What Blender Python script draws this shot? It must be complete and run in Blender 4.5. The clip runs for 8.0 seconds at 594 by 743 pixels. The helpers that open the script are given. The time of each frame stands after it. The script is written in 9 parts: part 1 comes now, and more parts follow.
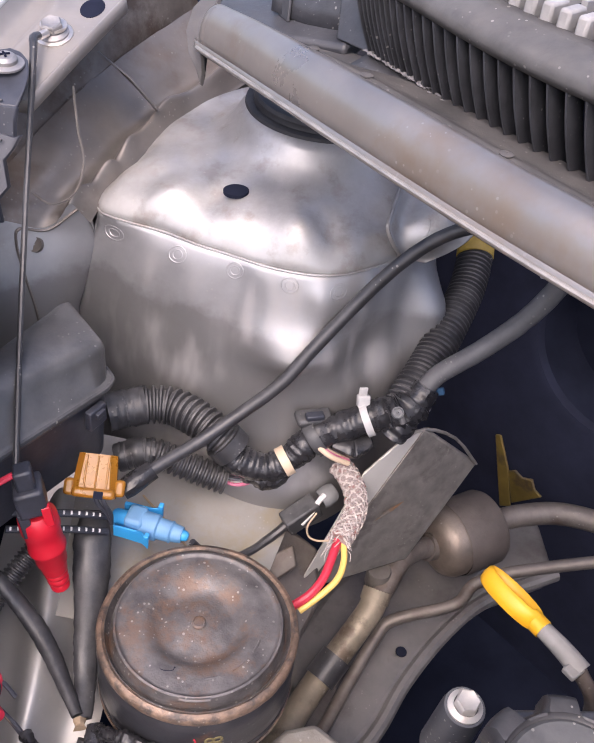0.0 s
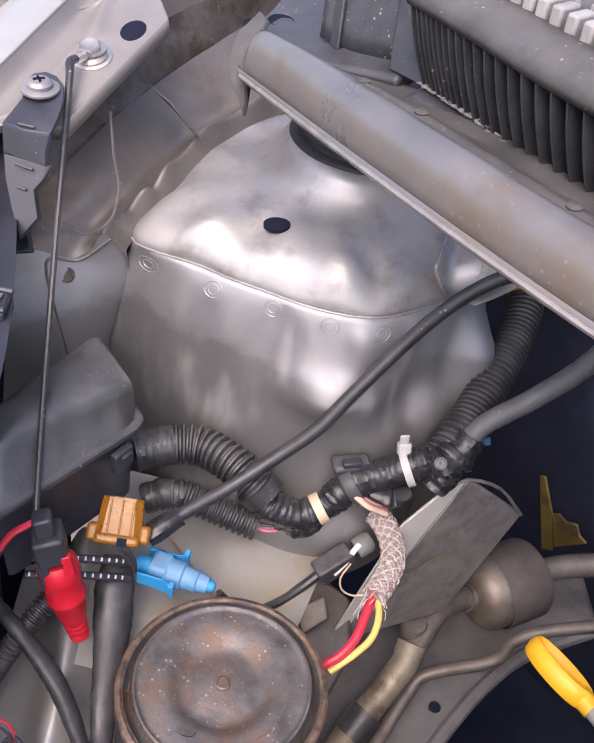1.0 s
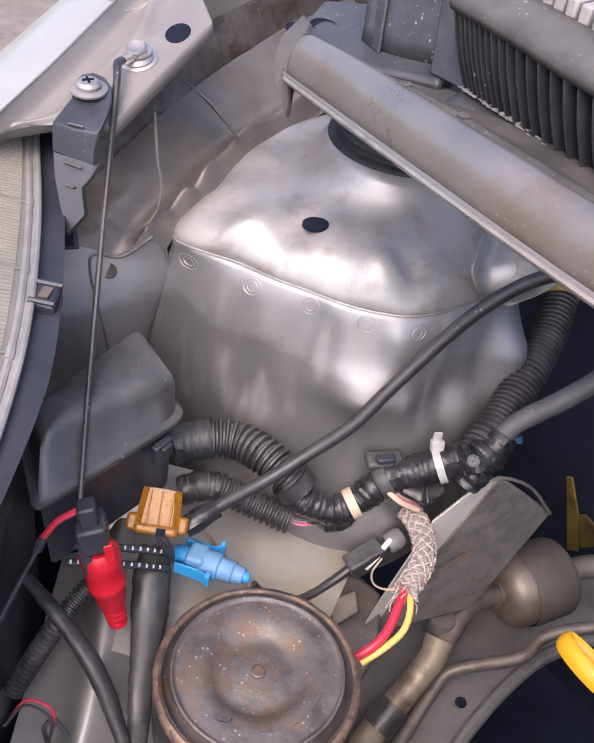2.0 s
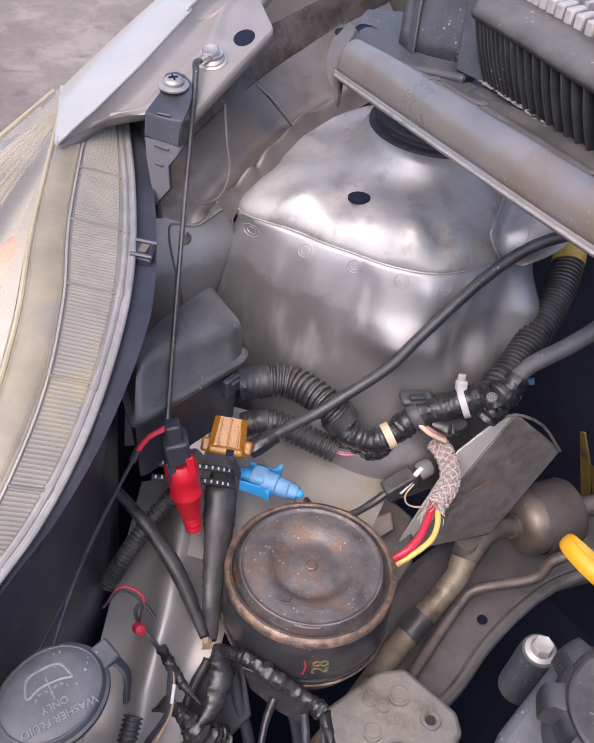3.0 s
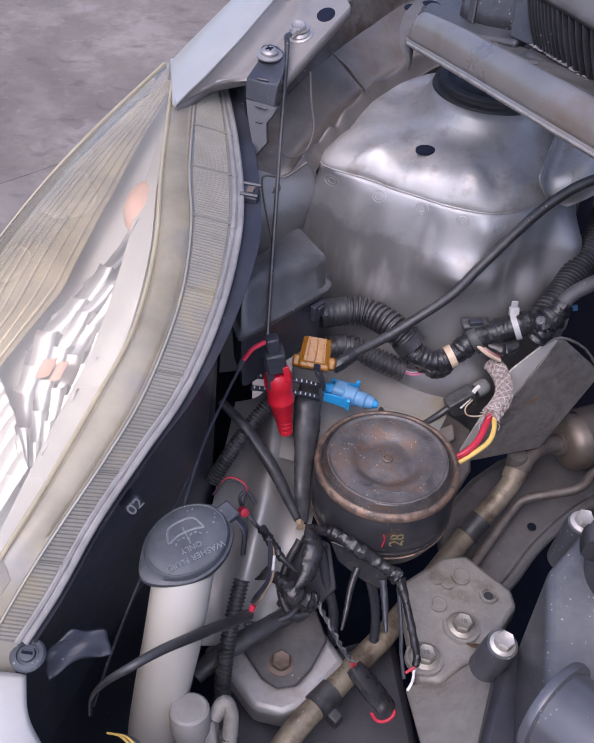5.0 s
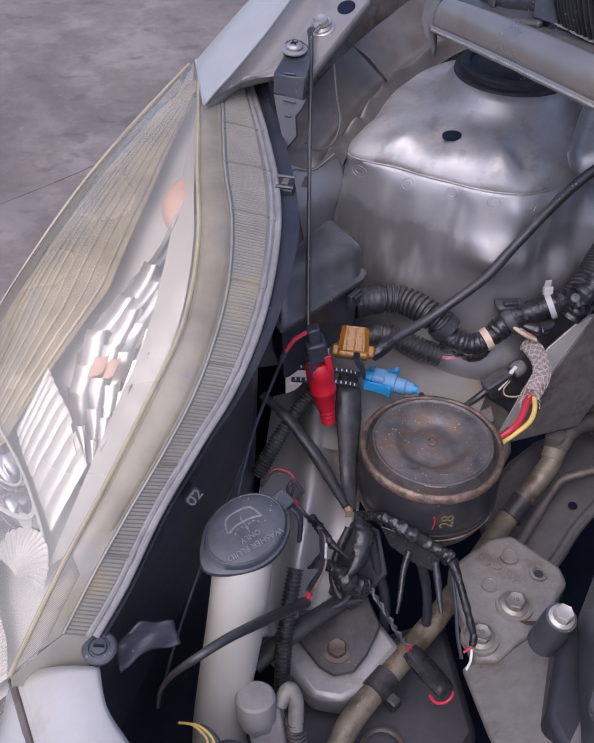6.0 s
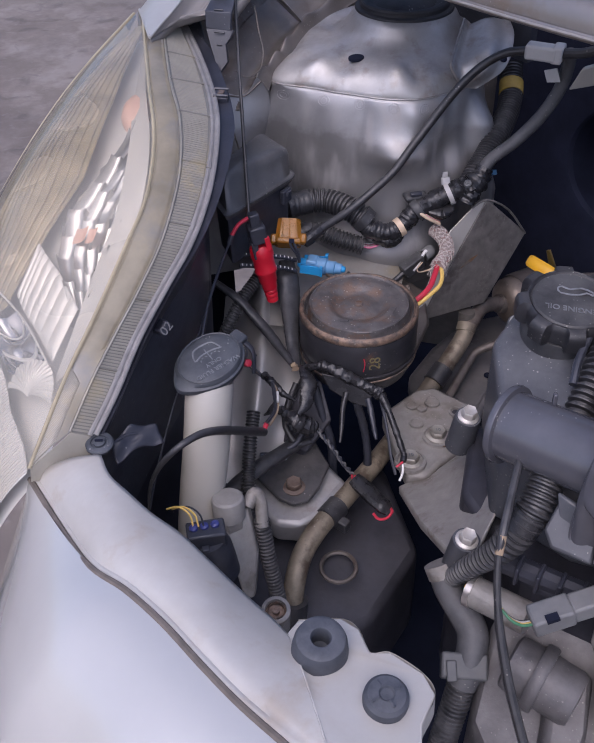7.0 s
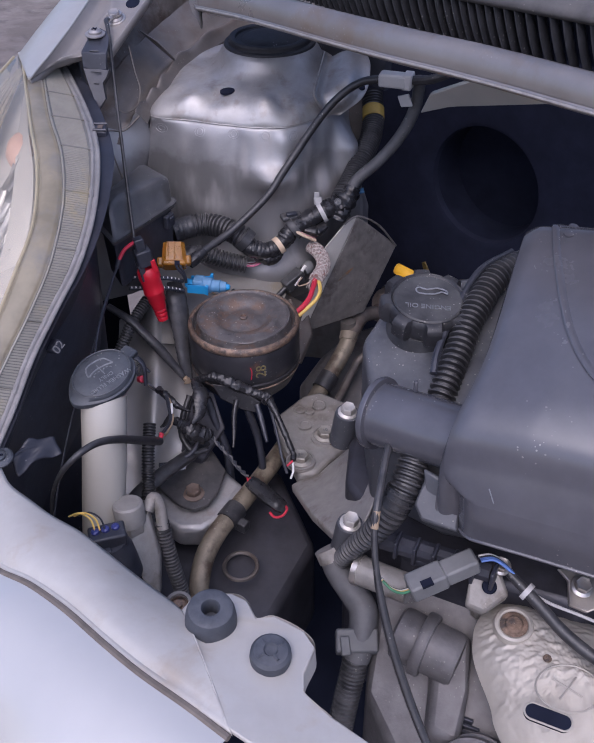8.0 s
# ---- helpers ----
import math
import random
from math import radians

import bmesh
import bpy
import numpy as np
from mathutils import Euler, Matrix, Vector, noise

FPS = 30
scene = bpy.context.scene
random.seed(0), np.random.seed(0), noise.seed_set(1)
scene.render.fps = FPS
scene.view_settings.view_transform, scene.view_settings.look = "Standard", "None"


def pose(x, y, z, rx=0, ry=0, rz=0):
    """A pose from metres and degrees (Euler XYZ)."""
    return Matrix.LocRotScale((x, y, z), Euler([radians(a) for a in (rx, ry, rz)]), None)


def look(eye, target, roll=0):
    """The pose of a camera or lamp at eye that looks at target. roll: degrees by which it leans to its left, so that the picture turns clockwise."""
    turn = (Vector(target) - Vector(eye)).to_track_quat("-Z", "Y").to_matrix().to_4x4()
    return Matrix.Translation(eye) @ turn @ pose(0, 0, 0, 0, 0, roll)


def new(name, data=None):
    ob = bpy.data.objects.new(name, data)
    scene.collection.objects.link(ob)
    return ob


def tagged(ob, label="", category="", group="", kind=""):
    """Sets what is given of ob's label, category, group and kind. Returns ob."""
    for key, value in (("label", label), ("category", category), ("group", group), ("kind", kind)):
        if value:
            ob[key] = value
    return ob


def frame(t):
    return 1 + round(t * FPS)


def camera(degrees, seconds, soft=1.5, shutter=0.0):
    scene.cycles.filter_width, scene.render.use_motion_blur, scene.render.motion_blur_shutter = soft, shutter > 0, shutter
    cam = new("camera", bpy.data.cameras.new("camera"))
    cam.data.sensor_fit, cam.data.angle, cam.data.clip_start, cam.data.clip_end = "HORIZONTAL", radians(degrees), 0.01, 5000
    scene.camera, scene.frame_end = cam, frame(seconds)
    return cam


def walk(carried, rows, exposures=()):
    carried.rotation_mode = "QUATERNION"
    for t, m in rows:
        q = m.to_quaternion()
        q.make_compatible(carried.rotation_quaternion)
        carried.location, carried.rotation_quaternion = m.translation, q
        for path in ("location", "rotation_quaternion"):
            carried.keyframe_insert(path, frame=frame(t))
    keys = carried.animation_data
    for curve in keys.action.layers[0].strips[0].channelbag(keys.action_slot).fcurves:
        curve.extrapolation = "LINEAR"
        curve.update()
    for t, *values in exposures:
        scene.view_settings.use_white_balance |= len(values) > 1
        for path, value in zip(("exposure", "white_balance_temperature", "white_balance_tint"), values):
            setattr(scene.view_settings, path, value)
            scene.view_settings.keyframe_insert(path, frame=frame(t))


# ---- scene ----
cam = camera(36.5, 8.0)
METRES, EYE, TILT, LEAN, TURN = 0.62, 1.2, -41.0, -6.0, 0.0
ROWS = [
    (0.0, 0.0, 0.0, 0.0, -0.0, 0.0, 0.0),
    (0.5, -0.0039, 0.0486, 0.0318, 1.69, 0.36, -1.28),
    (1.0, -0.0033, 0.0478, 0.0352, 2.27, 0.42, -1.83),
    (2.5, -0.0277, -0.0095, 0.0149, 4.31, 0.35, -2.85),
    (3.0, -0.0257, -0.1366, -0.0263, 5.31, 0.18, -2.84),
    (3.5, -0.0252, -0.2789, -0.0763, 6.04, -0.06, -2.89),
    (4.0, -0.0292, -0.3042, -0.1057, 6.51, -0.35, -3.06),
    (4.5, -0.0402, -0.3179, -0.1086, 7.15, -0.55, -3.14),
    (6.0, -0.0946, -0.3382, -0.1327, 8.26, -0.22, 0.45),
    (6.5, -0.121, -0.4329, -0.2123, 7.3, 0.5, 2.78),
    (7.0, -0.0622, -0.5694, -0.3564, 5.52, 1.34, 4.88),
    (7.5, -0.0398, -0.6228, -0.3887, 3.28, 2.25, 6.75),
    (8.0, -0.0201, -0.6611, -0.4024, 0.26, 2.82, 8.85),
]
walk(cam, [(t, pose(0, 0, EYE, TILT, LEAN, TURN) @ pose(METRES * x, METRES * y, METRES * z, 90 + pitch, roll, yaw)) for t, x, y, z, yaw, pitch, roll in ROWS],
     [(0.0, 1.27, 6450, 20), (1.0, 1.19, 6450, 20), (2.5, 1.15, 6420, 20), (3.5, 0.97, 6160, 21), (4.5, 0.78, 5880, 21), (6.0, 0.38, 5760, 21), (7.0, 0.22, 5770, 22), (8.0, 0.25, 5640, 23)])
import functools


# ---- light ----
world = bpy.data.worlds.new("sky")
scene.world = world
world.use_nodes = True
_wn = world.node_tree.nodes
_sky = _wn.new("ShaderNodeTexSky")
_sky.sky_type = "NISHITA"
_sky.sun_disc = False
_sky.sun_elevation, _sky.sun_rotation = radians(55), radians(200)
_sky.air_density, _sky.dust_density = 1.0, 4.0
_wn["Background"].inputs["Strength"].default_value = 0.15
world.node_tree.links.new(_sky.outputs[0], _wn["Background"].inputs["Color"])
_sun = new("sun", bpy.data.lights.new("sun", "SUN"))
_sun.data.energy, _sun.data.angle, _sun.data.color = 0.85, radians(60), (1.0, 0.95, 0.88)
_sun.matrix_world = look((-0.6, -1.6, 4.0), (0, 0.3, 0.8))


# ---- materials ----
def material(name, color, rough=0.5, metal=0.0, vary=0.25, scale=60.0, bump=0.15, dust=0.0, dust_color=(0.32, 0.28, 0.23),
             dust_scale=14.0, spec=0.5, coat=0.0, second=None, second_scale=25.0, second_amount=0.5, bump_scale=None, speck=0.0, streak=0.0, stain=None):
    """A surface with fine grain, large blotches, dust that settles in patches and small relief."""
    m = bpy.data.materials.new(name)
    m.use_nodes = True
    nt = m.node_tree
    n, link = nt.nodes, nt.links.new
    b = n["Principled BSDF"]
    co = n.new("ShaderNodeTexCoord").outputs["Object"]

    def tex(sc, detail=4.0, roughness=0.6):
        t = n.new("ShaderNodeTexNoise")
        t.inputs["Scale"].default_value, t.inputs["Detail"].default_value, t.inputs["Roughness"].default_value = sc, detail, roughness
        link(co, t.inputs["Vector"])
        return t.outputs["Fac"]

    def ramp(src, lo, hi):
        r = n.new("ShaderNodeMapRange")
        r.inputs["From Min"].default_value, r.inputs["From Max"].default_value = lo, hi
        link(src, r.inputs["Value"])
        return r.outputs["Result"]

    def mix(fac, a, c):
        x = n.new("ShaderNodeMix")
        x.data_type = "RGBA"
        if isinstance(fac, float):
            x.inputs[0].default_value = fac
        else:
            link(fac, x.inputs[0])
        for sock, val in ((x.inputs[6], a), (x.inputs[7], c)):
            if isinstance(val, tuple):
                sock.default_value = (*val, 1)
            else:
                link(val, sock)
        return x.outputs[2]

    grain, large = tex(scale), tex(scale * 0.12, 3.0)
    lo = tuple(max(0.0, c * (1 - vary)) for c in color)
    hi = tuple(min(1.0, c * (1 + vary)) for c in color)
    col = mix(ramp(grain, 0.3, 0.7), lo, hi)
    col = mix(ramp(large, 0.35, 0.7), col, mix(0.5, col, lo))
    if second:
        s = ramp(tex(second_scale, 6.0, 0.65), 0.62 - 0.25 * second_amount, 0.72 - 0.2 * second_amount)
        col = mix(s, col, second)
    rsock = ramp(large, 0.2, 0.8)
    rr = n.new("ShaderNodeMapRange")
    link(rsock, rr.inputs["Value"])
    rr.inputs["To Min"].default_value, rr.inputs["To Max"].default_value = max(0.03, rough * 0.8), min(1.0, rough * 1.25)
    rough_out = rr.outputs["Result"]
    if dust:
        geo = n.new("ShaderNodeNewGeometry")
        sep = n.new("ShaderNodeSeparateXYZ")
        link(geo.outputs["Normal"], sep.inputs[0])
        up = ramp(sep.outputs["Z"], 0.0, 1.0)
        d = n.new("ShaderNodeMath")
        d.operation = "MULTIPLY"
        link(ramp(tex(dust_scale, 6.0, 0.7), 0.35, 0.75), d.inputs[0])
        link(up, d.inputs[1])
        d2 = n.new("ShaderNodeMath")
        d2.operation, d2.inputs[1].default_value, d2.use_clamp = "MULTIPLY", dust, True
        link(d.outputs[0], d2.inputs[0])
        col = mix(d2.outputs[0], col, dust_color)
        mr = n.new("ShaderNodeMapRange")
        link(d2.outputs[0], mr.inputs["Value"])
        link(rough_out, mr.inputs["To Min"])
        mr.inputs["To Max"].default_value = 0.9
        rough_out = mr.outputs["Result"]
        if metal > 0.3:
            mm = n.new("ShaderNodeMapRange")
            link(d2.outputs[0], mm.inputs["Value"])
            mm.inputs["To Min"].default_value, mm.inputs["To Max"].default_value = metal, 0.0
            link(mm.outputs["Result"], b.inputs["Metallic"])
    if speck:
        vo = n.new("ShaderNodeTexVoronoi")
        vo.inputs["Scale"].default_value = 380.0
        link(co, vo.inputs["Vector"])
        pick = n.new("ShaderNodeSeparateColor")
        link(vo.outputs["Color"], pick.inputs[0])
        size = n.new("ShaderNodeMapRange")
        size.inputs["From Min"].default_value, size.inputs["From Max"].default_value = 0.55, 1.0
        size.inputs["To Min"].default_value, size.inputs["To Max"].default_value = 0.0, 0.34
        link(pick.outputs[0], size.inputs["Value"])
        inside = n.new("ShaderNodeMath")
        inside.operation = "SUBTRACT"
        link(size.outputs["Result"], inside.inputs[0])
        link(vo.outputs["Distance"], inside.inputs[1])
        sp = ramp(inside.outputs[0], 0.0, 0.05)
        gate = n.new("ShaderNodeMath")
        gate.operation = "MULTIPLY"
        link(sp, gate.inputs[0])
        link(ramp(tex(22.0), 0.58 - speck * 0.25, 0.72 - speck * 0.25), gate.inputs[1])
        col = mix(gate.outputs[0], col, mix(0.42, col, (0.55, 0.52, 0.47)))
    if stain:
        # grime below a wavering tide line
        wp = n.new("ShaderNodeNewGeometry")
        sz = n.new("ShaderNodeSeparateXYZ")
        link(wp.outputs["Position"], sz.inputs[0])
        wob = n.new("ShaderNodeMath")
        wob.operation, wob.inputs[1].default_value = "MULTIPLY_ADD", 0.045
        link(tex(26.0, 5.0, 0.6), wob.inputs[0])
        link(sz.outputs["Z"], wob.inputs[2])
        tide = ramp(wob.outputs[0], stain[0] + 0.0265, stain[0] + 0.0185)
        part_tide = n.new("ShaderNodeMath")
        part_tide.operation, part_tide.inputs[1].default_value = "MULTIPLY", 0.75
        link(tide, part_tide.inputs[0])
        col = mix(part_tide.outputs[0], col, stain[1])
    if streak:
        mp = n.new("ShaderNodeMapping")
        mp.inputs["Scale"].default_value = (1.0, 1.0, 0.32)
        link(co, mp.inputs["Vector"])
        st = n.new("ShaderNodeTexNoise")
        st.inputs["Scale"].default_value, st.inputs["Detail"].default_value = 70.0, 2.5
        link(mp.outputs["Vector"], st.inputs["Vector"])
        sg = n.new("ShaderNodeMath")
        sg.operation = "MULTIPLY"
        link(ramp(st.outputs["Fac"], 0.46, 0.66), sg.inputs[0])
        link(ramp(tex(13.0, 2.0), 0.46, 0.58), sg.inputs[1])
        sm = n.new("ShaderNodeMath")
        sm.operation, sm.inputs[1].default_value = "MULTIPLY", streak
        link(sg.outputs[0], sm.inputs[0])
        col = mix(sm.outputs[0], col, (0.46, 0.44, 0.43))
        sr = n.new("ShaderNodeMapRange")
        link(sm.outputs[0], sr.inputs["Value"])
        link(rough_out, sr.inputs["To Min"])
        sr.inputs["To Max"].default_value = 0.75
        rough_out = sr.outputs["Result"]
    link(col, b.inputs["Base Color"])
    link(rough_out, b.inputs["Roughness"])
    if not (dust and metal > 0.3):
        b.inputs["Metallic"].default_value = metal
    b.inputs["Specular IOR Level"].default_value = spec
    b.inputs["Coat Weight"].default_value = coat
    b.inputs["Coat Roughness"].default_value = 0.12
    if bump:
        bp = n.new("ShaderNodeBump")
        bp.inputs["Strength"].default_value, bp.inputs["Distance"].default_value = bump, 0.0006
        link(tex(bump_scale or scale * 3.0, 5.0, 0.65), bp.inputs["Height"])
        link(bp.outputs["Normal"], b.inputs["Normal"])
    return m


SILVER = material("silver_paint", (0.47, 0.462, 0.455), 0.41, 0.70, 0.10, 55, 0.10, dust=0.7, dust_color=(0.29, 0.255, 0.225), dust_scale=34, coat=0.05, bump_scale=60, speck=0.35, second=(0.36, 0.33, 0.305), second_scale=40, second_amount=0.36)
RAIL = material("grey_rail_paint", (0.48, 0.47, 0.455), 0.32, 0.5, 0.15, 40, 0.12, dust=0.5, dust_color=(0.28, 0.26, 0.24), dust_scale=20, speck=0.3)
SILVER_WALL = material("water_marked_silver_paint", (0.40, 0.40, 0.41), 0.42, 0.66, 0.10, 40, 0.06, dust=0.45, dust_color=(0.31, 0.28, 0.25), dust_scale=22, bump_scale=60, speck=0.2, second=(0.33, 0.32, 0.315), second_scale=14, second_amount=0.3, streak=0.7, stain=(0.853, (0.255, 0.247, 0.245)))
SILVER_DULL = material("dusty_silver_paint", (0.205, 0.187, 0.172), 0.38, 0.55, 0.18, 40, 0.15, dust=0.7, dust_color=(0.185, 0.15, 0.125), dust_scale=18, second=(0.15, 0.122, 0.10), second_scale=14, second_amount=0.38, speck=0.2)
BAY_FLOOR = material("grey_bay_floor_paint", (0.33, 0.325, 0.315), 0.34, 0.45, 0.15, 30, 0.10, dust=0.55, dust_color=(0.27, 0.235, 0.18), dust_scale=14, second=(0.30, 0.26, 0.19), second_scale=12, second_amount=0.3, speck=0.2)
COWL = material("cowl_paint", (0.31, 0.285, 0.265), 0.28, 0.7, 0.12, 30, 0.06, dust=0.35, dust_color=(0.235, 0.20, 0.17), dust_scale=24, second=(0.27, 0.22, 0.18), second_scale=10, second_amount=0.36, speck=0.3)
WHITE = material("pale_silver_bodywork", (0.56, 0.55, 0.52), 0.16, 0.1, 0.03, 20, 0.01, coat=1.0)
FLANGE = material("dirty_pale_bodywork", (0.539, 0.519, 0.479), 0.42, 0.1, 0.07, 30, 0.05, dust=0.45, dust_color=(0.42, 0.37, 0.31), dust_scale=18, second=(0.46, 0.40, 0.33), second_scale=14, second_amount=0.3)
FENDER = material("fender_paint", (0.480, 0.470, 0.437), 0.32, 0.35, 0.07, 30, 0.05, dust=0.35, dust_color=(0.42, 0.37, 0.32), coat=0.3, speck=0.1)
BLACK = material("black_plastic", (0.036, 0.039, 0.052), 0.36, 0, 0.3, 90, 0.25, dust=0.3, dust_color=(0.14, 0.14, 0.15), speck=0.15)
BLACK_DUSTY = material("dusty_black_plastic", (0.050, 0.051, 0.055), 0.42, 0, 0.35, 60, 0.4, dust=0.75, dust_color=(0.17, 0.165, 0.16), dust_scale=34, speck=0.6)
GRILLE = material("weathered_grille_plastic", (0.046, 0.047, 0.053), 0.36, 0, 0.4, 60, 0.5, dust=0.45, dust_color=(0.14, 0.137, 0.137), dust_scale=45, speck=0.5)
RUBBER = material("rubber", (0.032, 0.032, 0.036), 0.30, 0, 0.35, 90, 0.35, dust=0.5, dust_color=(0.15, 0.145, 0.14), dust_scale=70, speck=0.3)
RUBBER_GREY = material("aged_rubber", (0.056, 0.062, 0.076), 0.55, 0, 0.25, 80, 0.35, dust=0.5, dust_color=(0.17, 0.17, 0.18), dust_scale=40)
CONDUIT = material("corrugated_conduit", (0.038, 0.038, 0.042), 0.36, 0, 0.35, 60, 0.25, dust=0.7, dust_color=(0.20, 0.19, 0.18), dust_scale=60, speck=0.3)
TAPE = material("vinyl_tape", (0.020, 0.020, 0.023), 0.25, 0, 0.3, 50, 1.0, dust=0.18, dust_color=(0.17, 0.16, 0.15), dust_scale=70, bump_scale=170)
STRUT_RUBBER = material("dull_mount_rubber", (0.026, 0.026, 0.030), 0.6, 0, 0.35, 60, 0.5, dust=0.35, dust_color=(0.12, 0.115, 0.11), dust_scale=60, speck=0.3)
GREY_HOSE = material("grey_rubber_hose", (0.090, 0.090, 0.094), 0.5, 0, 0.3, 60, 0.4, dust=0.6, dust_color=(0.24, 0.23, 0.225), dust_scale=40, speck=0.3)
ENGINE_GREY = material("grey_engine_plastic", (0.070, 0.073, 0.083), 0.36, 0, 0.2, 50, 0.25, dust=0.5, dust_color=(0.21, 0.21, 0.215), dust_scale=22, speck=0.75)
COVER = material("air_box_plastic", (0.082, 0.082, 0.094), 0.18, 0, 0.12, 40, 0.08, dust=0.25, dust_color=(0.19, 0.185, 0.19), dust_scale=9, speck=0.1, spec=0.8)
CONNECTOR = material("grey_connector_plastic", (0.16, 0.165, 0.17), 0.5, 0, 0.15, 60, 0.1, dust=0.3)
# pale edge colour for the rail lip and the gusset
LIP_BRIGHT = material("bright_lip", (0.38, 0.35, 0.32), 0.38, 0.6, 0.25, 120, 0.3, dust=0.4)
ALU = material("cast_aluminium", (0.31, 0.295, 0.275), 0.5, 0.35, 0.2, 90, 0.7, dust=0.7, dust_color=(0.26, 0.23, 0.20), dust_scale=26, second=(0.16, 0.14, 0.12), second_scale=30, second_amount=0.3, speck=0.3)
STEEL_DIRTY = material("dirty_steel", (0.17, 0.15, 0.135), 0.45, 0.45, 0.3, 70, 0.4, dust=0.7, dust_color=(0.19, 0.155, 0.13), dust_scale=28, second=(0.09, 0.068, 0.055), second_scale=26, second_amount=0.45, speck=0.3)
PIPE = material("oxidised_pipe", (0.30, 0.255, 0.19), 0.5, 0.4, 0.35, 60, 0.5, dust=0.6, dust_color=(0.20, 0.16, 0.12), second=(0.12, 0.09, 0.065), second_scale=38, second_amount=0.5, speck=0.4)
ZINC = material("zinc_bolt", (0.62, 0.58, 0.54), 0.34, 0.85, 0.12, 150, 0.2, dust=0.15)
BOLT_WHITE = material("white_zinc_bolt", (0.60, 0.57, 0.53), 0.42, 0.4, 0.12, 150, 0.2, dust=0.2)
BOLT_TAN = material("passivated_bolt", (0.40, 0.375, 0.33), 0.42, 0.6, 0.2, 120, 0.3, dust=0.35)
BOLT_RUSTY = material("rusty_bolt", (0.17, 0.125, 0.10), 0.55, 0.35, 0.35, 120, 0.6, dust=0.5, dust_color=(0.20, 0.16, 0.13))
RUST = material("rusty_lid", (0.125, 0.116, 0.115), 0.42, 0.4, 0.5, 70, 1.0, dust=0.6, dust_color=(0.21, 0.19, 0.18), dust_scale=50, second=(0.16, 0.098, 0.066), second_scale=44, second_amount=0.5, speck=0.9, bump_scale=200)
RUST_RIM = material("rust_rim", (0.24, 0.165, 0.12), 0.5, 0.3, 0.5, 130, 1.0, second=(0.085, 0.070, 0.062), second_scale=90, second_amount=0.6, speck=0.5)
MOUNT = material("mount_black_steel", (0.036, 0.036, 0.042), 0.34, 0.1, 0.25, 60, 0.3, dust=0.25, dust_color=(0.15, 0.12, 0.10), second=(0.11, 0.06, 0.04), second_scale=28, second_amount=0.08, speck=0.2)
RED = material("red_plastic", (0.62, 0.012, 0.030), 0.35, 0, 0.08, 50, 0.05, dust=0.08)
REDWIRE = material("red_insulation", (0.55, 0.03, 0.06), 0.4, 0, 0.1, 60, 0.1)
YELLOW = material("yellow_plastic", (0.80, 0.42, 0.015), 0.4, 0, 0.08, 50, 0.1, dust=0.15, dust_color=(0.25, 0.2, 0.1))
YELLOWWIRE = material("yellow_insulation", (0.75, 0.52, 0.14), 0.45, 0, 0.1, 60, 0.1)
YELLOW_BAND = material("faded_yellow_tape", (0.40, 0.27, 0.04), 0.6, 0, 0.25, 80, 0.2, dust=0.4)
BLUE = material("blue_plastic", (0.03, 0.33, 0.70), 0.4, 0, 0.10, 50, 0.1, dust=0.15, dust_color=(0.2, 0.2, 0.2))
BLUE_PALE = material("pale_blue_plastic", (0.12, 0.30, 0.52), 0.45, 0, 0.12, 60, 0.1, dust=0.3)
NYLON = material("translucent_white_nylon", (0.72, 0.71, 0.69), 0.4, 0, 0.05, 50, 0.05)
NYLON_DULL = material("greyed_white_nylon", (0.50, 0.49, 0.48), 0.4, 0, 0.08, 50, 0.1, dust=0.2)
CREAM = material("cream_insulation", (0.62, 0.48, 0.34), 0.5, 0, 0.12, 60, 0.1)
PINK = material("pink_insulation", (0.60, 0.16, 0.26), 0.45, 0, 0.1, 60, 0.1)
BRAID = material("braided_sleeve", (0.36, 0.30, 0.28), 0.85, 0, 0.35, 300, 0.4, second=(0.28, 0.12, 0.10), second_scale=160, second_amount=0.35)
BOTTLE = material("milky_polyethylene", (0.46, 0.44, 0.39), 0.45, 0, 0.05, 12, 0.05, dust=0.2)
CAP_DUSTY = material("dusty_cap_plastic", (0.045, 0.050, 0.060), 0.42, 0, 0.2, 60, 0.25, dust=0.6, dust_color=(0.15, 0.16, 0.175), dust_scale=40, speck=0.5)
EMBOSS = material("worn_raised_lettering", (0.185, 0.195, 0.21), 0.5, 0, 0.3, 200, 0.2)
SHIELD = material("grey_shield_plate", (0.225, 0.21, 0.195), 0.42, 0.35, 0.3, 60, 0.5, dust=0.9, dust_color=(0.33, 0.30, 0.275), dust_scale=60, second=(0.12, 0.105, 0.097), second_scale=28, second_amount=0.4, speck=0.5)
FOIL = material("embossed_heat_shield", (0.455, 0.425, 0.375), 0.5, 0.4, 0.12, 40, 0.3, dust=0.5, dust_color=(0.35, 0.30, 0.245), dust_scale=30)
# near-black that stands in for shade in holes, slots and gaps
DARK = material("painted_shade", (0.017, 0.020, 0.035), 0.9, 0, 0.3, 20, 0.0, spec=0.05)
CHROME = material("lamp_reflector", (0.56, 0.55, 0.535), 0.34, 1.0, 0.03, 20, 0.0)
BEZEL = material("pale_lamp_bezel", (0.70, 0.69, 0.665), 0.28, 0.25, 0.05, 20, 0.0)
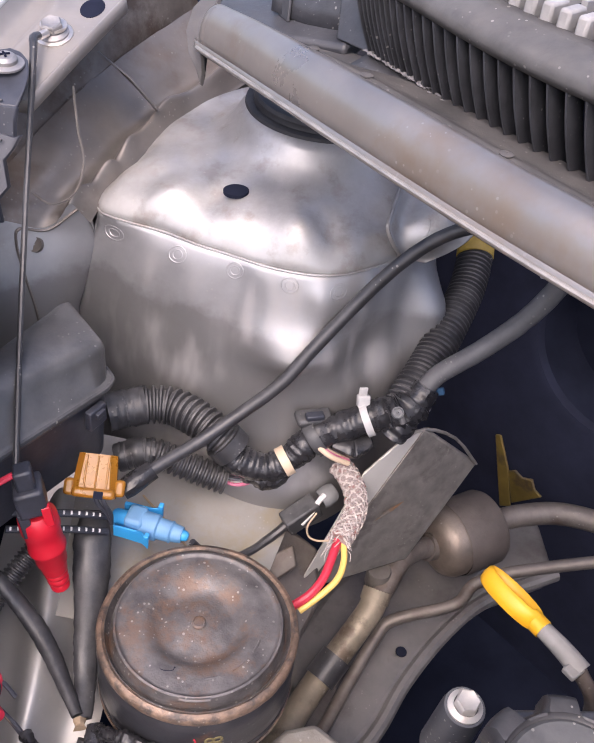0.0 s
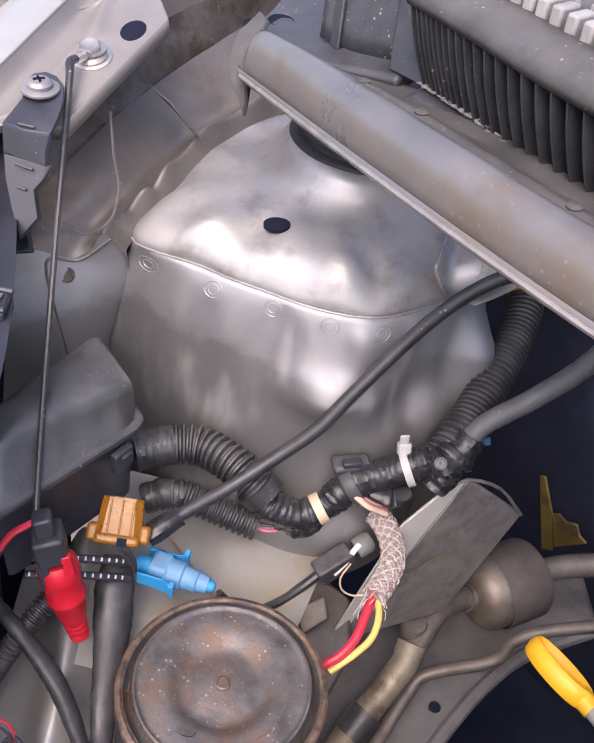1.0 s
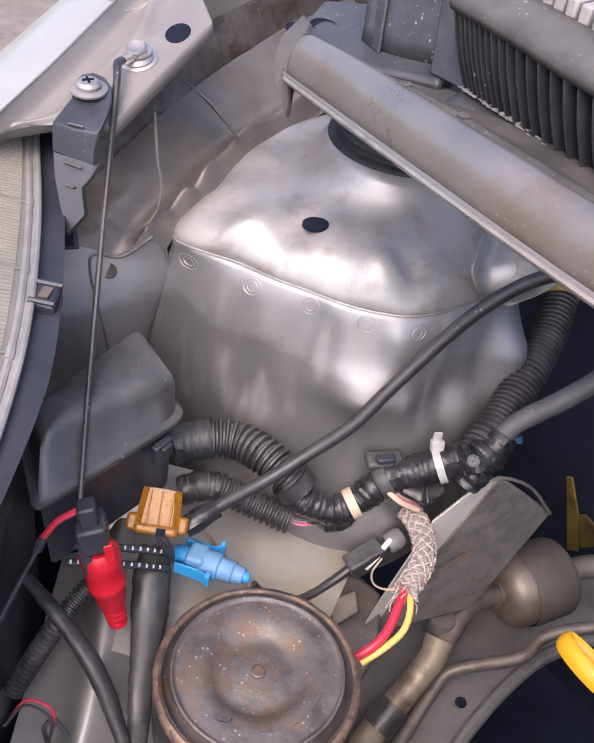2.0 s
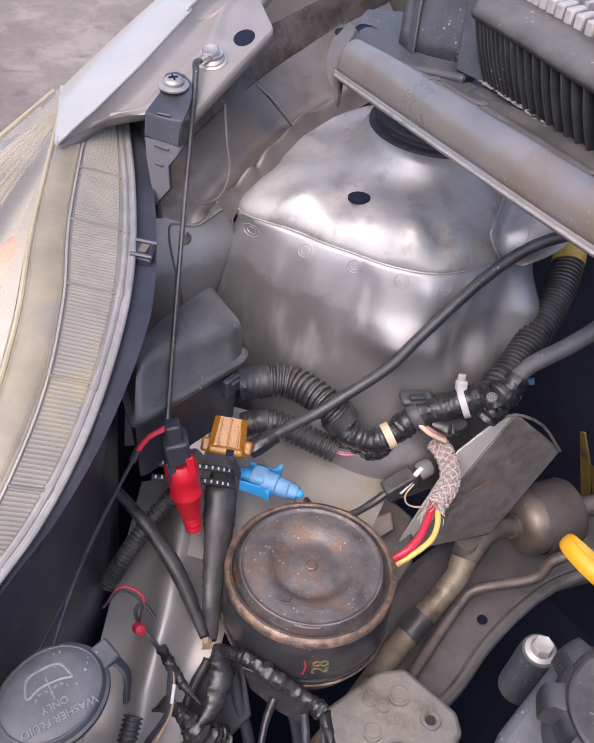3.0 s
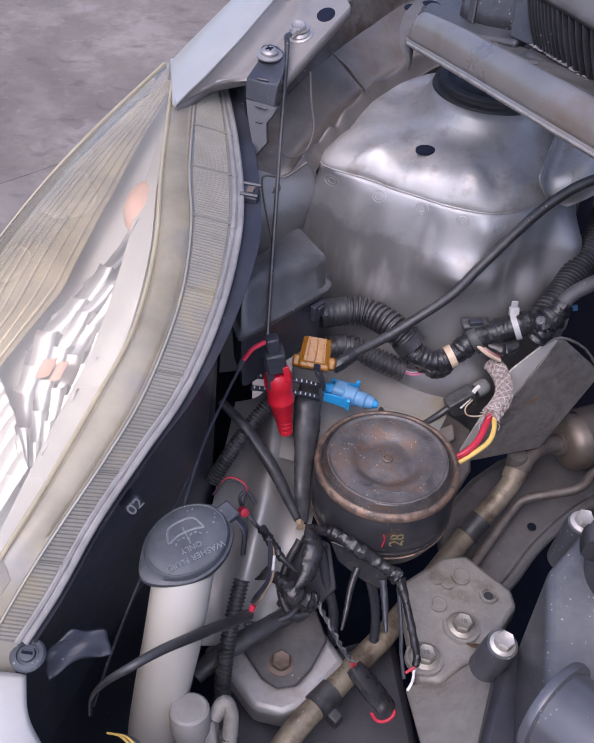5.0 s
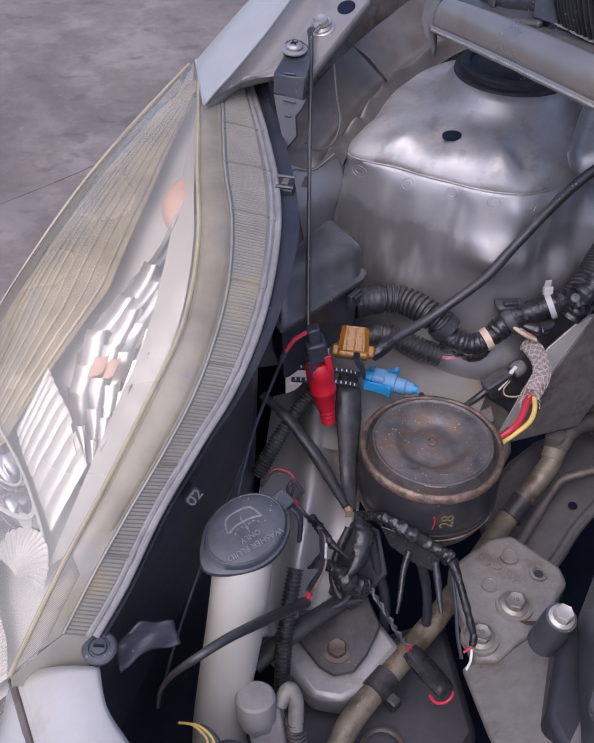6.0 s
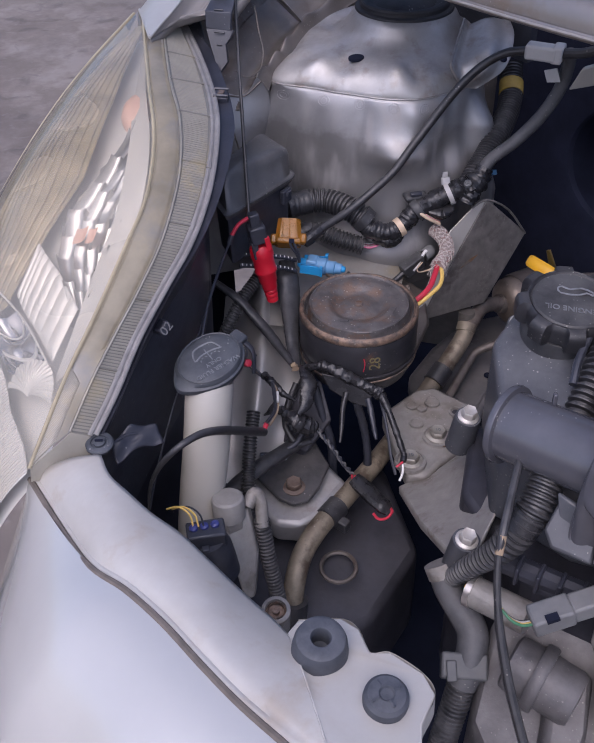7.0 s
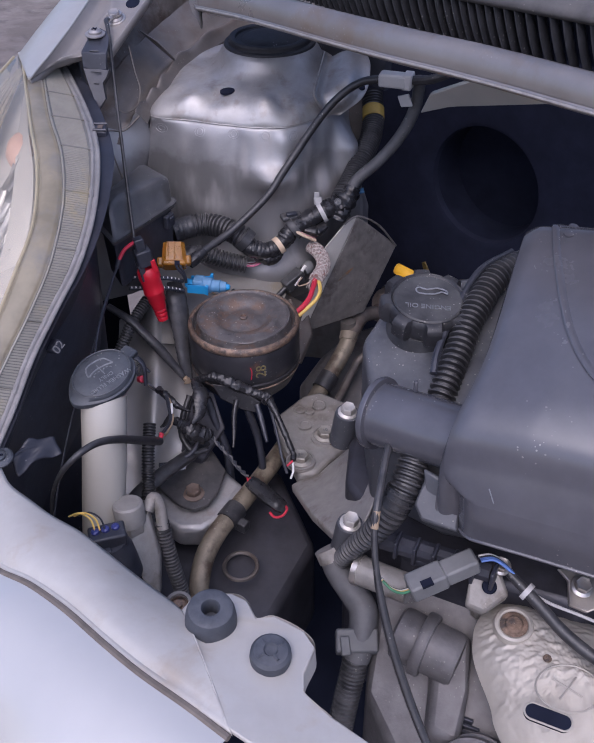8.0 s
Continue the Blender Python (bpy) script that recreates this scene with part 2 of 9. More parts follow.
# flange base, darkened to paint in the shade between the ribs
RIBS = material("ribbed_clear_plastic", (0.20, 0.19, 0.165), 0.26, 0.0, 0.15, 30, 0.05, dust=0.35, dust_color=(0.20, 0.19, 0.17), second=(0.36, 0.29, 0.14), second_scale=7, second_amount=0.45)
RIM_YELLOW = material("yellowed_lens_edge", (0.40, 0.345, 0.225), 0.28, 0, 0.2, 25, 0.05)


def orange_resin():
    m = material("dirty_orange_resin", (0.44, 0.185, 0.018), 0.25, 0, 0.2, 40, 0.15, dust=0.3, dust_color=(0.16, 0.09, 0.03), dust_scale=60, second=(0.10, 0.045, 0.01), second_scale=45, second_amount=0.3)
    m.node_tree.nodes["Principled BSDF"].inputs["Transmission Weight"].default_value = 0.25
    return m


def lens_plastic():
    """Clear lamp lens: lets light straight through, hazed and yellowed towards the fender, with a gloss on top."""
    m = bpy.data.materials.new("hazed_clear_lens")
    m.use_nodes = True
    nt = m.node_tree
    n, link = nt.nodes, nt.links.new
    n.remove(n["Principled BSDF"])
    out = n["Material Output"]
    tr, di, gl = n.new("ShaderNodeBsdfTransparent"), n.new("ShaderNodeBsdfDiffuse"), n.new("ShaderNodeBsdfGlossy")
    tr.inputs["Color"].default_value = (0.96, 0.93, 0.86, 1)
    di.inputs["Color"].default_value = (0.72, 0.68, 0.58, 1)
    gl.inputs["Roughness"].default_value = 0.09
    co = n.new("ShaderNodeTexCoord").outputs["Object"]
    no = n.new("ShaderNodeTexNoise")
    no.inputs["Scale"].default_value, no.inputs["Detail"].default_value = 9.0, 5.0
    link(co, no.inputs["Vector"])
    mr = n.new("ShaderNodeMapRange")
    mr.inputs["From Min"].default_value, mr.inputs["From Max"].default_value = 0.3, 0.75
    mr.inputs["To Min"].default_value, mr.inputs["To Max"].default_value = 0.12, 0.34
    link(no.outputs["Fac"], mr.inputs["Value"])
    a = n.new("ShaderNodeMixShader")
    link(mr.outputs["Result"], a.inputs[0])
    link(tr.outputs[0], a.inputs[1])
    link(di.outputs[0], a.inputs[2])
    fr = n.new("ShaderNodeFresnel")
    fr.inputs["IOR"].default_value = 1.5
    c = n.new("ShaderNodeMixShader")
    link(fr.outputs[0], c.inputs[0])
    link(a.outputs[0], c.inputs[1])
    link(gl.outputs[0], c.inputs[2])
    link(c.outputs[0], out.inputs["Surface"])
    return m


def concrete():
    m = material("stained_concrete", (0.205, 0.172, 0.145), 0.75, 0, 0.12, 30, 0.6, second=(0.27, 0.235, 0.205), second_scale=3.4, second_amount=0.5, bump_scale=40)
    n, link = m.node_tree.nodes, m.node_tree.links.new
    b = n["Principled BSDF"]
    src = b.inputs["Base Color"].links[0].from_socket
    co = n.new("ShaderNodeTexCoord").outputs["Object"]
    for sc, lo, hi, colr, amt in ((1.3, 0.45, 0.66, (0.12, 0.098, 0.085), 0.65), (9.0, 0.58, 0.70, (0.09, 0.075, 0.068), 0.55), (26.0, 0.60, 0.74, (0.30, 0.27, 0.245), 0.35)):
        t = n.new("ShaderNodeTexNoise")
        t.inputs["Scale"].default_value, t.inputs["Detail"].default_value, t.inputs["Distortion"].default_value = sc, 6.0, 0.6
        link(co, t.inputs["Vector"])
        r = n.new("ShaderNodeMapRange")
        r.inputs["From Min"].default_value, r.inputs["From Max"].default_value, r.inputs["To Max"].default_value = lo, hi, amt
        link(t.outputs["Fac"], r.inputs["Value"])
        x = n.new("ShaderNodeMix")
        x.data_type = "RGBA"
        link(r.outputs["Result"], x.inputs[0])
        link(src, x.inputs[6])
        x.inputs[7].default_value = (*colr, 1)
        src = x.outputs[2]
    link(src, b.inputs["Base Color"])
    return m


ORANGE, LENS, CONCRETE = orange_resin(), lens_plastic(), concrete()


# ---- building blocks ----
class Geo:
    """Vertices and faces of one mesh, in world metres."""

    def __init__(self):
        self.v, self.f = [], []

    def add(self, vs, fs):
        k = len(self.v)
        self.v += [tuple(p) for p in vs]
        self.f += [tuple(i + k for i in f) for f in fs]
        return self

    def rings(self, rings, closed=True, cap0=True, cap1=True):
        n = len(rings[0])
        vs = [p for r in rings for p in r]
        fs = []
        m = n if closed else n - 1
        for i in range(len(rings) - 1):
            for j in range(m):
                a, b = i * n + j, i * n + (j + 1) % n
                fs.append((a, b, b + n, a + n))
        if closed and cap0:
            fs.append(tuple(reversed(range(n))))
        if closed and cap1:
            fs.append(tuple(range((len(rings) - 1) * n, len(rings) * n)))
        return self.add(vs, fs)

    def tube(self, pts, r, seg=12, steps=6, cap=True, wave=0.0, pitch=0.0, squash=1.0, jitter=0.0):
        path = spline(pts, steps)
        if pitch:
            path = resample(path, pitch / 4)
        rr = r if isinstance(r, (list, tuple)) else [r] * len(pts)
        rings, side = [], None
        for i, p in enumerate(path):
            d = (path[min(i + 1, len(path) - 1)] - path[max(i - 1, 0)]).normalized()
            if side is None:
                side = d.cross(Vector((0.13, 0.2, 1))).normalized()
            side = (side - d * side.dot(d)).normalized()
            up = d.cross(side)
            f = i / (len(path) - 1) * (len(rr) - 1)
            k = min(int(f), len(rr) - 2) if len(rr) > 1 else 0
            rad = rr[k] + (rr[min(k + 1, len(rr) - 1)] - rr[k]) * (f - k)
            rad += wave * (1.0, 0.9, -1.0, -0.9)[i % 4]
            if jitter:
                rad *= 1 + jitter * (noise.noise(p * 160) + 0.5 * noise.noise(p * 420))
            ring = []
            for j in range(seg):
                a = 2 * math.pi * j / seg
                o = side * math.cos(a) + up * math.sin(a) * squash
                k = 1 + jitter * 1.1 * noise.noise((p + o * rad) * 330 + d * 9) if jitter > 0.05 else 1.0
                ring.append(p + o * rad * k)
            rings.append(ring)
        return self.rings(rings, True, cap, cap)

    def lathe(self, profile, base, axis=(0, 0, 1), seg=32, cap0=False, cap1=False, scale=(1, 1), fn=None):
        m = frame_to(axis)
        rings = []
        for r, h in profile:
            ring = []
            for j in range(seg):
                a = 2 * math.pi * j / seg
                k = fn(a, r, h) if fn else 1.0
                ring.append(Vector(base) + m @ Vector((r * k * math.cos(a) * scale[0], r * k * math.sin(a) * scale[1], h)))
            rings.append(ring)
        return self.rings(rings, True, cap0, cap1)

    def box(self, c, size, rot=None):
        x, y, z = (s / 2 for s in size)
        r = rot or Matrix.Identity(3)
        vs = [Vector(c) + r @ Vector((a * x, b * y, d * z)) for d in (-1, 1) for a, b in ((-1, -1), (1, -1), (1, 1), (-1, 1))]
        return self.add(vs, [(3, 2, 1, 0), (4, 5, 6, 7), (0, 1, 5, 4), (1, 2, 6, 5), (2, 3, 7, 6), (3, 0, 4, 7)])

    def slab(self, poly, depth):
        """A flat or gently folded polygon thickened by the vector depth."""
        n = len(poly)
        top = [Vector(p) for p in poly]
        vs = top + [p + Vector(depth) for p in top]
        fs = [tuple(range(n)), tuple(reversed(range(n, 2 * n)))] + [(i, i + n, (i + 1) % n + n, (i + 1) % n) for i in range(n)]
        return self.add(vs, fs)

    def grid(self, fn, nu, nv):
        vs = [fn(i / nu, j / nv) for i in range(nu + 1) for j in range(nv + 1)]
        w = nv + 1
        return self.add(vs, [(i * w + j, (i + 1) * w + j, (i + 1) * w + j + 1, i * w + j + 1) for i in range(nu) for j in range(nv)])


def spline(pts, steps):
    p = [Vector(q) for q in pts]
    if len(p) == 2:
        return [p[0].lerp(p[1], i / steps) for i in range(steps + 1)]
    p = [p[0] * 2 - p[1]] + p + [p[-1] * 2 - p[-2]]
    out = []
    for i in range(1, len(p) - 2):
        for s in range(steps):
            t = s / steps
            a, b, c, d = p[i - 1:i + 3]
            out.append(0.5 * (2 * b + (c - a) * t + (2 * a - 5 * b + 4 * c - d) * t * t + (3 * b - a - 3 * c + d) * t ** 3))
    return out + [p[-2]]


def resample(path, step):
    out, left = [path[0]], 0.0
    for a, b in zip(path, path[1:]):
        d = (b - a).length
        while left + d >= step:
            t = (step - left) / d
            a = a.lerp(b, t)
            d = (b - a).length
            out.append(a)
            left = 0.0
            if d < 1e-9:
                break
        left += d
    return out


def along_straight(pts, t):
    f = t * (len(pts) - 1)
    k = min(int(f), len(pts) - 2)
    return Vector(pts[k]).lerp(Vector(pts[k + 1]), f - k)


def on_surface(fn, x, y, n=90):
    """The point of the sheet fn(u, v) above (x, y), and its upward normal."""
    u = v = 0.5
    reach = 0.5
    for step in range(5):
        best = []
        for i in range(9):
            for j in range(9):
                a, b = u + reach * (i / 4 - 1), v + reach * (j / 4 - 1)
                if 0 <= a <= 1 and 0 <= b <= 1:
                    q = fn(a, b)
                    best.append(((q[0] - x) ** 2 + (q[1] - y) ** 2, a, b))
        d, u, v = min(best)
        reach *= 0.4
    p = Vector(fn(u, v))
    d = 1.5 / n
    a = Vector(fn(min(1, u + d), v)) - Vector(fn(max(0, u - d), v))
    b = Vector(fn(u, min(1, v + d))) - Vector(fn(u, max(0, v - d)))
    nrm = a.cross(b).normalized()
    return p, nrm if nrm.z > 0 else -nrm


@functools.lru_cache(maxsize=None)
def cached_spline(pts, steps):
    return spline([Vector(p) for p in pts], steps)


def along(pts, t, steps=16):
    path = cached_spline(tuple(tuple(p) for p in pts), steps)
    f = t * (len(path) - 1)
    k = min(int(f), len(path) - 2)
    return path[k].lerp(path[k + 1], f - k)


def frame_to(axis, hint=(0, 0, 1)):
    z = Vector(axis).normalized()
    h = Vector(hint)
    if abs(z.dot(h.normalized())) > 0.95:
        h = Vector((1, 0, 0))
    x = h.cross(z).normalized()
    return Matrix((x, z.cross(x), z)).transposed()


ORIGIN = {}


def thing(name, at, label, category, group="", kind=""):
    ob = new(name)
    ob.empty_display_size = 0.01
    ob.location = at
    ORIGIN[ob] = Vector(at)
    return tagged(ob, label, category, group, kind)


def part(name, geo, mat, parent=None, label="", bevel=0.0, solid=0.0, smooth=35, bevel_seg=2):
    """One mesh object under a thing or a part."""
    o = ORIGIN.get(parent, Vector()) if parent else Vector()
    me = bpy.data.meshes.new(name)
    me.from_pydata([tuple(Vector(p) - o) for p in geo.v], [], geo.f)
    bm = bmesh.new()
    bm.from_mesh(me)
    bmesh.ops.recalc_face_normals(bm, faces=bm.faces)
    bm.to_mesh(me)
    bm.free()
    me.shade_smooth()
    me.set_sharp_from_angle(angle=radians(smooth))
    me.materials.append(mat)
    ob = new(name, me)
    ob.parent = parent
    ORIGIN[ob] = o
    if solid:
        s = ob.modifiers.new("thickness", "SOLIDIFY")
        s.thickness, s.offset = solid, -1
    if bevel:
        b = ob.modifiers.new("edges", "BEVEL")
        b.width, b.segments, b.limit_method, b.angle_limit = bevel, bevel_seg, "ANGLE", radians(32)
    if label:
        tagged(ob, label)
    return ob


def solo(name, geo, mat, label, category, kind="", group="", **kw):
    return tagged(part(name, geo, mat, None, **kw), label, category, group, kind)


def lettering(name, text, size, at, xdir, normal, mat, parent, depth=0.0004, label=""):
    """Raised letters in the built-in font, as a mesh."""
    cu = bpy.data.curves.new(name, "FONT")
    cu.body, cu.size, cu.extrude, cu.align_x, cu.align_y = text, size, depth, "CENTER", "CENTER"
    tmp = bpy.data.objects.new(name, cu)
    me = bpy.data.meshes.new_from_object(tmp)
    bpy.data.objects.remove(tmp)
    z = Vector(normal).normalized()
    x = Vector(xdir)
    x = (x - z * x.dot(z)).normalized()
    m = Matrix((x, z.cross(x), z)).transposed().to_4x4()
    m.translation = Vector(at) - ORIGIN.get(parent, Vector())
    me.transform(m)
    me.materials.clear()
    me.materials.append(mat)
    ob = new(name, me)
    ob.parent = parent
    ORIGIN[ob] = ORIGIN.get(parent, Vector())
    if label:
        tagged(ob, label)
    return ob


def hex_bolt(parent, name, at, axis, across=0.014, height=0.008, washer=0.021, mat=ZINC, turn=0.0, mark=None):
    """Flanged hexagon head with a slightly domed, chamfered top."""
    m = frame_to(axis)
    g = Geo()
    g.lathe([(washer / 2 * 0.2, 0), (washer / 2, 0), (washer / 2, 0.0012), (across * 0.56, 0.0028)], at, axis, 28, True, False)
    rings = []
    for k, h in ((1.0, 0.002), (1.0, height - 0.0012), (0.88, height)):
        rings.append([Vector(at) + m @ Vector((across / 2 / 0.866 * k * math.cos(a), across / 2 / 0.866 * k * math.sin(a), h)) for a in (turn + math.pi / 3 * j for j in range(6))])
    g.rings(rings, True, False, False)
    c = Vector(at) + m @ Vector((0, 0, height - 0.0012))
    ring = rings[-1]
    inner = [c + (p - c) * 0.55 + m @ Vector((0, 0, -0.0006)) for p in ring]
    g.rings([ring, inner], True, False, True)
    return part(name, g, mat, parent, smooth=28)

# ---- the large structure ----
REAR, INNER = Vector((0.743, 0.669, 0)), Vector((0.669, -0.743, 0))  # along the car to its tail, across it to the middle


CRACK = material("dirt_in_crack", (0.10, 0.082, 0.07), 0.9)
CRACKS = [[(-1.20, 2.02), (-1.03, 2.22), (-0.86, 2.45), (-0.70, 2.66), (-0.50, 2.95)]]


def ground():
    g = Geo().grid(lambda u, v: ((u - 0.5) * 600, (v - 0.5) * 600, -0.15), 12, 12)
    yard = solo("ground", g, CONCRETE, "grey-brown stained concrete yard beside the car", "ground", "structure")
    for pts in CRACKS:
        part("crack", Geo().tube([Vector((x, y, -0.1496)) for x, y in pts], 0.0022, 5, 8, squash=0.25, jitter=0.9), CRACK, yard)


TC = Vector((0.045, 0.565, 0))  # axis of the strut tower


def periodic(table):
    deg = np.array([a for a, _ in table], float)
    val = np.array([r for _, r in table], float)
    x = np.arange(720) * 0.5
    r = np.interp(x, np.r_[deg[-1] - 360, deg, deg[0] + 360], np.r_[val[-1], val, val[0]])
    k = np.exp(-0.5 * (np.arange(-24, 25) / 7.0) ** 2)
    k /= k.sum()
    return np.convolve(np.r_[r[-24:], r, r[:24]], k, "valid")


CREASE = [(-0.0936, 0.4975, 0.8869), (-0.0967, 0.4968, 0.8766), (-0.0983, 0.4942, 0.8613), (-0.1013, 0.4930, 0.8487), (-0.1055, 0.4917, 0.8335), (-0.1105, 0.4908, 0.8174), (-0.112, 0.490, 0.76), (-0.112, 0.489, 0.70)]  # upright corner between tower and apron
CREASE_Z = [p[2] for p in reversed(CREASE)]
SEAM = periodic([(0, 0.080), (60, 0.080), (120, 0.080), (149, 0.084), (168, 0.096), (183, 0.108), (196, 0.124), (205, 0.162), (213, 0.142), (222, 0.126), (243, 0.116), (262, 0.118), (274, 0.118), (289, 0.109), (306, 0.103), (325, 0.092)])
WALL = periodic([(0, 0.080), (60, 0.080), (120, 0.080), (149, 0.078), (175, 0.110), (186, 0.200), (192, 0.215), (199, 0.186), (205, 0.163), (213, 0.142), (222, 0.126), (243, 0.116), (262, 0.118), (274, 0.118), (289, 0.109), (306, 0.103), (325, 0.092)])
EDGE_Z = periodic([(0, 0.893), (110, 0.925), (149, 0.924), (183, 0.914), (196, 0.905), (207, 0.893), (230, 0.893), (290, 0.893)])


def seam_r(a):
    return SEAM[int(round(math.degrees(a) * 2)) % 720]


def hump(a, deg, width):
    d = (math.degrees(a) - deg + 180) % 360 - 180
    return math.exp(-0.5 * (d / width) ** 2)


def strut_tower():
    t = thing("strut_tower", (0.045, 0.565, 0.74), "silver painted pressed-steel strut tower with spot welds", "strut tower")
    n = 288
    # upper pressing: neck, dome and shoulder down to the seam
    prof = [(0.044, 0.945), (0.052, 0.943), (0.056, 0.9385), (0.060, 0.931), (0.066, 0.925), (0.074, 0.921)]
    rings = []
    for r, z in prof:
        rings.append([TC + Vector((r * math.cos(a), r * math.sin(a), z)) for a in (2 * math.pi * j / n for j in range(n))])
    for s in (0.12, 0.25, 0.4, 0.55, 0.68, 0.78, 0.86, 0.92, 0.97, 1.0):
        ring = []
        for j in range(n):
            a = 2 * math.pi * j / n
            r = 0.074 + (seam_r(a) + 0.001 - 0.074) * s
            ez = EDGE_Z[int(round(math.degrees(a) * 2)) % 720]
            fall = 0.921 - ez
            z = 0.921 - (0.008 * s + 0.008 * s ** 3 + 0.012 * s ** 7) * fall / 0.028
            z += 0.0058 * hump(a, 219, 3.6) * math.exp(-((s - 0.78) / 0.22) ** 2)
            z += 0.0075 * hump(a, 263, 5) * math.exp(-((s - 0.72) / 0.28) ** 2)
            z -= 0.0060 * hump(a, 273, 4) * math.exp(-((s - 0.62) / 0.25) ** 2)
            z -= 0.0050 * hump(a, 230, 5) * math.exp(-((s - 0.55) / 0.25) ** 2)
            z -= 0.0030 * hump(a, 208, 4) * math.exp(-((s - 0.60) / 0.25) ** 2)
            z -= 0.0055 * hump(a, 292, 9) * math.exp(-((s - 0.45) / 0.3) ** 2)
            z += 0.0012 * noise.noise(Vector((r * math.cos(a) * 38, r * math.sin(a) * 38, 2.0)))
            ring.append(TC + Vector((r * math.cos(a), r * math.sin(a), z)))
        rings.append(ring)
    low = [TC + (p - TC) * 1.0 + Vector((0, 0, -0.003)) for p in rings[-1]]
    rings.append(low)
    g = Geo().rings(rings, True, False, False)
    part("top_pressing", g, SILVER, t, smooth=60)
    # lower wall, flaring and running out into the floor of the bay
    def corner(z):
        """The upright corner where the wall meets the apron, and the middle of the wall, in plan."""
        c = Vector((float(np.interp(z, CREASE_Z, [p[0] for p in reversed(CREASE)])), float(np.interp(z, CREASE_Z, [p[1] for p in reversed(CREASE)])), 0))
        return c - Vector((TC.x, TC.y, 0))

    def crease_deg(z):
        c = corner(z)
        return math.degrees(math.atan2(c.y, c.x)) % 360

    def wall_r(a, z, d):
        dd = d
        dep = max(0.0, min(1.0, (0.885 - z) / 0.03))
        dd += 0.013 * hump(a, 268, 9) * math.exp(-((z - 0.838) / 0.013) ** 2)
        dd -= 0.008 * hump(a, 286, 7) * math.exp(-((z - 0.832) / 0.02) ** 2)
        dd += 0.0012 * noise.noise(Vector((a * 6, z * 30, 5.0)))
        dd += 0.0025 * hump(a, 272, 2.5) * math.exp(-((z - 0.878) / 0.012) ** 2)
        dd += 0.0030 * hump(a, 287, 2.2) * math.exp(-((z - 0.880) / 0.012) ** 2)
        dd += 0.018 * hump(a, 314, 7) * dep
        dd -= 0.006 * hump(a, 302, 4) * dep
        dd += 0.005 * hump(a, 296, 3) * math.exp(-((z - 0.80) / 0.03) ** 2)
        dd -= 0.004 * hump(a, 340, 10) * dep
        dd -= 0.030 * max(0.0, min(1.0, (0.77 - z) / 0.03)) * hump(a, 315, 22)
        dd += 0.006 * hump(a, 302, 4) * math.exp(-((z - 0.815) / 0.02) ** 2)
        base = WALL[int(round(math.degrees(a) * 2)) % 720] + dd
        deg = math.degrees(a) % 360
        first = crease_deg(z)
        if 180 < deg < 247:
            # nearly flat panel from the corner to the middle of the wall
            c = corner(z)
            last = radians(247)
            m = Vector((math.cos(last), math.sin(last), 0)) * (WALL[494] + d)
            if deg >= first:
                e = m - c
                den = math.cos(a) * e.y - math.sin(a) * e.x
                base = (c.x * e.y - c.y * e.x) / den + 0.0045 * math.sin(math.pi * (deg - first) / (247 - first)) ** 0.8
                base += 0.0008 * noise.noise(Vector((a * 6, z * 30, 5.0)))
            else:
                base = c.length - 0.0016 * (first - deg)
        k = max(0.0, min(1.0, (0.892 - z) / 0.012))
        return seam_r(a) * (1 - k) + base * k + d * (1 - k)

    rings = []
    levels = ((0.8925, -0.001), (0.8918, 0.0012), (0.888, 0.0030), (0.884, 0.0042), (0.880, 0.0053), (0.875, 0.0065), (0.869, 0.0080), (0.862, 0.0095), (0.856, 0.0107), (0.850, 0.0118), (0.842, 0.0130), (0.835, 0.0140), (0.827, 0.0150), (0.82, 0.0158), (0.81, 0.0170), (0.80, 0.018), (0.785, 0.020), (0.768, 0.023), (0.752, 0.030), (0.742, 0.040), (0.728, 0.044), (0.70, 0.044))
    WALL_Z, WALL_D = [z for z, _ in reversed(levels)], [d for _, d in reversed(levels)]
    for z, d in levels:
        ring = []
        for j in range(n):
            a = 2 * math.pi * j / n
            a += radians(crease_deg(z) - 211.25) * hump(a, 211.25, 10)
            r = wall_r(a, z, d)
            ring.append(TC + Vector((r * math.cos(a), r * math.sin(a), z)))
        rings.append(ring)
    part("side_wall", Geo().rings(rings, True, False, False), SILVER_WALL, t, smooth=60)
    # weld rings on the flange
    for p in ((-0.082, 0.490, 0.881), (-0.041, 0.468, 0.883), (-0.007, 0.450, 0.884), (0.029, 0.446, 0.884), (0.058, 0.452, 0.882)):
        out = Vector(p) - TC
        a0 = math.atan2(out.y, out.x) % (2 * math.pi)
        for rad, thick in ((0.0054, 0.0004), (0.0030, 0.00035)):
            ring = []
            for q in (2 * math.pi * k / 24 for k in range(25)):
                a, z = a0 + rad * math.cos(q) / 0.125, p[2] + rad * math.sin(q) * 0.9
                r = wall_r(a, z, float(np.interp(z, WALL_Z, WALL_D)))
                ring.append(TC + Vector((r * math.cos(a), r * math.sin(a), z)))
            part("spot_weld", Geo().tube(ring, thick, 6, 1), SILVER_WALL, t)
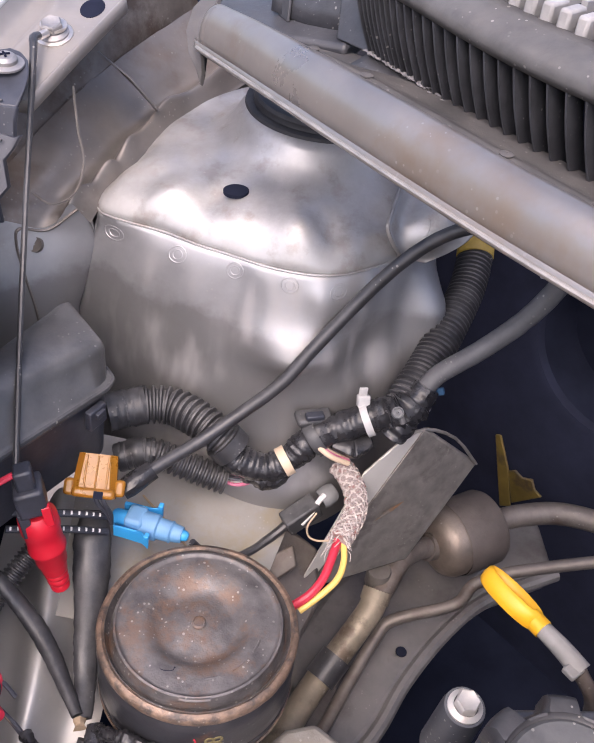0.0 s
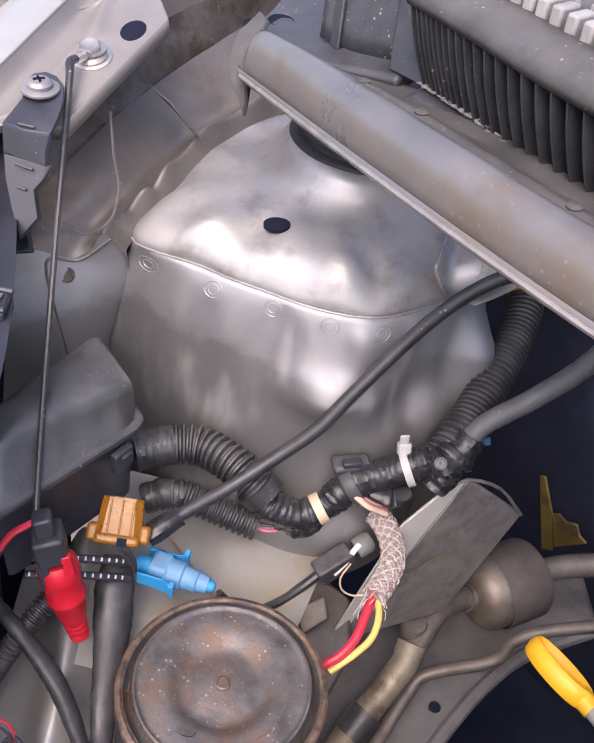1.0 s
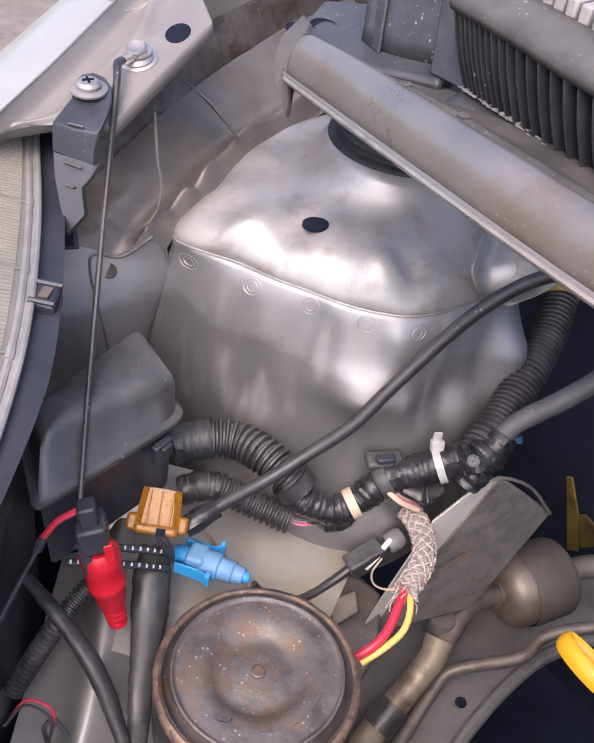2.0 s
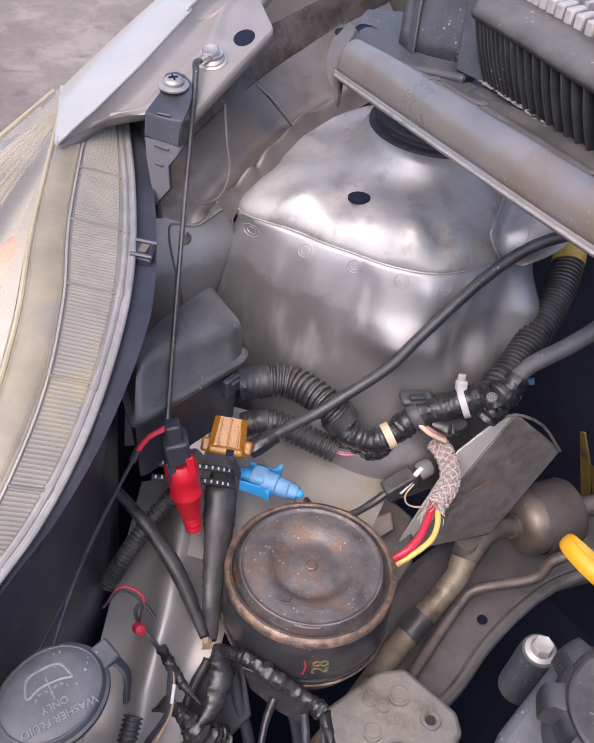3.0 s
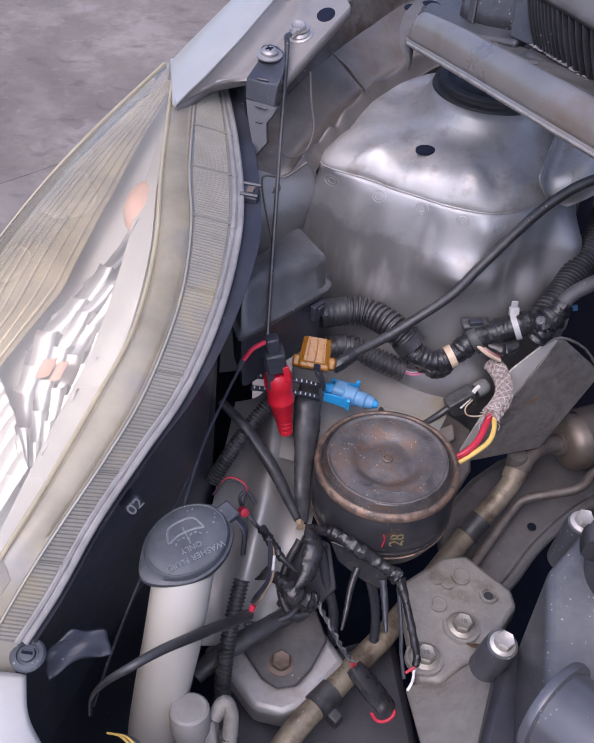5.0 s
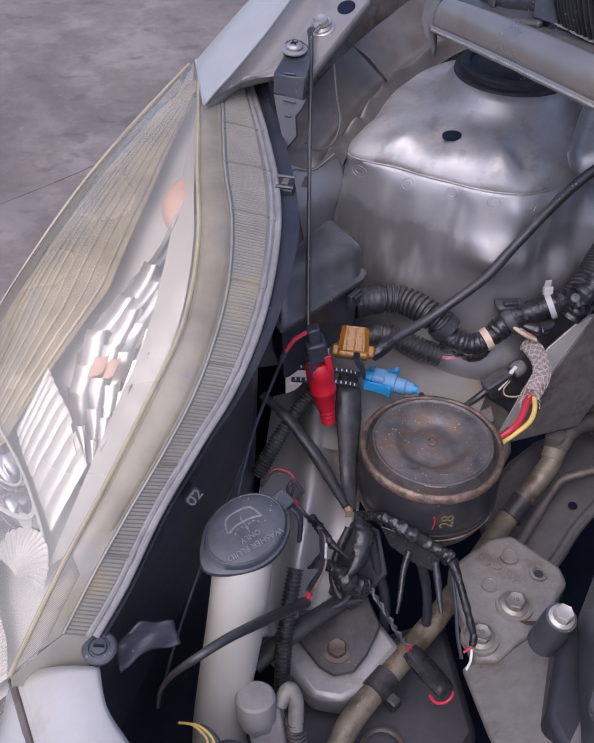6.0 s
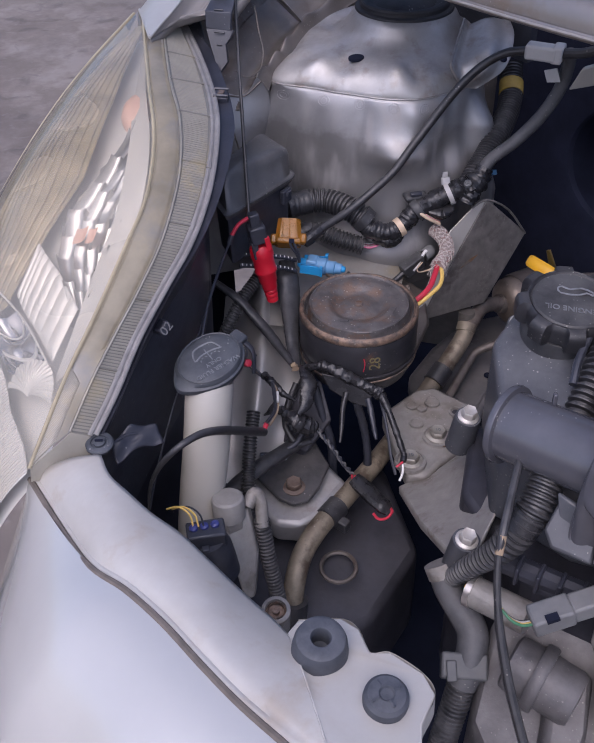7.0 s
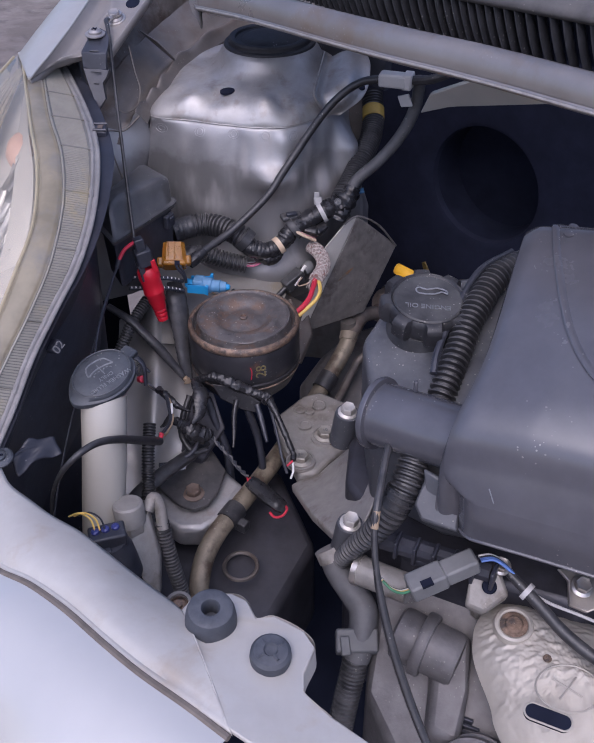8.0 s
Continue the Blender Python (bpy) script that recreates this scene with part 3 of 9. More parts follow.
    # seam lip with sealer
    pts = [TC + Vector(((seam_r(a) + 0.0022) * math.cos(a), (seam_r(a) + 0.0022) * math.sin(a), 0.8925)) for a in (radians(196 + 3 * k) for k in range(40))]
    part("seam_edge", Geo().tube(pts, 0.0007, 6, 1), SILVER, t, "raised folded seam edge")
    # drain hole: a near-black disc painted for the shade inside
    part("drain_hole", Geo().lathe([(0.0076, -0.002), (0.0076, 0.0004), (0.0073, 0.0006), (0.0002, 0.0004)], (-0.008, 0.4905, 0.9186), (-0.06, -0.16, 1), 28, False, True, scale=(0.75, 1.05)), DARK, t, "dark oval drain hole", smooth=30)
    # gusset bracket beside the tower
    rim = [(0.103, 0.526, 0.943), (0.095, 0.500, 0.934), (0.085, 0.466, 0.924), (0.084, 0.460, 0.919), (0.089, 0.458, 0.910), (0.094, 0.462, 0.902), (0.096, 0.470, 0.894)]
    far = [(0.150, 0.530, 0.940), (0.152, 0.512, 0.934), (0.150, 0.498, 0.927), (0.146, 0.484, 0.918), (0.138, 0.474, 0.909), (0.126, 0.468, 0.902), (0.112, 0.466, 0.894)]

    def sheet(u, v):
        p = along(rim, u).lerp(along(far, u), v)
        h = -0.0075 * math.exp(-((v - 0.20) / 0.13) ** 2) + 0.0070 * math.exp(-((v - 0.58) / 0.20) ** 2) * math.sin(math.pi * min(1.0, u * 0.9 + 0.15))
        return p + Vector((0.30, -0.50, 0.81)) * h * min(1.0, v * 12)

    b = part("gusset_plate", Geo().grid(sheet, 40, 40), SILVER, t, "silver pressed gusset plate", solid=0.0015, smooth=60)
    part("gusset_hole", Geo().lathe([(0.0045, 0), (0.0040, 0.0012), (0.0038, 0.0005), (0.0002, 0.0005)], tuple(sheet(0.50, 0.86)), (0.3, -0.50, 0.80), 18, True, True), DARK, b)
    part("gusset_edge", Geo().tube(rim, 0.0012, 8), LIP_BRIGHT, b, "bright folded edge")
    part("pressed_crescent", Geo().tube([sheet(0.52 + 0.10 * math.cos(q), 0.36 + 0.05 * math.sin(q)) for q in (0.3 + 0.3 * k for k in range(9))], 0.0005, 6), SILVER, b)


def strut_cap():
    t = thing("strut_mount", (0.045, 0.567, 0.942), "black rubber strut mount seated in the tower", "strut mount")
    c = (0.045, 0.567, 0.9405)
    part("ring", Geo().lathe([(0.0460, 0.0), (0.0512, 0.0010), (0.0525, 0.0028), (0.0520, 0.0050), (0.0497, 0.0060), (0.0473, 0.0058), (0.0467, 0.0074), (0.0470, 0.0096), (0.0456, 0.0116), (0.0425, 0.0122), (0.0395, 0.0112), (0.0383, 0.0085)], c, seg=72), STRUT_RUBBER, t)
    part("dome", Geo().lathe([(0.0388, 0.0088), (0.033, 0.0078), (0.030, 0.0100), (0.021, 0.0125), (0.011, 0.0132), (0.0003, 0.0134)], c, seg=48), STRUT_RUBBER, t)


def inner_apron():
    t = thing("inner_apron", (-0.1, 0.5, 0.75), "dusty silver-brown inner wing apron panel", "inner wing")
    inner = [(-0.098, 0.492, 0.891), (-0.086, 0.509, 0.898), (-0.077, 0.520, 0.905), (-0.071, 0.529, 0.909), (-0.064, 0.552, 0.914), (-0.047, 0.585, 0.920), (-0.026, 0.610, 0.925), (0.0, 0.645, 0.930), (0.05, 0.69, 0.935)]
    outer = [(-0.168, 0.468, 0.900), (-0.160, 0.490, 0.905), (-0.150, 0.512, 0.912), (-0.140, 0.532, 0.920), (-0.125, 0.560, 0.930), (-0.105, 0.600, 0.940), (-0.075, 0.650, 0.950), (-0.04, 0.70, 0.96), (0.0, 0.76, 0.965)]

    def top(u, v):
        # u: from the tower to the fender, v: from the lamp to the cowl
        a, b = along(inner, v), along(outer, v)
        p = a.lerp(b, u)
        z = a.z + (b.z - a.z) * u ** 2.2
        z -= 0.0040 * math.exp(-(u / 0.05) ** 2)
        z += 0.0120 * math.exp(-((u - 0.17) / 0.075) ** 2) * (0.80 + 0.20 * math.sin(v * 34))
        z -= 0.0060 * math.exp(-((u - 0.47) / 0.15) ** 2)
        z += 0.0010 * noise.noise(Vector((p.x * 60, p.y * 60, 1.0)))
        z += 0.0050 * math.exp(-((u - 0.10) / 0.10) ** 2 - ((v - 0.04) / 0.06) ** 2)
        z += 0.0035 * math.exp(-((u - 0.52) / 0.10) ** 2 - ((v - 0.06) / 0.06) ** 2)
        if v < 0.05:
            z -= 0.003 * (1 - v / 0.05) ** 2
        return (p.x, p.y, z)

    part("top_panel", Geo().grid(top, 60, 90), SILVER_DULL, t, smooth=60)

    def wall(u, v):
        p = Vector(top(u, 0.0))
        q = Vector((-0.085 - 0.105 * u, 0.455 - 0.035 * u, 0.70))
        r = p.lerp(q, v ** 1.1)
        r.y -= 0.006 * math.sin(math.pi * v)
        r += Vector((-0.25, -0.95, 0)) * (0.0015 * math.exp(-((u - 0.30 - 0.20 * v) / 0.09) ** 2) * math.sin(math.pi * min(1, v * 1.6 + 0.08)))
        k = min(1.0, u / 0.5)
        k = max(k * k * (3 - 2 * k), 1 - v / 0.10)
        zz = p.z + (0.70 - p.z) * v
        edge = Vector((float(np.interp(zz, CREASE_Z, [c[0] for c in reversed(CREASE)])) + 0.001, float(np.interp(zz, CREASE_Z, [c[1] for c in reversed(CREASE)])) + 0.0015, zz))
        return edge.lerp(r, k)

    part("front_wall", Geo().grid(wall, 60, 30), SILVER_WALL, t, smooth=60)
    part("corner_ridge", Geo().tube([Vector(p) + Vector((0.0004, 0.0012, 0)) for p in CREASE], 0.0014, 8, 6), SILVER, t, "bright pressed corner of the apron")
    part("panel_edge", Geo().tube([Vector(wall(u, v)) + Vector((-0.0002, -0.0008, 0.0002)) for u, v in ((0.12, 0.01), (0.40, 0.012), (0.58, 0.02), (0.60, 0.08), (0.54, 0.18), (0.46, 0.30), (0.42, 0.42))], 0.0009, 6), SILVER_DULL, t, "thin overlapping panel edge")
    p = Vector(wall(0.47, 0.07))
    part("spot_weld", Geo().lathe([(0.0052, -0.002), (0.0048, 0.0006), (0.0036, 0.0), (0.0004, 0.0004)], p, (-0.2, -0.8, 0.5), 18), SILVER_DULL, t)

    def side(u, v):
        p = Vector(top(1.0, u))
        q = Vector((-0.172 + 0.20 * u, 0.535 + 0.26 * u, 0.958 + 0.05 * u))
        r = p.lerp(q, v)
        r.z -= 0.010 * math.sin(math.pi * v)
        return r

    # darkness of the cavity is put into this darker steel colour
    part("upper_wall", Geo().grid(side, 30, 8), STEEL_DIRTY, t, smooth=60)
    part("flange_tab", Geo().slab([(-0.104, 0.566, 0.966), (-0.082, 0.560, 0.953), (-0.064, 0.560, 0.932), (-0.066, 0.572, 0.926), (-0.092, 0.582, 0.948)], (0.001, 0.003, -0.001)), SILVER_DULL, t, bevel=0.001)
    part("loop_wire", Geo().tube([(-0.110, 0.520, 0.962), (-0.106, 0.508, 0.940), (-0.102, 0.500, 0.922), (-0.106, 0.488, 0.908), (-0.118, 0.478, 0.905), (-0.130, 0.478, 0.912)], 0.0009, 6), SILVER_DULL, t, "thin bent flange edge")


def cowl():
    """Painted cowl rail with a folded front lip, and the plastic tray behind it."""
    t = thing("cowl_rail", (0.05, 0.38, 1.0), "dusty silver cowl rail below the windscreen", "cowl rail")
    lip = [(-0.033, 0.480, 1.0135), (0.000, 0.413, 1.0245), (0.033, 0.357, 1.0305), (0.068, 0.306, 1.0335), (0.1105, 0.250, 1.0360), (0.173, 0.180, 1.038), (0.236, 0.101, 1.040), (0.32, 0.0, 1.042)]
    back = [(x + 0.040 * k, y + 0.030 * k, z - 0.001) for (x, y, z), k in zip(lip, (0.85, 1.0, 1.0, 1.0, 1.0, 1.0, 1.0, 1.0))]
    section = [(0.85, -0.016), (0.30, -0.013), (0.05, -0.0080), (-0.015, -0.0066), (-0.035, -0.0045), (-0.028, -0.0025), (-0.008, -0.0014), (0.014, -0.0030), (0.040, -0.0075), (0.054, -0.0060), (0.066, 0.0015), (0.100, 0.0085), (0.145, 0.0127), (0.205, 0.0156), (0.28, 0.0171), (0.35, 0.0168), (0.42, 0.0150), (0.48, 0.0120), (0.53, 0.0083), (0.57, 0.0044), (0.60, 0.0004), (0.64, -0.0018), (0.72, -0.0010), (0.84, 0.0010), (0.96, 0.0016), (1.06, 0.0002), (1.12, -0.0030), (1.30, -0.0045), (1.60, -0.0050)]

    def skin(u, v):
        a, b = along(lip, u), along(back, u)
        f, h = section[int(round(v * (len(section) - 1)))]
        p = a + (b - a) * f
        wear = noise.noise(p * 22) * 0.0003
        return p + Vector((0, 0, h + wear))

    m = len(section) - 1
    cut = 20
    part("rail_skin", Geo().grid(lambda u, v: skin(u, v * cut / m), 90, cut), COWL, t, smooth=75)
    part("rear_ledge", Geo().grid(lambda u, v: skin(u, (cut + v * (m - cut)) / m), 90, m - cut), GRILLE_BAND, t, "dusty dark ledge behind the rail", smooth=75)
    part("lip_edge", Geo().tube([along(lip, k / 60) + (along(lip, k / 60) - along(back, k / 60)) * 0.03 + Vector((0, 0, -0.0042)) for k in range(61)], 0.0013, 8, 1), LIP_BRIGHT, t, "bright folded lip")
    # rounded end with a hooked corner
    g = Geo()
    ends = []
    for k in range(5):
        s = 1 - (k / 4) ** 2 * 0.35
        ring = []
        for f, h in section[2:22]:
            p = Vector(along(lip, 0.0)) + (Vector(along(back, 0.0)) - Vector(along(lip, 0.0))) * (0.3 + (f - 0.3) * s) + Vector((0, 0, (h + 0.004) * s - 0.004))
            ring.append(p - REAR.cross(Vector((0, 0, 1))) * 0.0022 * k)
        ends.append(ring)
    g.rings(ends, True, False, True)
    part("end_cap", g, COWL, t, smooth=50)
    part("end_claw", Geo().slab([(-0.030, 0.540, 1.022), (-0.040, 0.520, 1.016), (-0.042, 0.500, 1.010), (-0.039, 0.484, 1.004), (-0.034, 0.477, 0.998), (-0.0315, 0.474, 0.991), (-0.0305, 0.4775, 0.9965), (-0.033, 0.482, 1.0105), (-0.033, 0.500, 1.014), (-0.025, 0.530, 1.021)], (0.002, 0.001, -0.002)), GRILLE_BAND, t, "hooked flange at the rail end", bevel=0.0006)
    # tray with rivets
    tr = thing("cowl_tray", (0.1, 0.4, 1.0), "dusty black plastic tray under the windscreen", "cowl tray")

    def tray(u, v):
        b = along(back, 0.02 + 0.98 * u)
        q = b + REAR * (0.012 + 0.050 * v) + Vector((0, 0, -0.024 + 0.004 * math.sin(v * 5)))
        return q

    part("tray_floor", Geo().grid(tray, 50, 8), GRILLE, tr, smooth=60)
    for p in (skin(0.10, 24 / m) + Vector((0, 0, 0.0002)), skin(0.20, 24 / m) + Vector((0, 0, 0.0002)), skin(0.42, 24 / m) + Vector((0, 0, 0.0002))):
        part("rivet", Geo().lathe([(0.0032, 0), (0.0032, 0.0006), (0.002, 0.0011), (0.0003, 0.0011)], p, seg=16), GRILLE_BAND, tr)
    # corner moulding: upright cone and hood of black plastic
    part("corner_plate", Geo().slab([(-0.036, 0.535, 1.010), (-0.020, 0.512, 1.012), (0.012, 0.505, 1.012), (0.045, 0.475, 1.020), (0.060, 0.50, 1.024), (0.03, 0.59, 1.018), (-0.02, 0.60, 1.012)], (0, 0, -0.012)), GRILLE, tr, bevel=0.003)
    for p, r in (((-0.018, 0.557, 1.011), 0.0085), ((-0.034, 0.553, 1.009), 0.006)):
        # each hole is a disc painted as its inner shade
        part("plate_hole", Geo().lathe([(r, 0.0), (r * 0.9, 0.0012), (r * 0.82, 0.0006), (0.0002, 0.0004)], p, (0.05, -0.1, 1), 24, True, True), DARK, tr)

    def hood(u, v):
        a = along([(0.006, 0.535, 1.013), (0.016, 0.505, 1.014), (0.042, 0.480, 1.020), (0.058, 0.472, 1.024)], u)
        b = along([(0.010, 0.600, 1.115), (0.018, 0.585, 1.120), (0.030, 0.560, 1.118), (0.044, 0.545, 1.120)], u)
        p = a.lerp(b, v)
        return p + Vector((0.7, 0.7, 0)) * (0.018 * math.sin(math.pi * u) * (1 - v * 0.5))

    part("corner_hood", Geo().grid(hood, 16, 12), GRILLE, tr, solid=0.003, smooth=60)
    part("end_panel", Geo().slab([(0.040, 0.484, 1.020), (0.058, 0.464, 1.021), (0.070, 0.476, 1.068), (0.058, 0.520, 1.085), (0.044, 0.545, 1.10)], (0.003, 0.003, 0)), GRILLE, tr, bevel=0.001)
    part("hood_rib", Geo().slab([(0.008, 0.532, 1.013), (0.014, 0.520, 1.013), (0.017, 0.582, 1.118), (0.010, 0.596, 1.115)], (0.002, 0.001, 0)), GRILLE, tr, bevel=0.0008)


SLAT = 0.042  # height of the slats
GRILLE_BASE = [(0.057, 0.466, 1.022), (0.079, 0.433, 1.022), (0.121, 0.367, 1.022), (0.175, 0.290, 1.028), (0.225, 0.225, 1.032), (0.290, 0.145, 1.036), (0.36, 0.06, 1.039)]
RISE = REAR * -0.011 + INNER * -0.009 + Vector((0, 0, SLAT))


def cowl_grille():
    t = thing("cowl_grille", (0.15, 0.4, 1.02), "weathered black plastic cowl grille with upright slats", "cowl grille")
    n = 56

    def at(u, h, off=0.0, up=0.0):
        return along(GRILLE_BASE, u) + RISE * h + REAR * off + Vector((0, 0, up))

    part("lower_flange", Geo().grid(lambda u, v: at(u, 0.0, -0.014 + 0.016 * v, -0.004 + 0.004 * v), 50, 1), GRILLE, t, solid=0.003)
    # sheet that paints in the shade between the slats
    part("backing", Geo().grid(lambda u, v: at(u, -0.05 + 1.2 * v, 0.020), 40, 2), DARK, t, "near-black sheet painted as the shade behind the slats")
    rnd = random.Random(8)
    crust = Geo()
    for k in range(420):
        u = rnd.random()
        q = at(u, 0.0, rnd.uniform(-0.0035, 0.001), 0.0006)
        w = INNER * rnd.uniform(0.0008, 0.0030)
        crust.tube([q - w, q + Vector((0, 0, 0.0004)), q + w], rnd.uniform(0.0002, 0.0007), 5, 2, jitter=0.6)
    part("dirt_line", crust, material("pale_grime", (0.26, 0.25, 0.245), 0.9, 0, 0.35, 200, 0.8), t, "crust of pale grime along the slat feet")
    for i in range(n):
        u = (i + 0.5) / n
        rings = []
        for k in range(7):
            c = at(u, k / 6, -0.002 * math.sin(k / 6 * math.pi))
            rings.append([c + INNER * (0.0015 * math.cos(a)) + REAR * (0.004 + 0.0064 * math.sin(a)) for a in (2 * math.pi * j / 10 for j in range(10))])
        part("slat", Geo().rings(rings), GRILLE, t)
    band = [(0.0, -0.002, -0.004), (0.0, -0.004, 0.0), (0.0, -0.001, 0.005), (0.0, 0.005, 0.008), (0.0, 0.011, 0.010), (0.0, 0.018, 0.011)]
    part("upper_band", Geo().grid(lambda u, v: at(u, 1.0, band[int(round(v * 5))][1], band[int(round(v * 5))][2]), 60, 5), GRILLE_BAND, t, "dusty upper band", solid=0.003, smooth=60)
    rot = Matrix((INNER, REAR, Vector((0, 0, 1)))).transposed()
    m = 54
    for i in range(m):
        p = at((i + 0.5) / m, 1.0, 0.024, 0.013)
        part("tooth", Geo().box(p, (0.0058, 0.013, 0.011), rot), GRILLE_PALE, t, bevel=0.0014)
        part("top_bar", Geo().box(p + REAR * 0.062 + Vector((0, 0, 0.0045)), (0.0030, 0.110, 0.005), rot), GRILLE_PALE, t)


GRILLE_BAND = material("greyed_band_plastic", (0.080, 0.077, 0.075), 0.5, 0, 0.3, 60, 0.5, dust=0.7, dust_color=(0.165, 0.15, 0.14), dust_scale=35, speck=0.5)
GRILLE_PALE = material("chalky_grille_plastic", (0.32, 0.31, 0.30), 0.6, 0, 0.25, 70, 0.4, dust=0.6, dust_color=(0.48, 0.46, 0.45), dust_scale=24)


def firewall():
    t = thing("firewall", (0.2, 0.6, 0.4), "dark firewall behind the engine with a round opening", "firewall", kind="structure")
    c = Vector((0.317, 0.574, 0.742))
    rot = Matrix((INNER, Vector((0, 0, 1)), REAR)).transposed()
    g = Geo()
    n = 48
    ring = lambda r, d: [c + rot @ Vector((r * math.cos(2 * math.pi * j / n), r * math.sin(2 * math.pi * j / n), d)) for j in range(n)]
    outer = []
    for j in range(n):
        a = 2 * math.pi * j / n
        k = 1.0 / max(abs(math.cos(a)) / (0.60 if math.cos(a) > 0 else 0.20), abs(math.sin(a)) / (0.29 if math.sin(a) > 0 else 0.42))
        outer.append(c + rot @ Vector((k * math.cos(a), k * math.sin(a), 0)))
    g.rings([outer, ring(0.086, 0), ring(0.080, 0.003), ring(0.078, 0.012)], True, False, False)
    part("panel", g, FIREWALL, t, smooth=30)
    # shallow cup; near-black colour stands in for the shade of a deep hole
    part("opening", Geo().rings([ring(0.078, 0.011), ring(0.077, 0.06)], True, False, True), DARK, t, "shallow round opening painted near-black for its depth")
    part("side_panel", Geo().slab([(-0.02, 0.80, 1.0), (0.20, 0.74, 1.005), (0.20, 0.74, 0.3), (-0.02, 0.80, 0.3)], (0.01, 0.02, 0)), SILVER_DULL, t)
    # added sheet that stands for the shaded space below the cowl
    part("cowl_shade_sheet", Geo().slab([(0.015, 0.72, 1.010), (0.170, 0.515, 1.012), (0.170, 0.515, 0.90), (0.015, 0.72, 0.90)], (0.008, 0.006, 0)), PANEL_BLACK, t, "dark sheet painted for the shaded space under the cowl")
    part("cowl_gusset", Geo().slab([(0.189, 0.415, 0.912), (0.197, 0.411, 0.934), (0.23, 0.382, 0.957), (0.33, 0.285, 0.988), (0.40, 0.20, 1.0), (0.41, 0.205, 0.985), (0.335, 0.288, 0.966), (0.262, 0.366, 0.939), (0.214, 0.402, 0.922)], (0.004, 0.004, 0.002)), FENDER, t, "dusty silver bracket sheet below the cowl", bevel=0.0015)


# even near-black navy over the whole panel
FIREWALL = material("near_black_firewall", (0.016, 0.019, 0.037), 0.8, 0, 0.3, 30, 0.2, spec=0.2, dust=0.1, dust_color=(0.05, 0.05, 0.06))


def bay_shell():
    """Closes the engine bay below and at the far side with sheets painted as shade."""
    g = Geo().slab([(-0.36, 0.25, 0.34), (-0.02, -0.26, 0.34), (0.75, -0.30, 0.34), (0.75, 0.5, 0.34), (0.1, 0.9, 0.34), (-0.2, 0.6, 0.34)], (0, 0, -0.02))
    solo("bay_floor", g, DARK, "near-black sheet painted as the shade below the engine", "undertray", "structure")
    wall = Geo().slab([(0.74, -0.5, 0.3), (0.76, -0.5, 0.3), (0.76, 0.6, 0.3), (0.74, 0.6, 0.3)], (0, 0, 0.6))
    # added sheet that closes a gap and paints it as shade
    solo("wing_shade_sheet", Geo().slab([(-0.200, 0.20, 0.80), (-0.178, 0.40, 0.86), (-0.150, 0.50, 0.885), (-0.150, 0.50, 0.34), (-0.200, 0.36, 0.34), (-0.215, 0.20, 0.34)], (-0.006, 0.003, 0)), DARK, "added near-black sheet for the shade behind the fuse box", "wing liner", "structure")
    solo("bay_wall", wall, DARK, "unseen near-black sheet closing the far side of the bay", "bay wall", "structure")


# darker copy of the fender paint for the inner ledge
LEDGE = material("darker_ledge_paint", (0.285, 0.265, 0.25), 0.45, 0.25, 0.12, 30, 0.1, dust=0.5, dust_color=(0.27, 0.24, 0.21), speck=0.2)


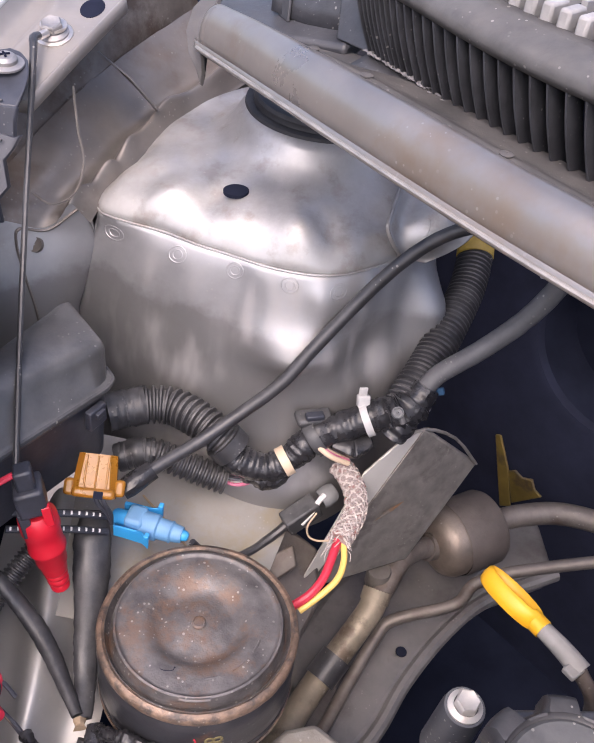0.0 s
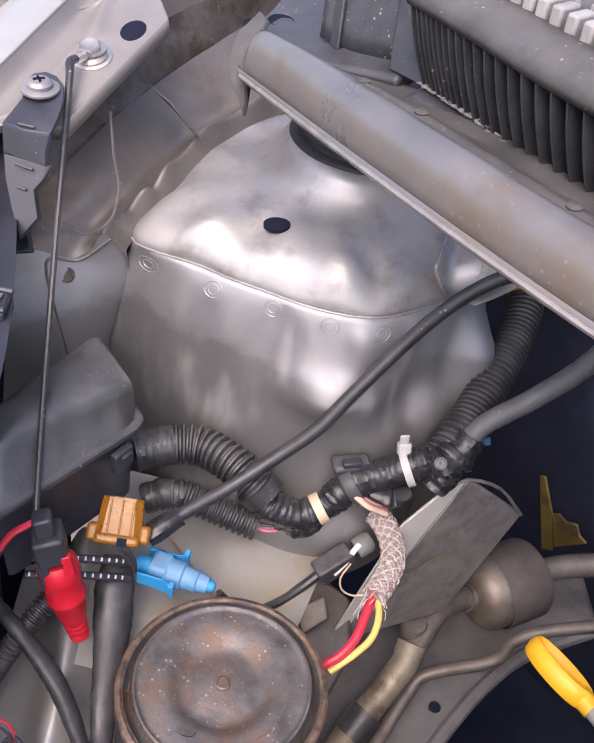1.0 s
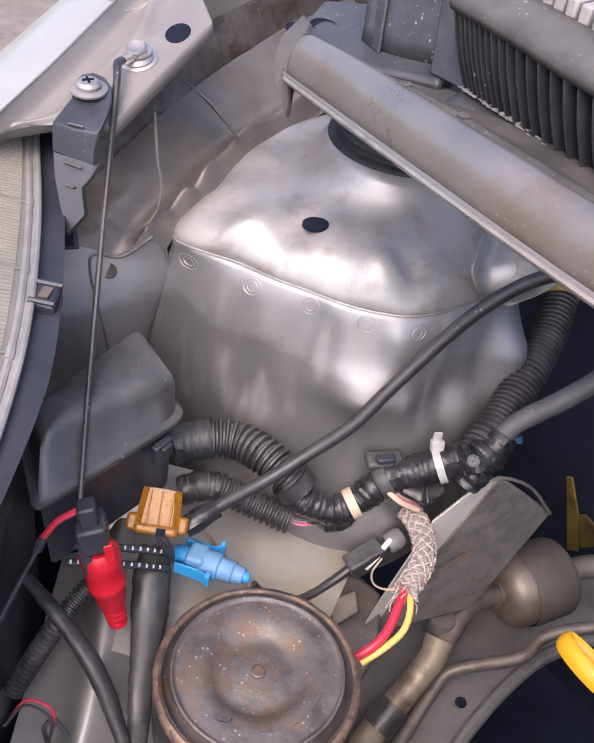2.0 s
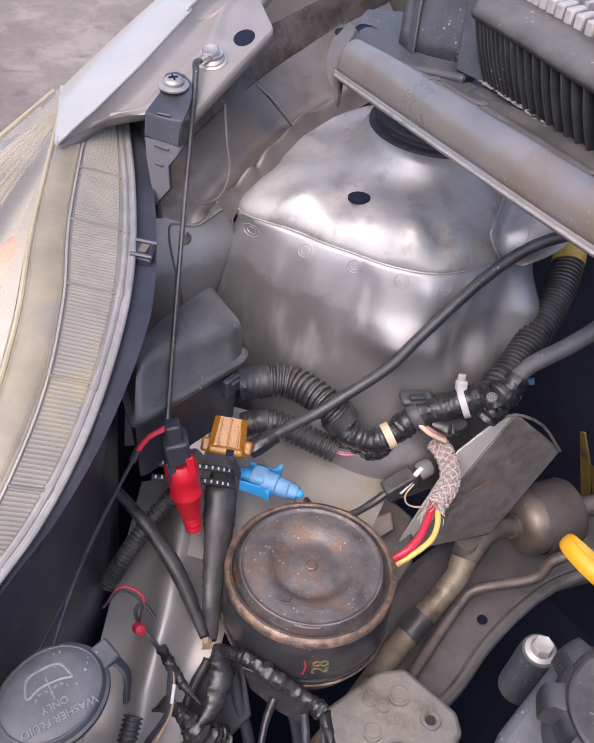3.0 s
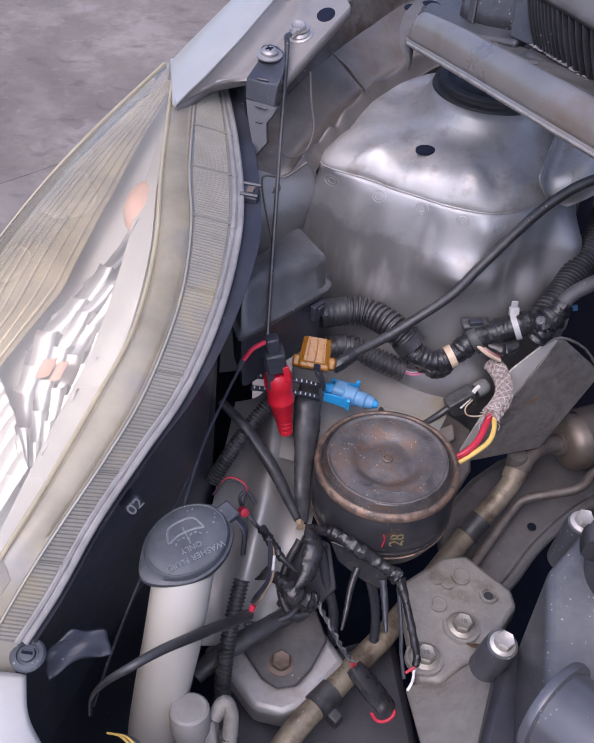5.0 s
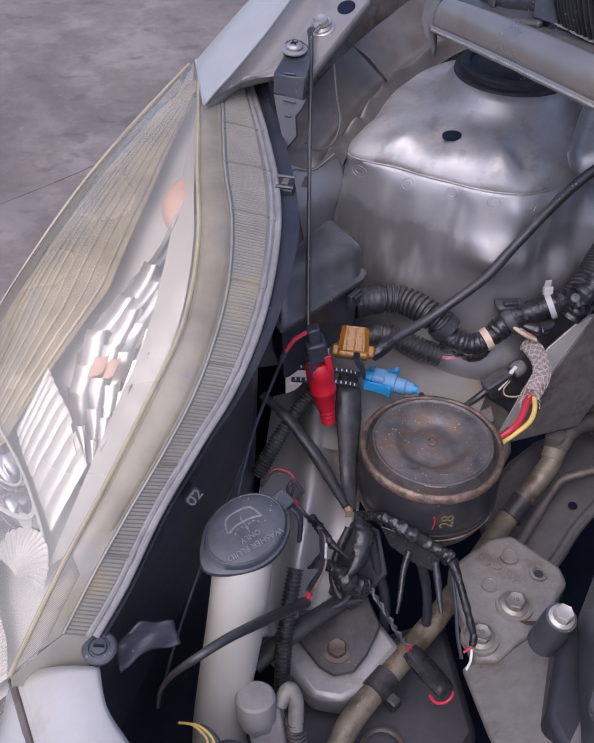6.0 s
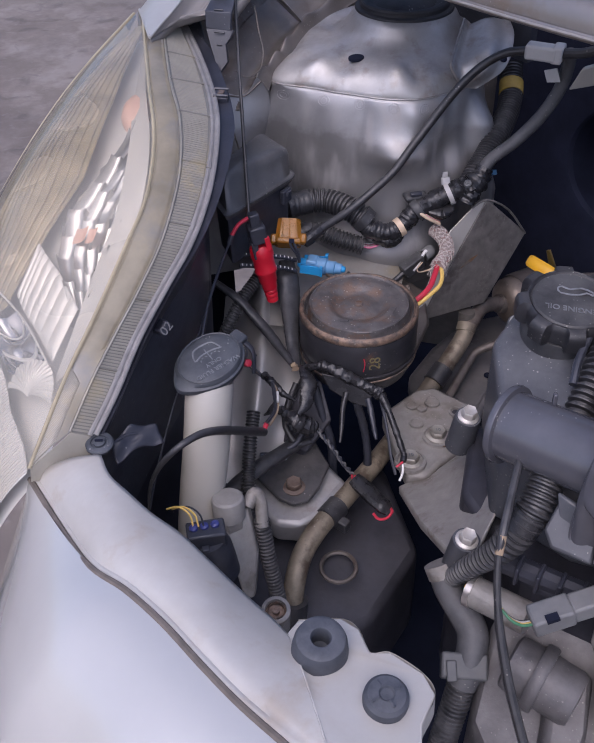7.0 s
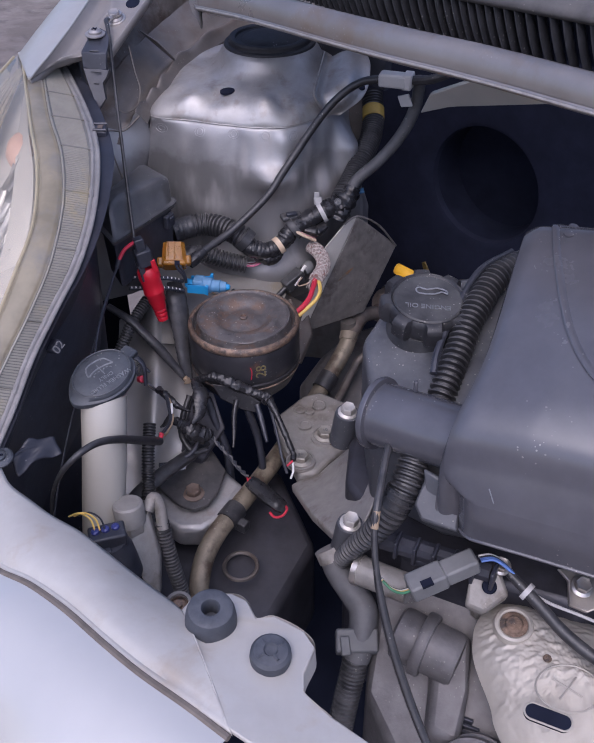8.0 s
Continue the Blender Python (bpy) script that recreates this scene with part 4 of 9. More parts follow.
def front_fender():
    t = thing("front_fender", (-0.15, 0.55, 0.95), "pale silver front fender with a bolted inner ledge", "fender")
    outer = [(-0.228 + 0.63 * d - 0.6 * d * d, 0.5215 + d, 0.9585 + 0.55 * d - 1.15 * d * d) for d in (0.0245 * k for k in range(8))] + [(-0.02, 0.95, 1.055)]
    crease = [(-0.2042, 0.4354, 0.9617), (-0.1962, 0.4517, 0.9676), (-0.1878, 0.4673, 0.9729), (-0.1775, 0.4898, 0.9801), (-0.167, 0.5145, 0.9877), (-0.1567, 0.5433, 0.9958), (-0.1461, 0.5748, 1.0039), (-0.1345, 0.6085, 1.0120), (-0.01, 0.93, 1.055)]
    inner = [(-0.204, 0.440, 0.958), (-0.185, 0.474, 0.965), (-0.157, 0.485, 0.969), (-0.128, 0.482, 0.968), (-0.106, 0.521, 0.986), (-0.084, 0.565, 1.002), (-0.098, 0.604, 1.006), (-0.090, 0.640, 1.011), (0.035, 0.92, 1.045)]

    def skin(u, v):
        o, k = along(outer, u), along(crease, u)
        if v <= 0.4:
            s = 1 - v / 0.4
            return o + Vector((-0.030, 0.030, 0.0)) * s + Vector((0, 0, -0.40 * s ** 1.6))
        s = (v - 0.4) / 0.6
        p = o.lerp(k, s)
        p.z += 0.004 * math.sin(math.pi * s)
        return p

    def top(u, s):
        # inner ledge: a fold down from the crease, a shallow step, then the flat shelf
        k, i = along(crease, u), along_straight(inner, u)
        p = k.lerp(i, s)
        fit = min(1.0, (k - i).length / 0.04)
        fold = min(1.0, s / 0.16)
        p.z -= fit * (0.0115 * math.sin(fold * math.pi / 2) * (1 - s) ** 0.7 - 0.0035 * math.exp(-((s - 0.42) / 0.09) ** 2))
        return p

    part("panel", Geo().grid(skin, 140, 36), FENDER, t, smooth=30)
    part("inner_ledge", Geo().grid(top, 140, 48), LEDGE, t, "greyer bolted ledge", smooth=40)
    part("crease_edge", Geo().tube([along(crease, k / 60) + Vector((0, 0, -0.0006)) for k in range(61)], 0.0011, 8), FENDER, t)
    part("inner_lip", Geo().grid(lambda u, v: along_straight(inner, u) + Vector((0.001, 0.002, -0.009)) * v, 140, 2), LEDGE, t, solid=0.0015)
    part("front_edge", Geo().tube([along(outer, 0) + Vector((0.001, 0, 0.0005)), along(crease, 0)], 0.0016, 8), FENDER, t)
    p, n = on_surface(top, -0.122, 0.534)
    part("washer", Geo().lathe([(0.0112, 0.0), (0.0112, 0.0012), (0.0105, 0.0016), (0.004, 0.0016)], p, n, 30, True), ZINC, t)
    hex_bolt(t, "bolt", p + n * 0.0014, n, 0.0115, 0.0085, 0.018, BOLT_PALE, 0.3)
    p, n = on_surface(top, -0.1035, 0.5585)
    # flush near-black disc, painted as the shade inside the slot
    part("slot_hole", Geo().lathe([(0.0088, -0.001), (0.0086, 0.0002), (0.0002, 0.0003)], p, n, 28, False, True, scale=(1.15, 0.9)), DARK, t, "dark oval slot")


BOLT_PALE = material("dull_bolt", (0.34, 0.325, 0.32), 0.42, 0.6, 0.2, 120, 0.3, dust=0.45, dust_color=(0.27, 0.25, 0.235))


def lamp_bracket():
    t = thing("lamp_bracket", (-0.14, 0.49, 0.95), "black folded headlight bracket with a cross-head screw", "bracket")
    part("tab", Geo().slab([(-0.148, 0.482, 0.9826), (-0.150, 0.494, 0.9855), (-0.148, 0.505, 0.9865), (-0.142, 0.509, 0.9865), (-0.135, 0.505, 0.9865), (-0.129, 0.495, 0.9865), (-0.126, 0.482, 0.9839), (-0.126, 0.470, 0.9802), (-0.128, 0.459, 0.9750), (-0.141, 0.460, 0.9750), (-0.154, 0.464, 0.9760)], (0, 0.001, -0.003)), PANEL_BLACK, t, bevel=0.001)
    part("bend", Geo().slab([(-0.154, 0.464, 0.976), (-0.141, 0.460, 0.975), (-0.128, 0.459, 0.975), (-0.129, 0.454, 0.968), (-0.129, 0.452, 0.960), (-0.142, 0.458, 0.960), (-0.154, 0.460, 0.961)], (0.001, 0.003, -0.002)), PANEL_BLACK, t, bevel=0.001)
    part("arm", Geo().slab([(-0.154, 0.461, 0.961), (-0.142, 0.457, 0.961), (-0.129, 0.451, 0.961), (-0.126, 0.455, 0.961), (-0.130, 0.448, 0.955), (-0.134, 0.445, 0.950), (-0.133, 0.444, 0.934), (-0.142, 0.436, 0.924), (-0.146, 0.442, 0.940), (-0.150, 0.450, 0.952)], (0.001, 0.003, -0.001)), PANEL_BLACK, t, bevel=0.001)
    part("back_panel", Geo().slab([(-0.185, 0.521, 0.940), (-0.168, 0.530, 0.946), (-0.158, 0.487, 0.932), (-0.148, 0.467, 0.918), (-0.142, 0.454, 0.905), (-0.164, 0.447, 0.905), (-0.176, 0.489, 0.925)], (0.001, 0.003, -0.003)), PANEL_BLACK, t, bevel=0.001)
    c = Vector((-0.140, 0.4890, 0.9850))
    s = part("screw", Geo().lathe([(0.0104, 0), (0.0104, 0.0012), (0.0092, 0.0018), (0.0070, 0.0020), (0.0068, 0.0040), (0.0050, 0.0056), (0.0003, 0.0060)], c, (0.02, -0.1, 1), 28, True), BOLT_PALE, t)
    for a in (0.5, 0.5 + math.pi / 2):
        part("cross_slot", Geo().box(c + Vector((0, -0.0006, 0.0061)), (0.0062, 0.0011, 0.0012), Matrix.Rotation(a, 3, "Z")), DARK, s)
    for a, b in ([(-0.1450, 0.4520, 0.9600), (-0.1350, 0.4480, 0.9600)], [(-0.1430, 0.4460, 0.9500), (-0.1380, 0.4440, 0.9500)], [(-0.1450, 0.4630, 0.9770), (-0.1360, 0.4610, 0.9770)]):
        part("moulded_mark", Geo().tube([a, b], 0.0008, 5, 2), BLACK_DUSTY, t)

# ---- headlight ----
BEAD = [(-0.190, 0.530, 0.947), (-0.162, 0.439, 0.938), (-0.143, 0.359, 0.932), (-0.137, 0.302, 0.922), (-0.140, 0.246, 0.904), (-0.152, 0.203, 0.882), (-0.169, 0.168, 0.864), (-0.188, 0.128, 0.843), (-0.202, 0.090, 0.822), (-0.217, 0.067, 0.800)]
MIDLINE = [(-0.205, 0.520, 0.955), (-0.180, 0.378, 0.946), (-0.164, 0.310, 0.937), (-0.159, 0.251, 0.918), (-0.168, 0.196, 0.891), (-0.183, 0.156, 0.870), (-0.198, 0.123, 0.853), (-0.213, 0.089, 0.835), (-0.229, 0.062, 0.808)]
RIMLINE = [(-0.223, 0.515, 0.957), (-0.197, 0.364, 0.948), (-0.183, 0.287, 0.934), (-0.183, 0.229, 0.911), (-0.196, 0.186, 0.889), (-0.215, 0.131, 0.861), (-0.232, 0.088, 0.838), (-0.250, 0.057, 0.805), (-0.258, 0.042, 0.790)]
OUTLINE = [(-0.232, 0.520, 0.956), (-0.268, 0.434, 0.935), (-0.301, 0.379, 0.905), (-0.334, 0.324, 0.865), (-0.361, 0.292, 0.825), (-0.380, 0.260, 0.785), (-0.396, 0.205, 0.735), (-0.400, 0.140, 0.665), (-0.384, 0.082, 0.590), (-0.350, 0.006, 0.492)]


def by_length(pts, n=120):
    path = spline(pts, 24)
    acc = [0.0]
    for a, b in zip(path, path[1:]):
        acc.append(acc[-1] + (b - a).length)
    out, k = [], 0
    for i in range(n + 1):
        d = acc[-1] * i / n
        while k < len(path) - 2 and acc[k + 1] < d:
            k += 1
        out.append(path[k].lerp(path[k + 1], (d - acc[k]) / max(1e-9, acc[k + 1] - acc[k])))
    return out


B_, M_, R_, O_ = (by_length(p, 200) for p in (BEAD, MIDLINE, RIMLINE, OUTLINE))


def at_len(path, u):
    f = max(0.0, min(1.0, u)) * 200
    k = min(int(f), 199)
    return path[k].lerp(path[k + 1], f - k)


def lens_point(u, v, sink=0.0):
    """The lens: v 0 on the rim, 0.7 on the outer outline, then tucked under to 1."""
    a, b = at_len(R_, u), at_len(O_, u)
    out = (b - a)
    wide = max(out.length, 0.01)
    flat = Vector((out.x, out.y, 0)).normalized() if out.length > 1e-6 else Vector((-1, 0, 0))
    up = Vector((0, 0, 1))
    if v <= 0.7:
        s = v / 0.7
        p = a.lerp(b, s) + (up * 0.10 + flat * 0.05) * wide * math.sin(math.pi * s) ** 0.9 * 1.4
    else:
        s = (v - 0.7) / 0.3
        p = b + up * (-0.09 * s) * min(1, wide / 0.05) - flat * (0.035 * s * s)
    return p - up * sink * min(1.0, wide / 0.06)


def headlight():
    t = thing("headlight", (-0.22, 0.25, 0.63), "large hazed clear headlight with yellowed ribbed edge", "headlight")
    part("lens", Geo().grid(lens_point, 80, 30), LENS, t, "hazed clear plastic lens", smooth=80).visible_shadow = False
    # ribbed flange from the rim to the midline and on to the bead
    n = 400
    g = Geo()

    def flange(u, v):
        if v < 0.5:
            p = at_len(R_, u).lerp(at_len(M_, u), v / 0.5)
            p.z += 0.002 * math.sin(math.pi * v / 0.5)
        else:
            p = at_len(M_, u).lerp(at_len(B_, u), (v - 0.5) / 0.5)
        return p

    rows = [[flange(i / 120, v) for v in (0.0, 0.12, 0.30, 0.48, 0.50, 0.54, 0.72, 0.90, 1.0)] for i in range(121)]
    g.rings(rows, False)
    part("inner_band", Geo().grid(lambda u, v: flange(u, 0.02 + 0.45 * v) + Vector((0, 0, 0.0009 - 0.0003 * v)), 120, 8), BAND, t, "smooth yellowed inner band", smooth=60)
    part("ribbed_flange", g, RIBS, t, "ribbed grey-yellow clear plastic flange", smooth=60)
    strips = Geo()
    for i in range(n // 2):
        for v0, v1, h in ((0.54, 0.93, 0.0009),):
            u0, u1 = 2 * i / n, (2 * i + 1.0) / n
            lift = Vector((0, 0, h))
            strips.add([flange(u0, v0), flange(u0, v1), flange(u1, v1), flange(u1, v0), flange(u0 + 0.2 / n, v0) + lift, flange(u0 + 0.2 / n, v1) + lift, flange(u1 - 0.2 / n, v1) + lift, flange(u1 - 0.2 / n, v0) + lift], [(4, 5, 6, 7), (0, 1, 5, 4), (2, 3, 7, 6), (1, 2, 6, 5), (3, 0, 4, 7)])
    part("flange_ribs", strips, RIB_PALE, t, "fine ribs painted paler for their lit relief", smooth=10)
    part("mid_ridge", Geo().tube([at_len(M_, k / 60) + Vector((0, 0, 0.0006)) for k in range(61)], 0.0009, 6, 1), RIB_PALE, t)
    part("rim_edge", Geo().tube([at_len(R_, k / 60) + Vector((0, 0, 0.001)) for k in range(61)], 0.0016, 8, 1), RIM_YELLOW, t, "yellowed rim of the lens")
    part("edge_bead", Geo().tube([at_len(B_, k / 60) for k in range(61)], 0.0021, 8, 1), NYLON_GREY, t, "pale sealing bead")
    part("outer_edge", Geo().tube([at_len(O_, k / 60) + Vector((-0.001, 0, 0.0)) for k in range(30)], 0.0016, 8, 1), RIM_YELLOW, t)
    # rear housing
    def house(u, v):
        p = at_len(B_, u)
        return p + Vector((-0.004, 0.0, -0.004)) + Vector((-0.012 * v, -0.004 * v, -0.16 * v))
    part("housing", Geo().grid(house, 50, 4), BLACK, t, "black lamp housing")
    # inside: reflector bowl, bezels and facets
    def bowl(u, v):
        p = lens_point(0.03 + 0.95 * u, (0.03 + 0.90 * v) * 0.7)
        deep = 0.0215 + 0.006 * math.sin(math.pi * v) ** 0.8 * math.sin(math.pi * min(1, 0.05 + u)) ** 0.7
        return p + Vector((0.25, 0.15, -1.0)).normalized() * deep

    part("reflector", Geo().grid(bowl, 60, 36), BEZEL, t, "pale silvered reflector bowl", smooth=60)
    def facets(u, v):
        # stepped flutes of the main reflector
        uu = 0.37 + 0.335 * u
        v0 = float(np.interp(u, (0, 0.25, 0.5, 0.7, 1.0), (0.024, 0.028, 0.050, 0.058, 0.062)))
        v1 = float(np.interp(u, (0, 0.25, 0.5, 0.7, 1.0), (0.060, 0.115, 0.195, 0.190, 0.105)))
        p = lens_point(uu, v0 + (v1 - v0) * v)
        q = v * 4.0
        s = u * 8.0 + 0.37 * int(q)
        # every cell leans its own way
        r = math.sin(12.9898 * int(s) + 78.233 * int(q)) * 43758.5453
        step = ((s - int(s)) - 0.5) * (2.6 * (r - math.floor(r)) - 0.8)
        cup = 0.0020 * (math.sin(math.pi * (q - int(q))) + 0.6 * math.sin(math.pi * (s - int(s))))
        deep = 0.010 + 0.007 * math.sin(math.pi * v) ** 0.8 + cup
        return p + Vector((0.25, 0.15, -1.0)).normalized() * (deep + 0.0045 * step)

    part("main_reflector", Geo().grid(facets, 224, 96), CHROME, t, "bright stepped and fluted reflector", smooth=14)
    part("inner_bezel", Geo().grid(lambda u, v: lens_point(0.14 + 0.70 * u, 0.012 + (0.022 + 0.028 * math.sin(math.pi * (0.14 + 0.70 * u)) + 0.015 * u) * v) + Vector((0.0, 0, -0.006 - 0.008 * v)), 60, 6), BEZEL, t, "white inner bezel", smooth=60)
    def side_v(u, f):
        v0 = 0.155 + 0.15 * max(0.0, u - 0.30) + 0.65 * max(0.0, u - 0.48)
        return v0 + (0.698 - v0) * f

    part("side_backing", Geo().grid(lambda u, v: lens_point(0.02 + 0.62 * u, side_v(0.02 + 0.62 * u, v)) + Vector((0.004, 0.002, -0.0095)), 50, 12), BEZEL_FLUTED, t, "yellowed backing of the outer side", smooth=60)
    for k in range(13):
        us = [0.06 + 0.02 * (k % 3) + 0.55 * i / 20 for i in range(21)]
        part("side_flute", Geo().tube([lens_point(w, side_v(w, 0.04 + 0.075 * k)) + Vector((0.004, 0.002, -0.0085 - 0.0008 * (k % 2))) for w in us], 0.0012, 6, 2), BEZEL_FLUTED, t, "yellowed flute along the outer side")
    # orange reflection in the lamp, modelled as a coloured spindle
    c = Vector(lens_point(0.322, 0.062)) + Vector((0.002, 0.002, -0.022))
    along_lamp = (Vector(lens_point(0.33, 0.09)) - Vector(lens_point(0.27, 0.09))).normalized()
    part("indicator_reflection", Geo().lathe([(0.0003, -0.028), (0.009, -0.021), (0.0130, -0.008), (0.0134, 0.006), (0.0095, 0.018), (0.0003, 0.028)], c, along_lamp, 24), AMBER, t, "soft orange reflection modelled as a spindle", smooth=80)

    def in_lamp(u, v, deep):
        return Vector(lens_point(u, v)) + Vector((0.25, 0.15, -1.0)).normalized() * deep

    # bulb reflection painted as two small salmon patches
    for u0, v0, du, dv in ((0.585, 0.140, 0.012, 0.014), (0.592, 0.112, 0.012, 0.010)):
        part("amber_glint", Geo().grid(lambda a_, b_: in_lamp(u0 + du * (a_ - 0.5) * 2, v0 + dv * (b_ - 0.5) * 2, 0.0090 + 0.0015 * math.sin(math.pi * b_)), 6, 6), AMBER, t, "salmon reflection of the bulb")
    # long soft pleats between the stepped reflector and the parking lamp
    heads, feet = ((0.560, 0.262), (0.590, 0.225), (0.640, 0.160), (0.715, 0.082)), ((0.628, 0.285), (0.665, 0.245), (0.715, 0.185), (0.795, 0.098))

    def pleats(u, v):
        a_ = [float(np.interp(v * 3, range(4), [q_[m_] for q_ in heads])) for m_ in (0, 1)]
        b_ = [float(np.interp(v * 3, range(4), [q_[m_] for q_ in feet])) for m_ in (0, 1)]
        fold = 0.0020 * abs(math.sin(math.pi * (v * 8 + 0.12 * u))) ** 0.8 * (1 - 0.45 * u)
        edge = 0.001 * max(0.0, 1 - 9 * u, 1 - 9 * (1 - u), 1 - 14 * v, 1 - 14 * (1 - v))
        return in_lamp(a_[0] + (b_[0] - a_[0]) * u, a_[1] + (b_[1] - a_[1]) * u, 0.0115 - fold + edge)

    part("lower_flutes", Geo().grid(pleats, 24, 144), BEZEL, t, "long soft pleats of the reflector", smooth=40)
    # parking-lamp chamber at the front corner
    def chamber(s, w):
        x = 2 * w - 1
        r = math.sin(0.5 * math.pi * min(1.0, 0.02 + s / 0.6)) ** 0.7
        u, v = 0.600 + 0.185 * s + 0.018 * x * r, 0.364 - 0.200 * s - 0.064 * x * r
        roll = 0.0022 * math.sin(s * 19) * (1 - x * x)
        return in_lamp(u, v, 0.0068 + 0.018 * (1 - x * x) * r + roll)

    part("chamber", Geo().grid(chamber, 60, 24), LAMP_CHROME, t, "small dark chromed parking-lamp reflector", smooth=80)
    part("chamber_rim", Geo().tube([chamber(i / 20, 1.0) for i in range(21)], 0.0009, 6, 2), BEZEL, t)
    for s, wide, up in ((0.70, 0.045, 0.006), (0.40, 0.020, 0.003)):
        part("cross_band", Geo().grid(lambda a_, b_: chamber(s + wide * (b_ - 0.5) + 0.06 * math.sin(math.pi * a_), 0.06 + 0.90 * a_) + Vector((0, 0, up * math.sin(math.pi * a_))), 16, 4), BEZEL, t, "bright band across the chamber", solid=0.001)
    rim = ((0.795, 0.218), (0.774, 0.196), (0.780, 0.150), (0.798, 0.108), (0.823, 0.074), (0.856, 0.046), (0.886, 0.034))
    hub = in_lamp(0.838, 0.135, 0.0080)

    def fan(a_, b_):
        # shell with ribs that widen from the hub to the scalloped rim
        u, v = (float(np.interp(a_ * 6, range(7), [q_[m_] for q_ in rim])) for m_ in (0, 1))
        k = abs(math.sin(math.pi * a_ * 17)) ** 0.7
        return hub.lerp(in_lamp(u, v, 0.0068), b_) + Vector((0, 0, 0.0042 * math.sin(math.pi * b_ ** 0.8) + 0.0020 * k * b_))

    part("fan", Geo().grid(fan, 204, 10), BEZEL, t, "ribbed shell at the foot of the parking lamp", smooth=35)
    def set_in(u, v, deep):
        p = Vector(lens_point(u, v))
        n_ = (Vector(lens_point(u + 0.004, v)) - Vector(lens_point(u - 0.004, v))).cross(Vector(lens_point(u, v + 0.004)) - Vector(lens_point(u, v - 0.004))).normalized()
        return p - (n_ if n_.z > 0 else -n_) * deep

    g = Geo()
    rows = []
    for i in range(113):
        u = 0.645 + 0.345 * i / 112
        v0 = float(np.interp(u, (0.64, 0.70, 0.78, 0.84, 0.89, 0.93, 1.0), (0.400, 0.315, 0.240, 0.195, 0.140, 0.095, 0.03)))
        zz = 0.0008 if i % 2 else 0.0
        rows.append([set_in(u - 0.05 * f, v0 + (0.66 - v0) * f, 0.0062 + zz) for f in (0.0, 0.05, 0.10, 0.15, 0.3, 0.45, 0.6, 0.8, 1.0)])
    g.rings(rows, False)
    part("lower_bezel", g, CHROME_SATIN, t, "finely ribbed silvery lower bezel", smooth=12)
    # corner foot of the flange
    b1, m1, r1 = at_len(B_, 1.0), at_len(M_, 1.0), at_len(R_, 1.0)
    part("corner_foot", Geo().slab([b1, m1, r1, (-0.262, 0.044, 0.770), (-0.234, 0.052, 0.776), (-0.212, 0.060, 0.784)], (0.001, 0.004, -0.003)), RIB_PALE, t, "yellowed corner foot", bevel=0.001)
    tail = Geo()
    for i in range(34):
        u0, u1 = 0.860 + 0.0041 * i, 0.8628 + 0.0041 * i
        far = 0.06 + 0.26 * min(1.0, i / 12)
        lift = Vector((0, 0, 0.0016))
        tail.add([flange(u0, 0.01), flange(u0, far), flange(u1, far), flange(u1, 0.01), flange(u0 + 0.0006, 0.01) + lift, flange(u0 + 0.0006, far) + lift, flange(u1 - 0.0006, far) + lift, flange(u1 - 0.0006, 0.01) + lift], [(4, 5, 6, 7), (0, 1, 5, 4), (2, 3, 7, 6), (1, 2, 6, 5), (3, 0, 4, 7)])
    part("tail_ribs", tail, RIB_PALE, t, "corner foot ribs painted paler for their lit relief", smooth=10)
    fine = Geo()
    for i in range(330):
        u0, u1 = 0.04 + 0.0025 * i, 0.0415 + 0.0025 * i
        lift = Vector((0, 0, 0.0014))
        fine.add([flange(u0, 0.05) + lift * 0.5, flange(u0, 0.45) + lift * 0.5, flange(u1, 0.45) + lift * 0.5, flange(u1, 0.05) + lift * 0.5, flange((u0 + u1) / 2, 0.05) + lift, flange((u0 + u1) / 2, 0.45) + lift], [(0, 1, 5, 4), (2, 3, 4, 5), (1, 2, 5), (3, 0, 4)])
    part("band_ribs", fine, BAND, t, "very fine ribs of the inner band", smooth=10)
    part("bead_strip", Geo().grid(lambda u, v: at_len(B_, u) + Vector((0.0050 * v, 0.0004 * v, 0.0004)), 80, 1), NYLON_GREY, t)
    part("outer_bead", Geo().tube([at_len(B_, k / 60) + Vector((0.0050, 0.0004, -0.0004)) for k in range(61)], 0.0017, 8, 1), NYLON_GREY, t)
    for u in (0.18, 0.29, 0.40, 0.52, 0.64, 0.78, 0.9):
        p = at_len(B_, u)
        d = (at_len(B_, u + 0.01) - at_len(B_, u - 0.01)).normalized()
        part("bead_clip", Geo().tube([p - d * 0.0035, p + d * 0.0035], 0.0026, 8, 2), NYLON_GREY, t)
        q = at_len(M_, u)
        e = (p - q).normalized()
        part("flange_step", Geo().tube([q + Vector((0, 0, 0.0008)), p + Vector((0, 0, 0.0008))], 0.0010, 6, 3), RIBS, t)


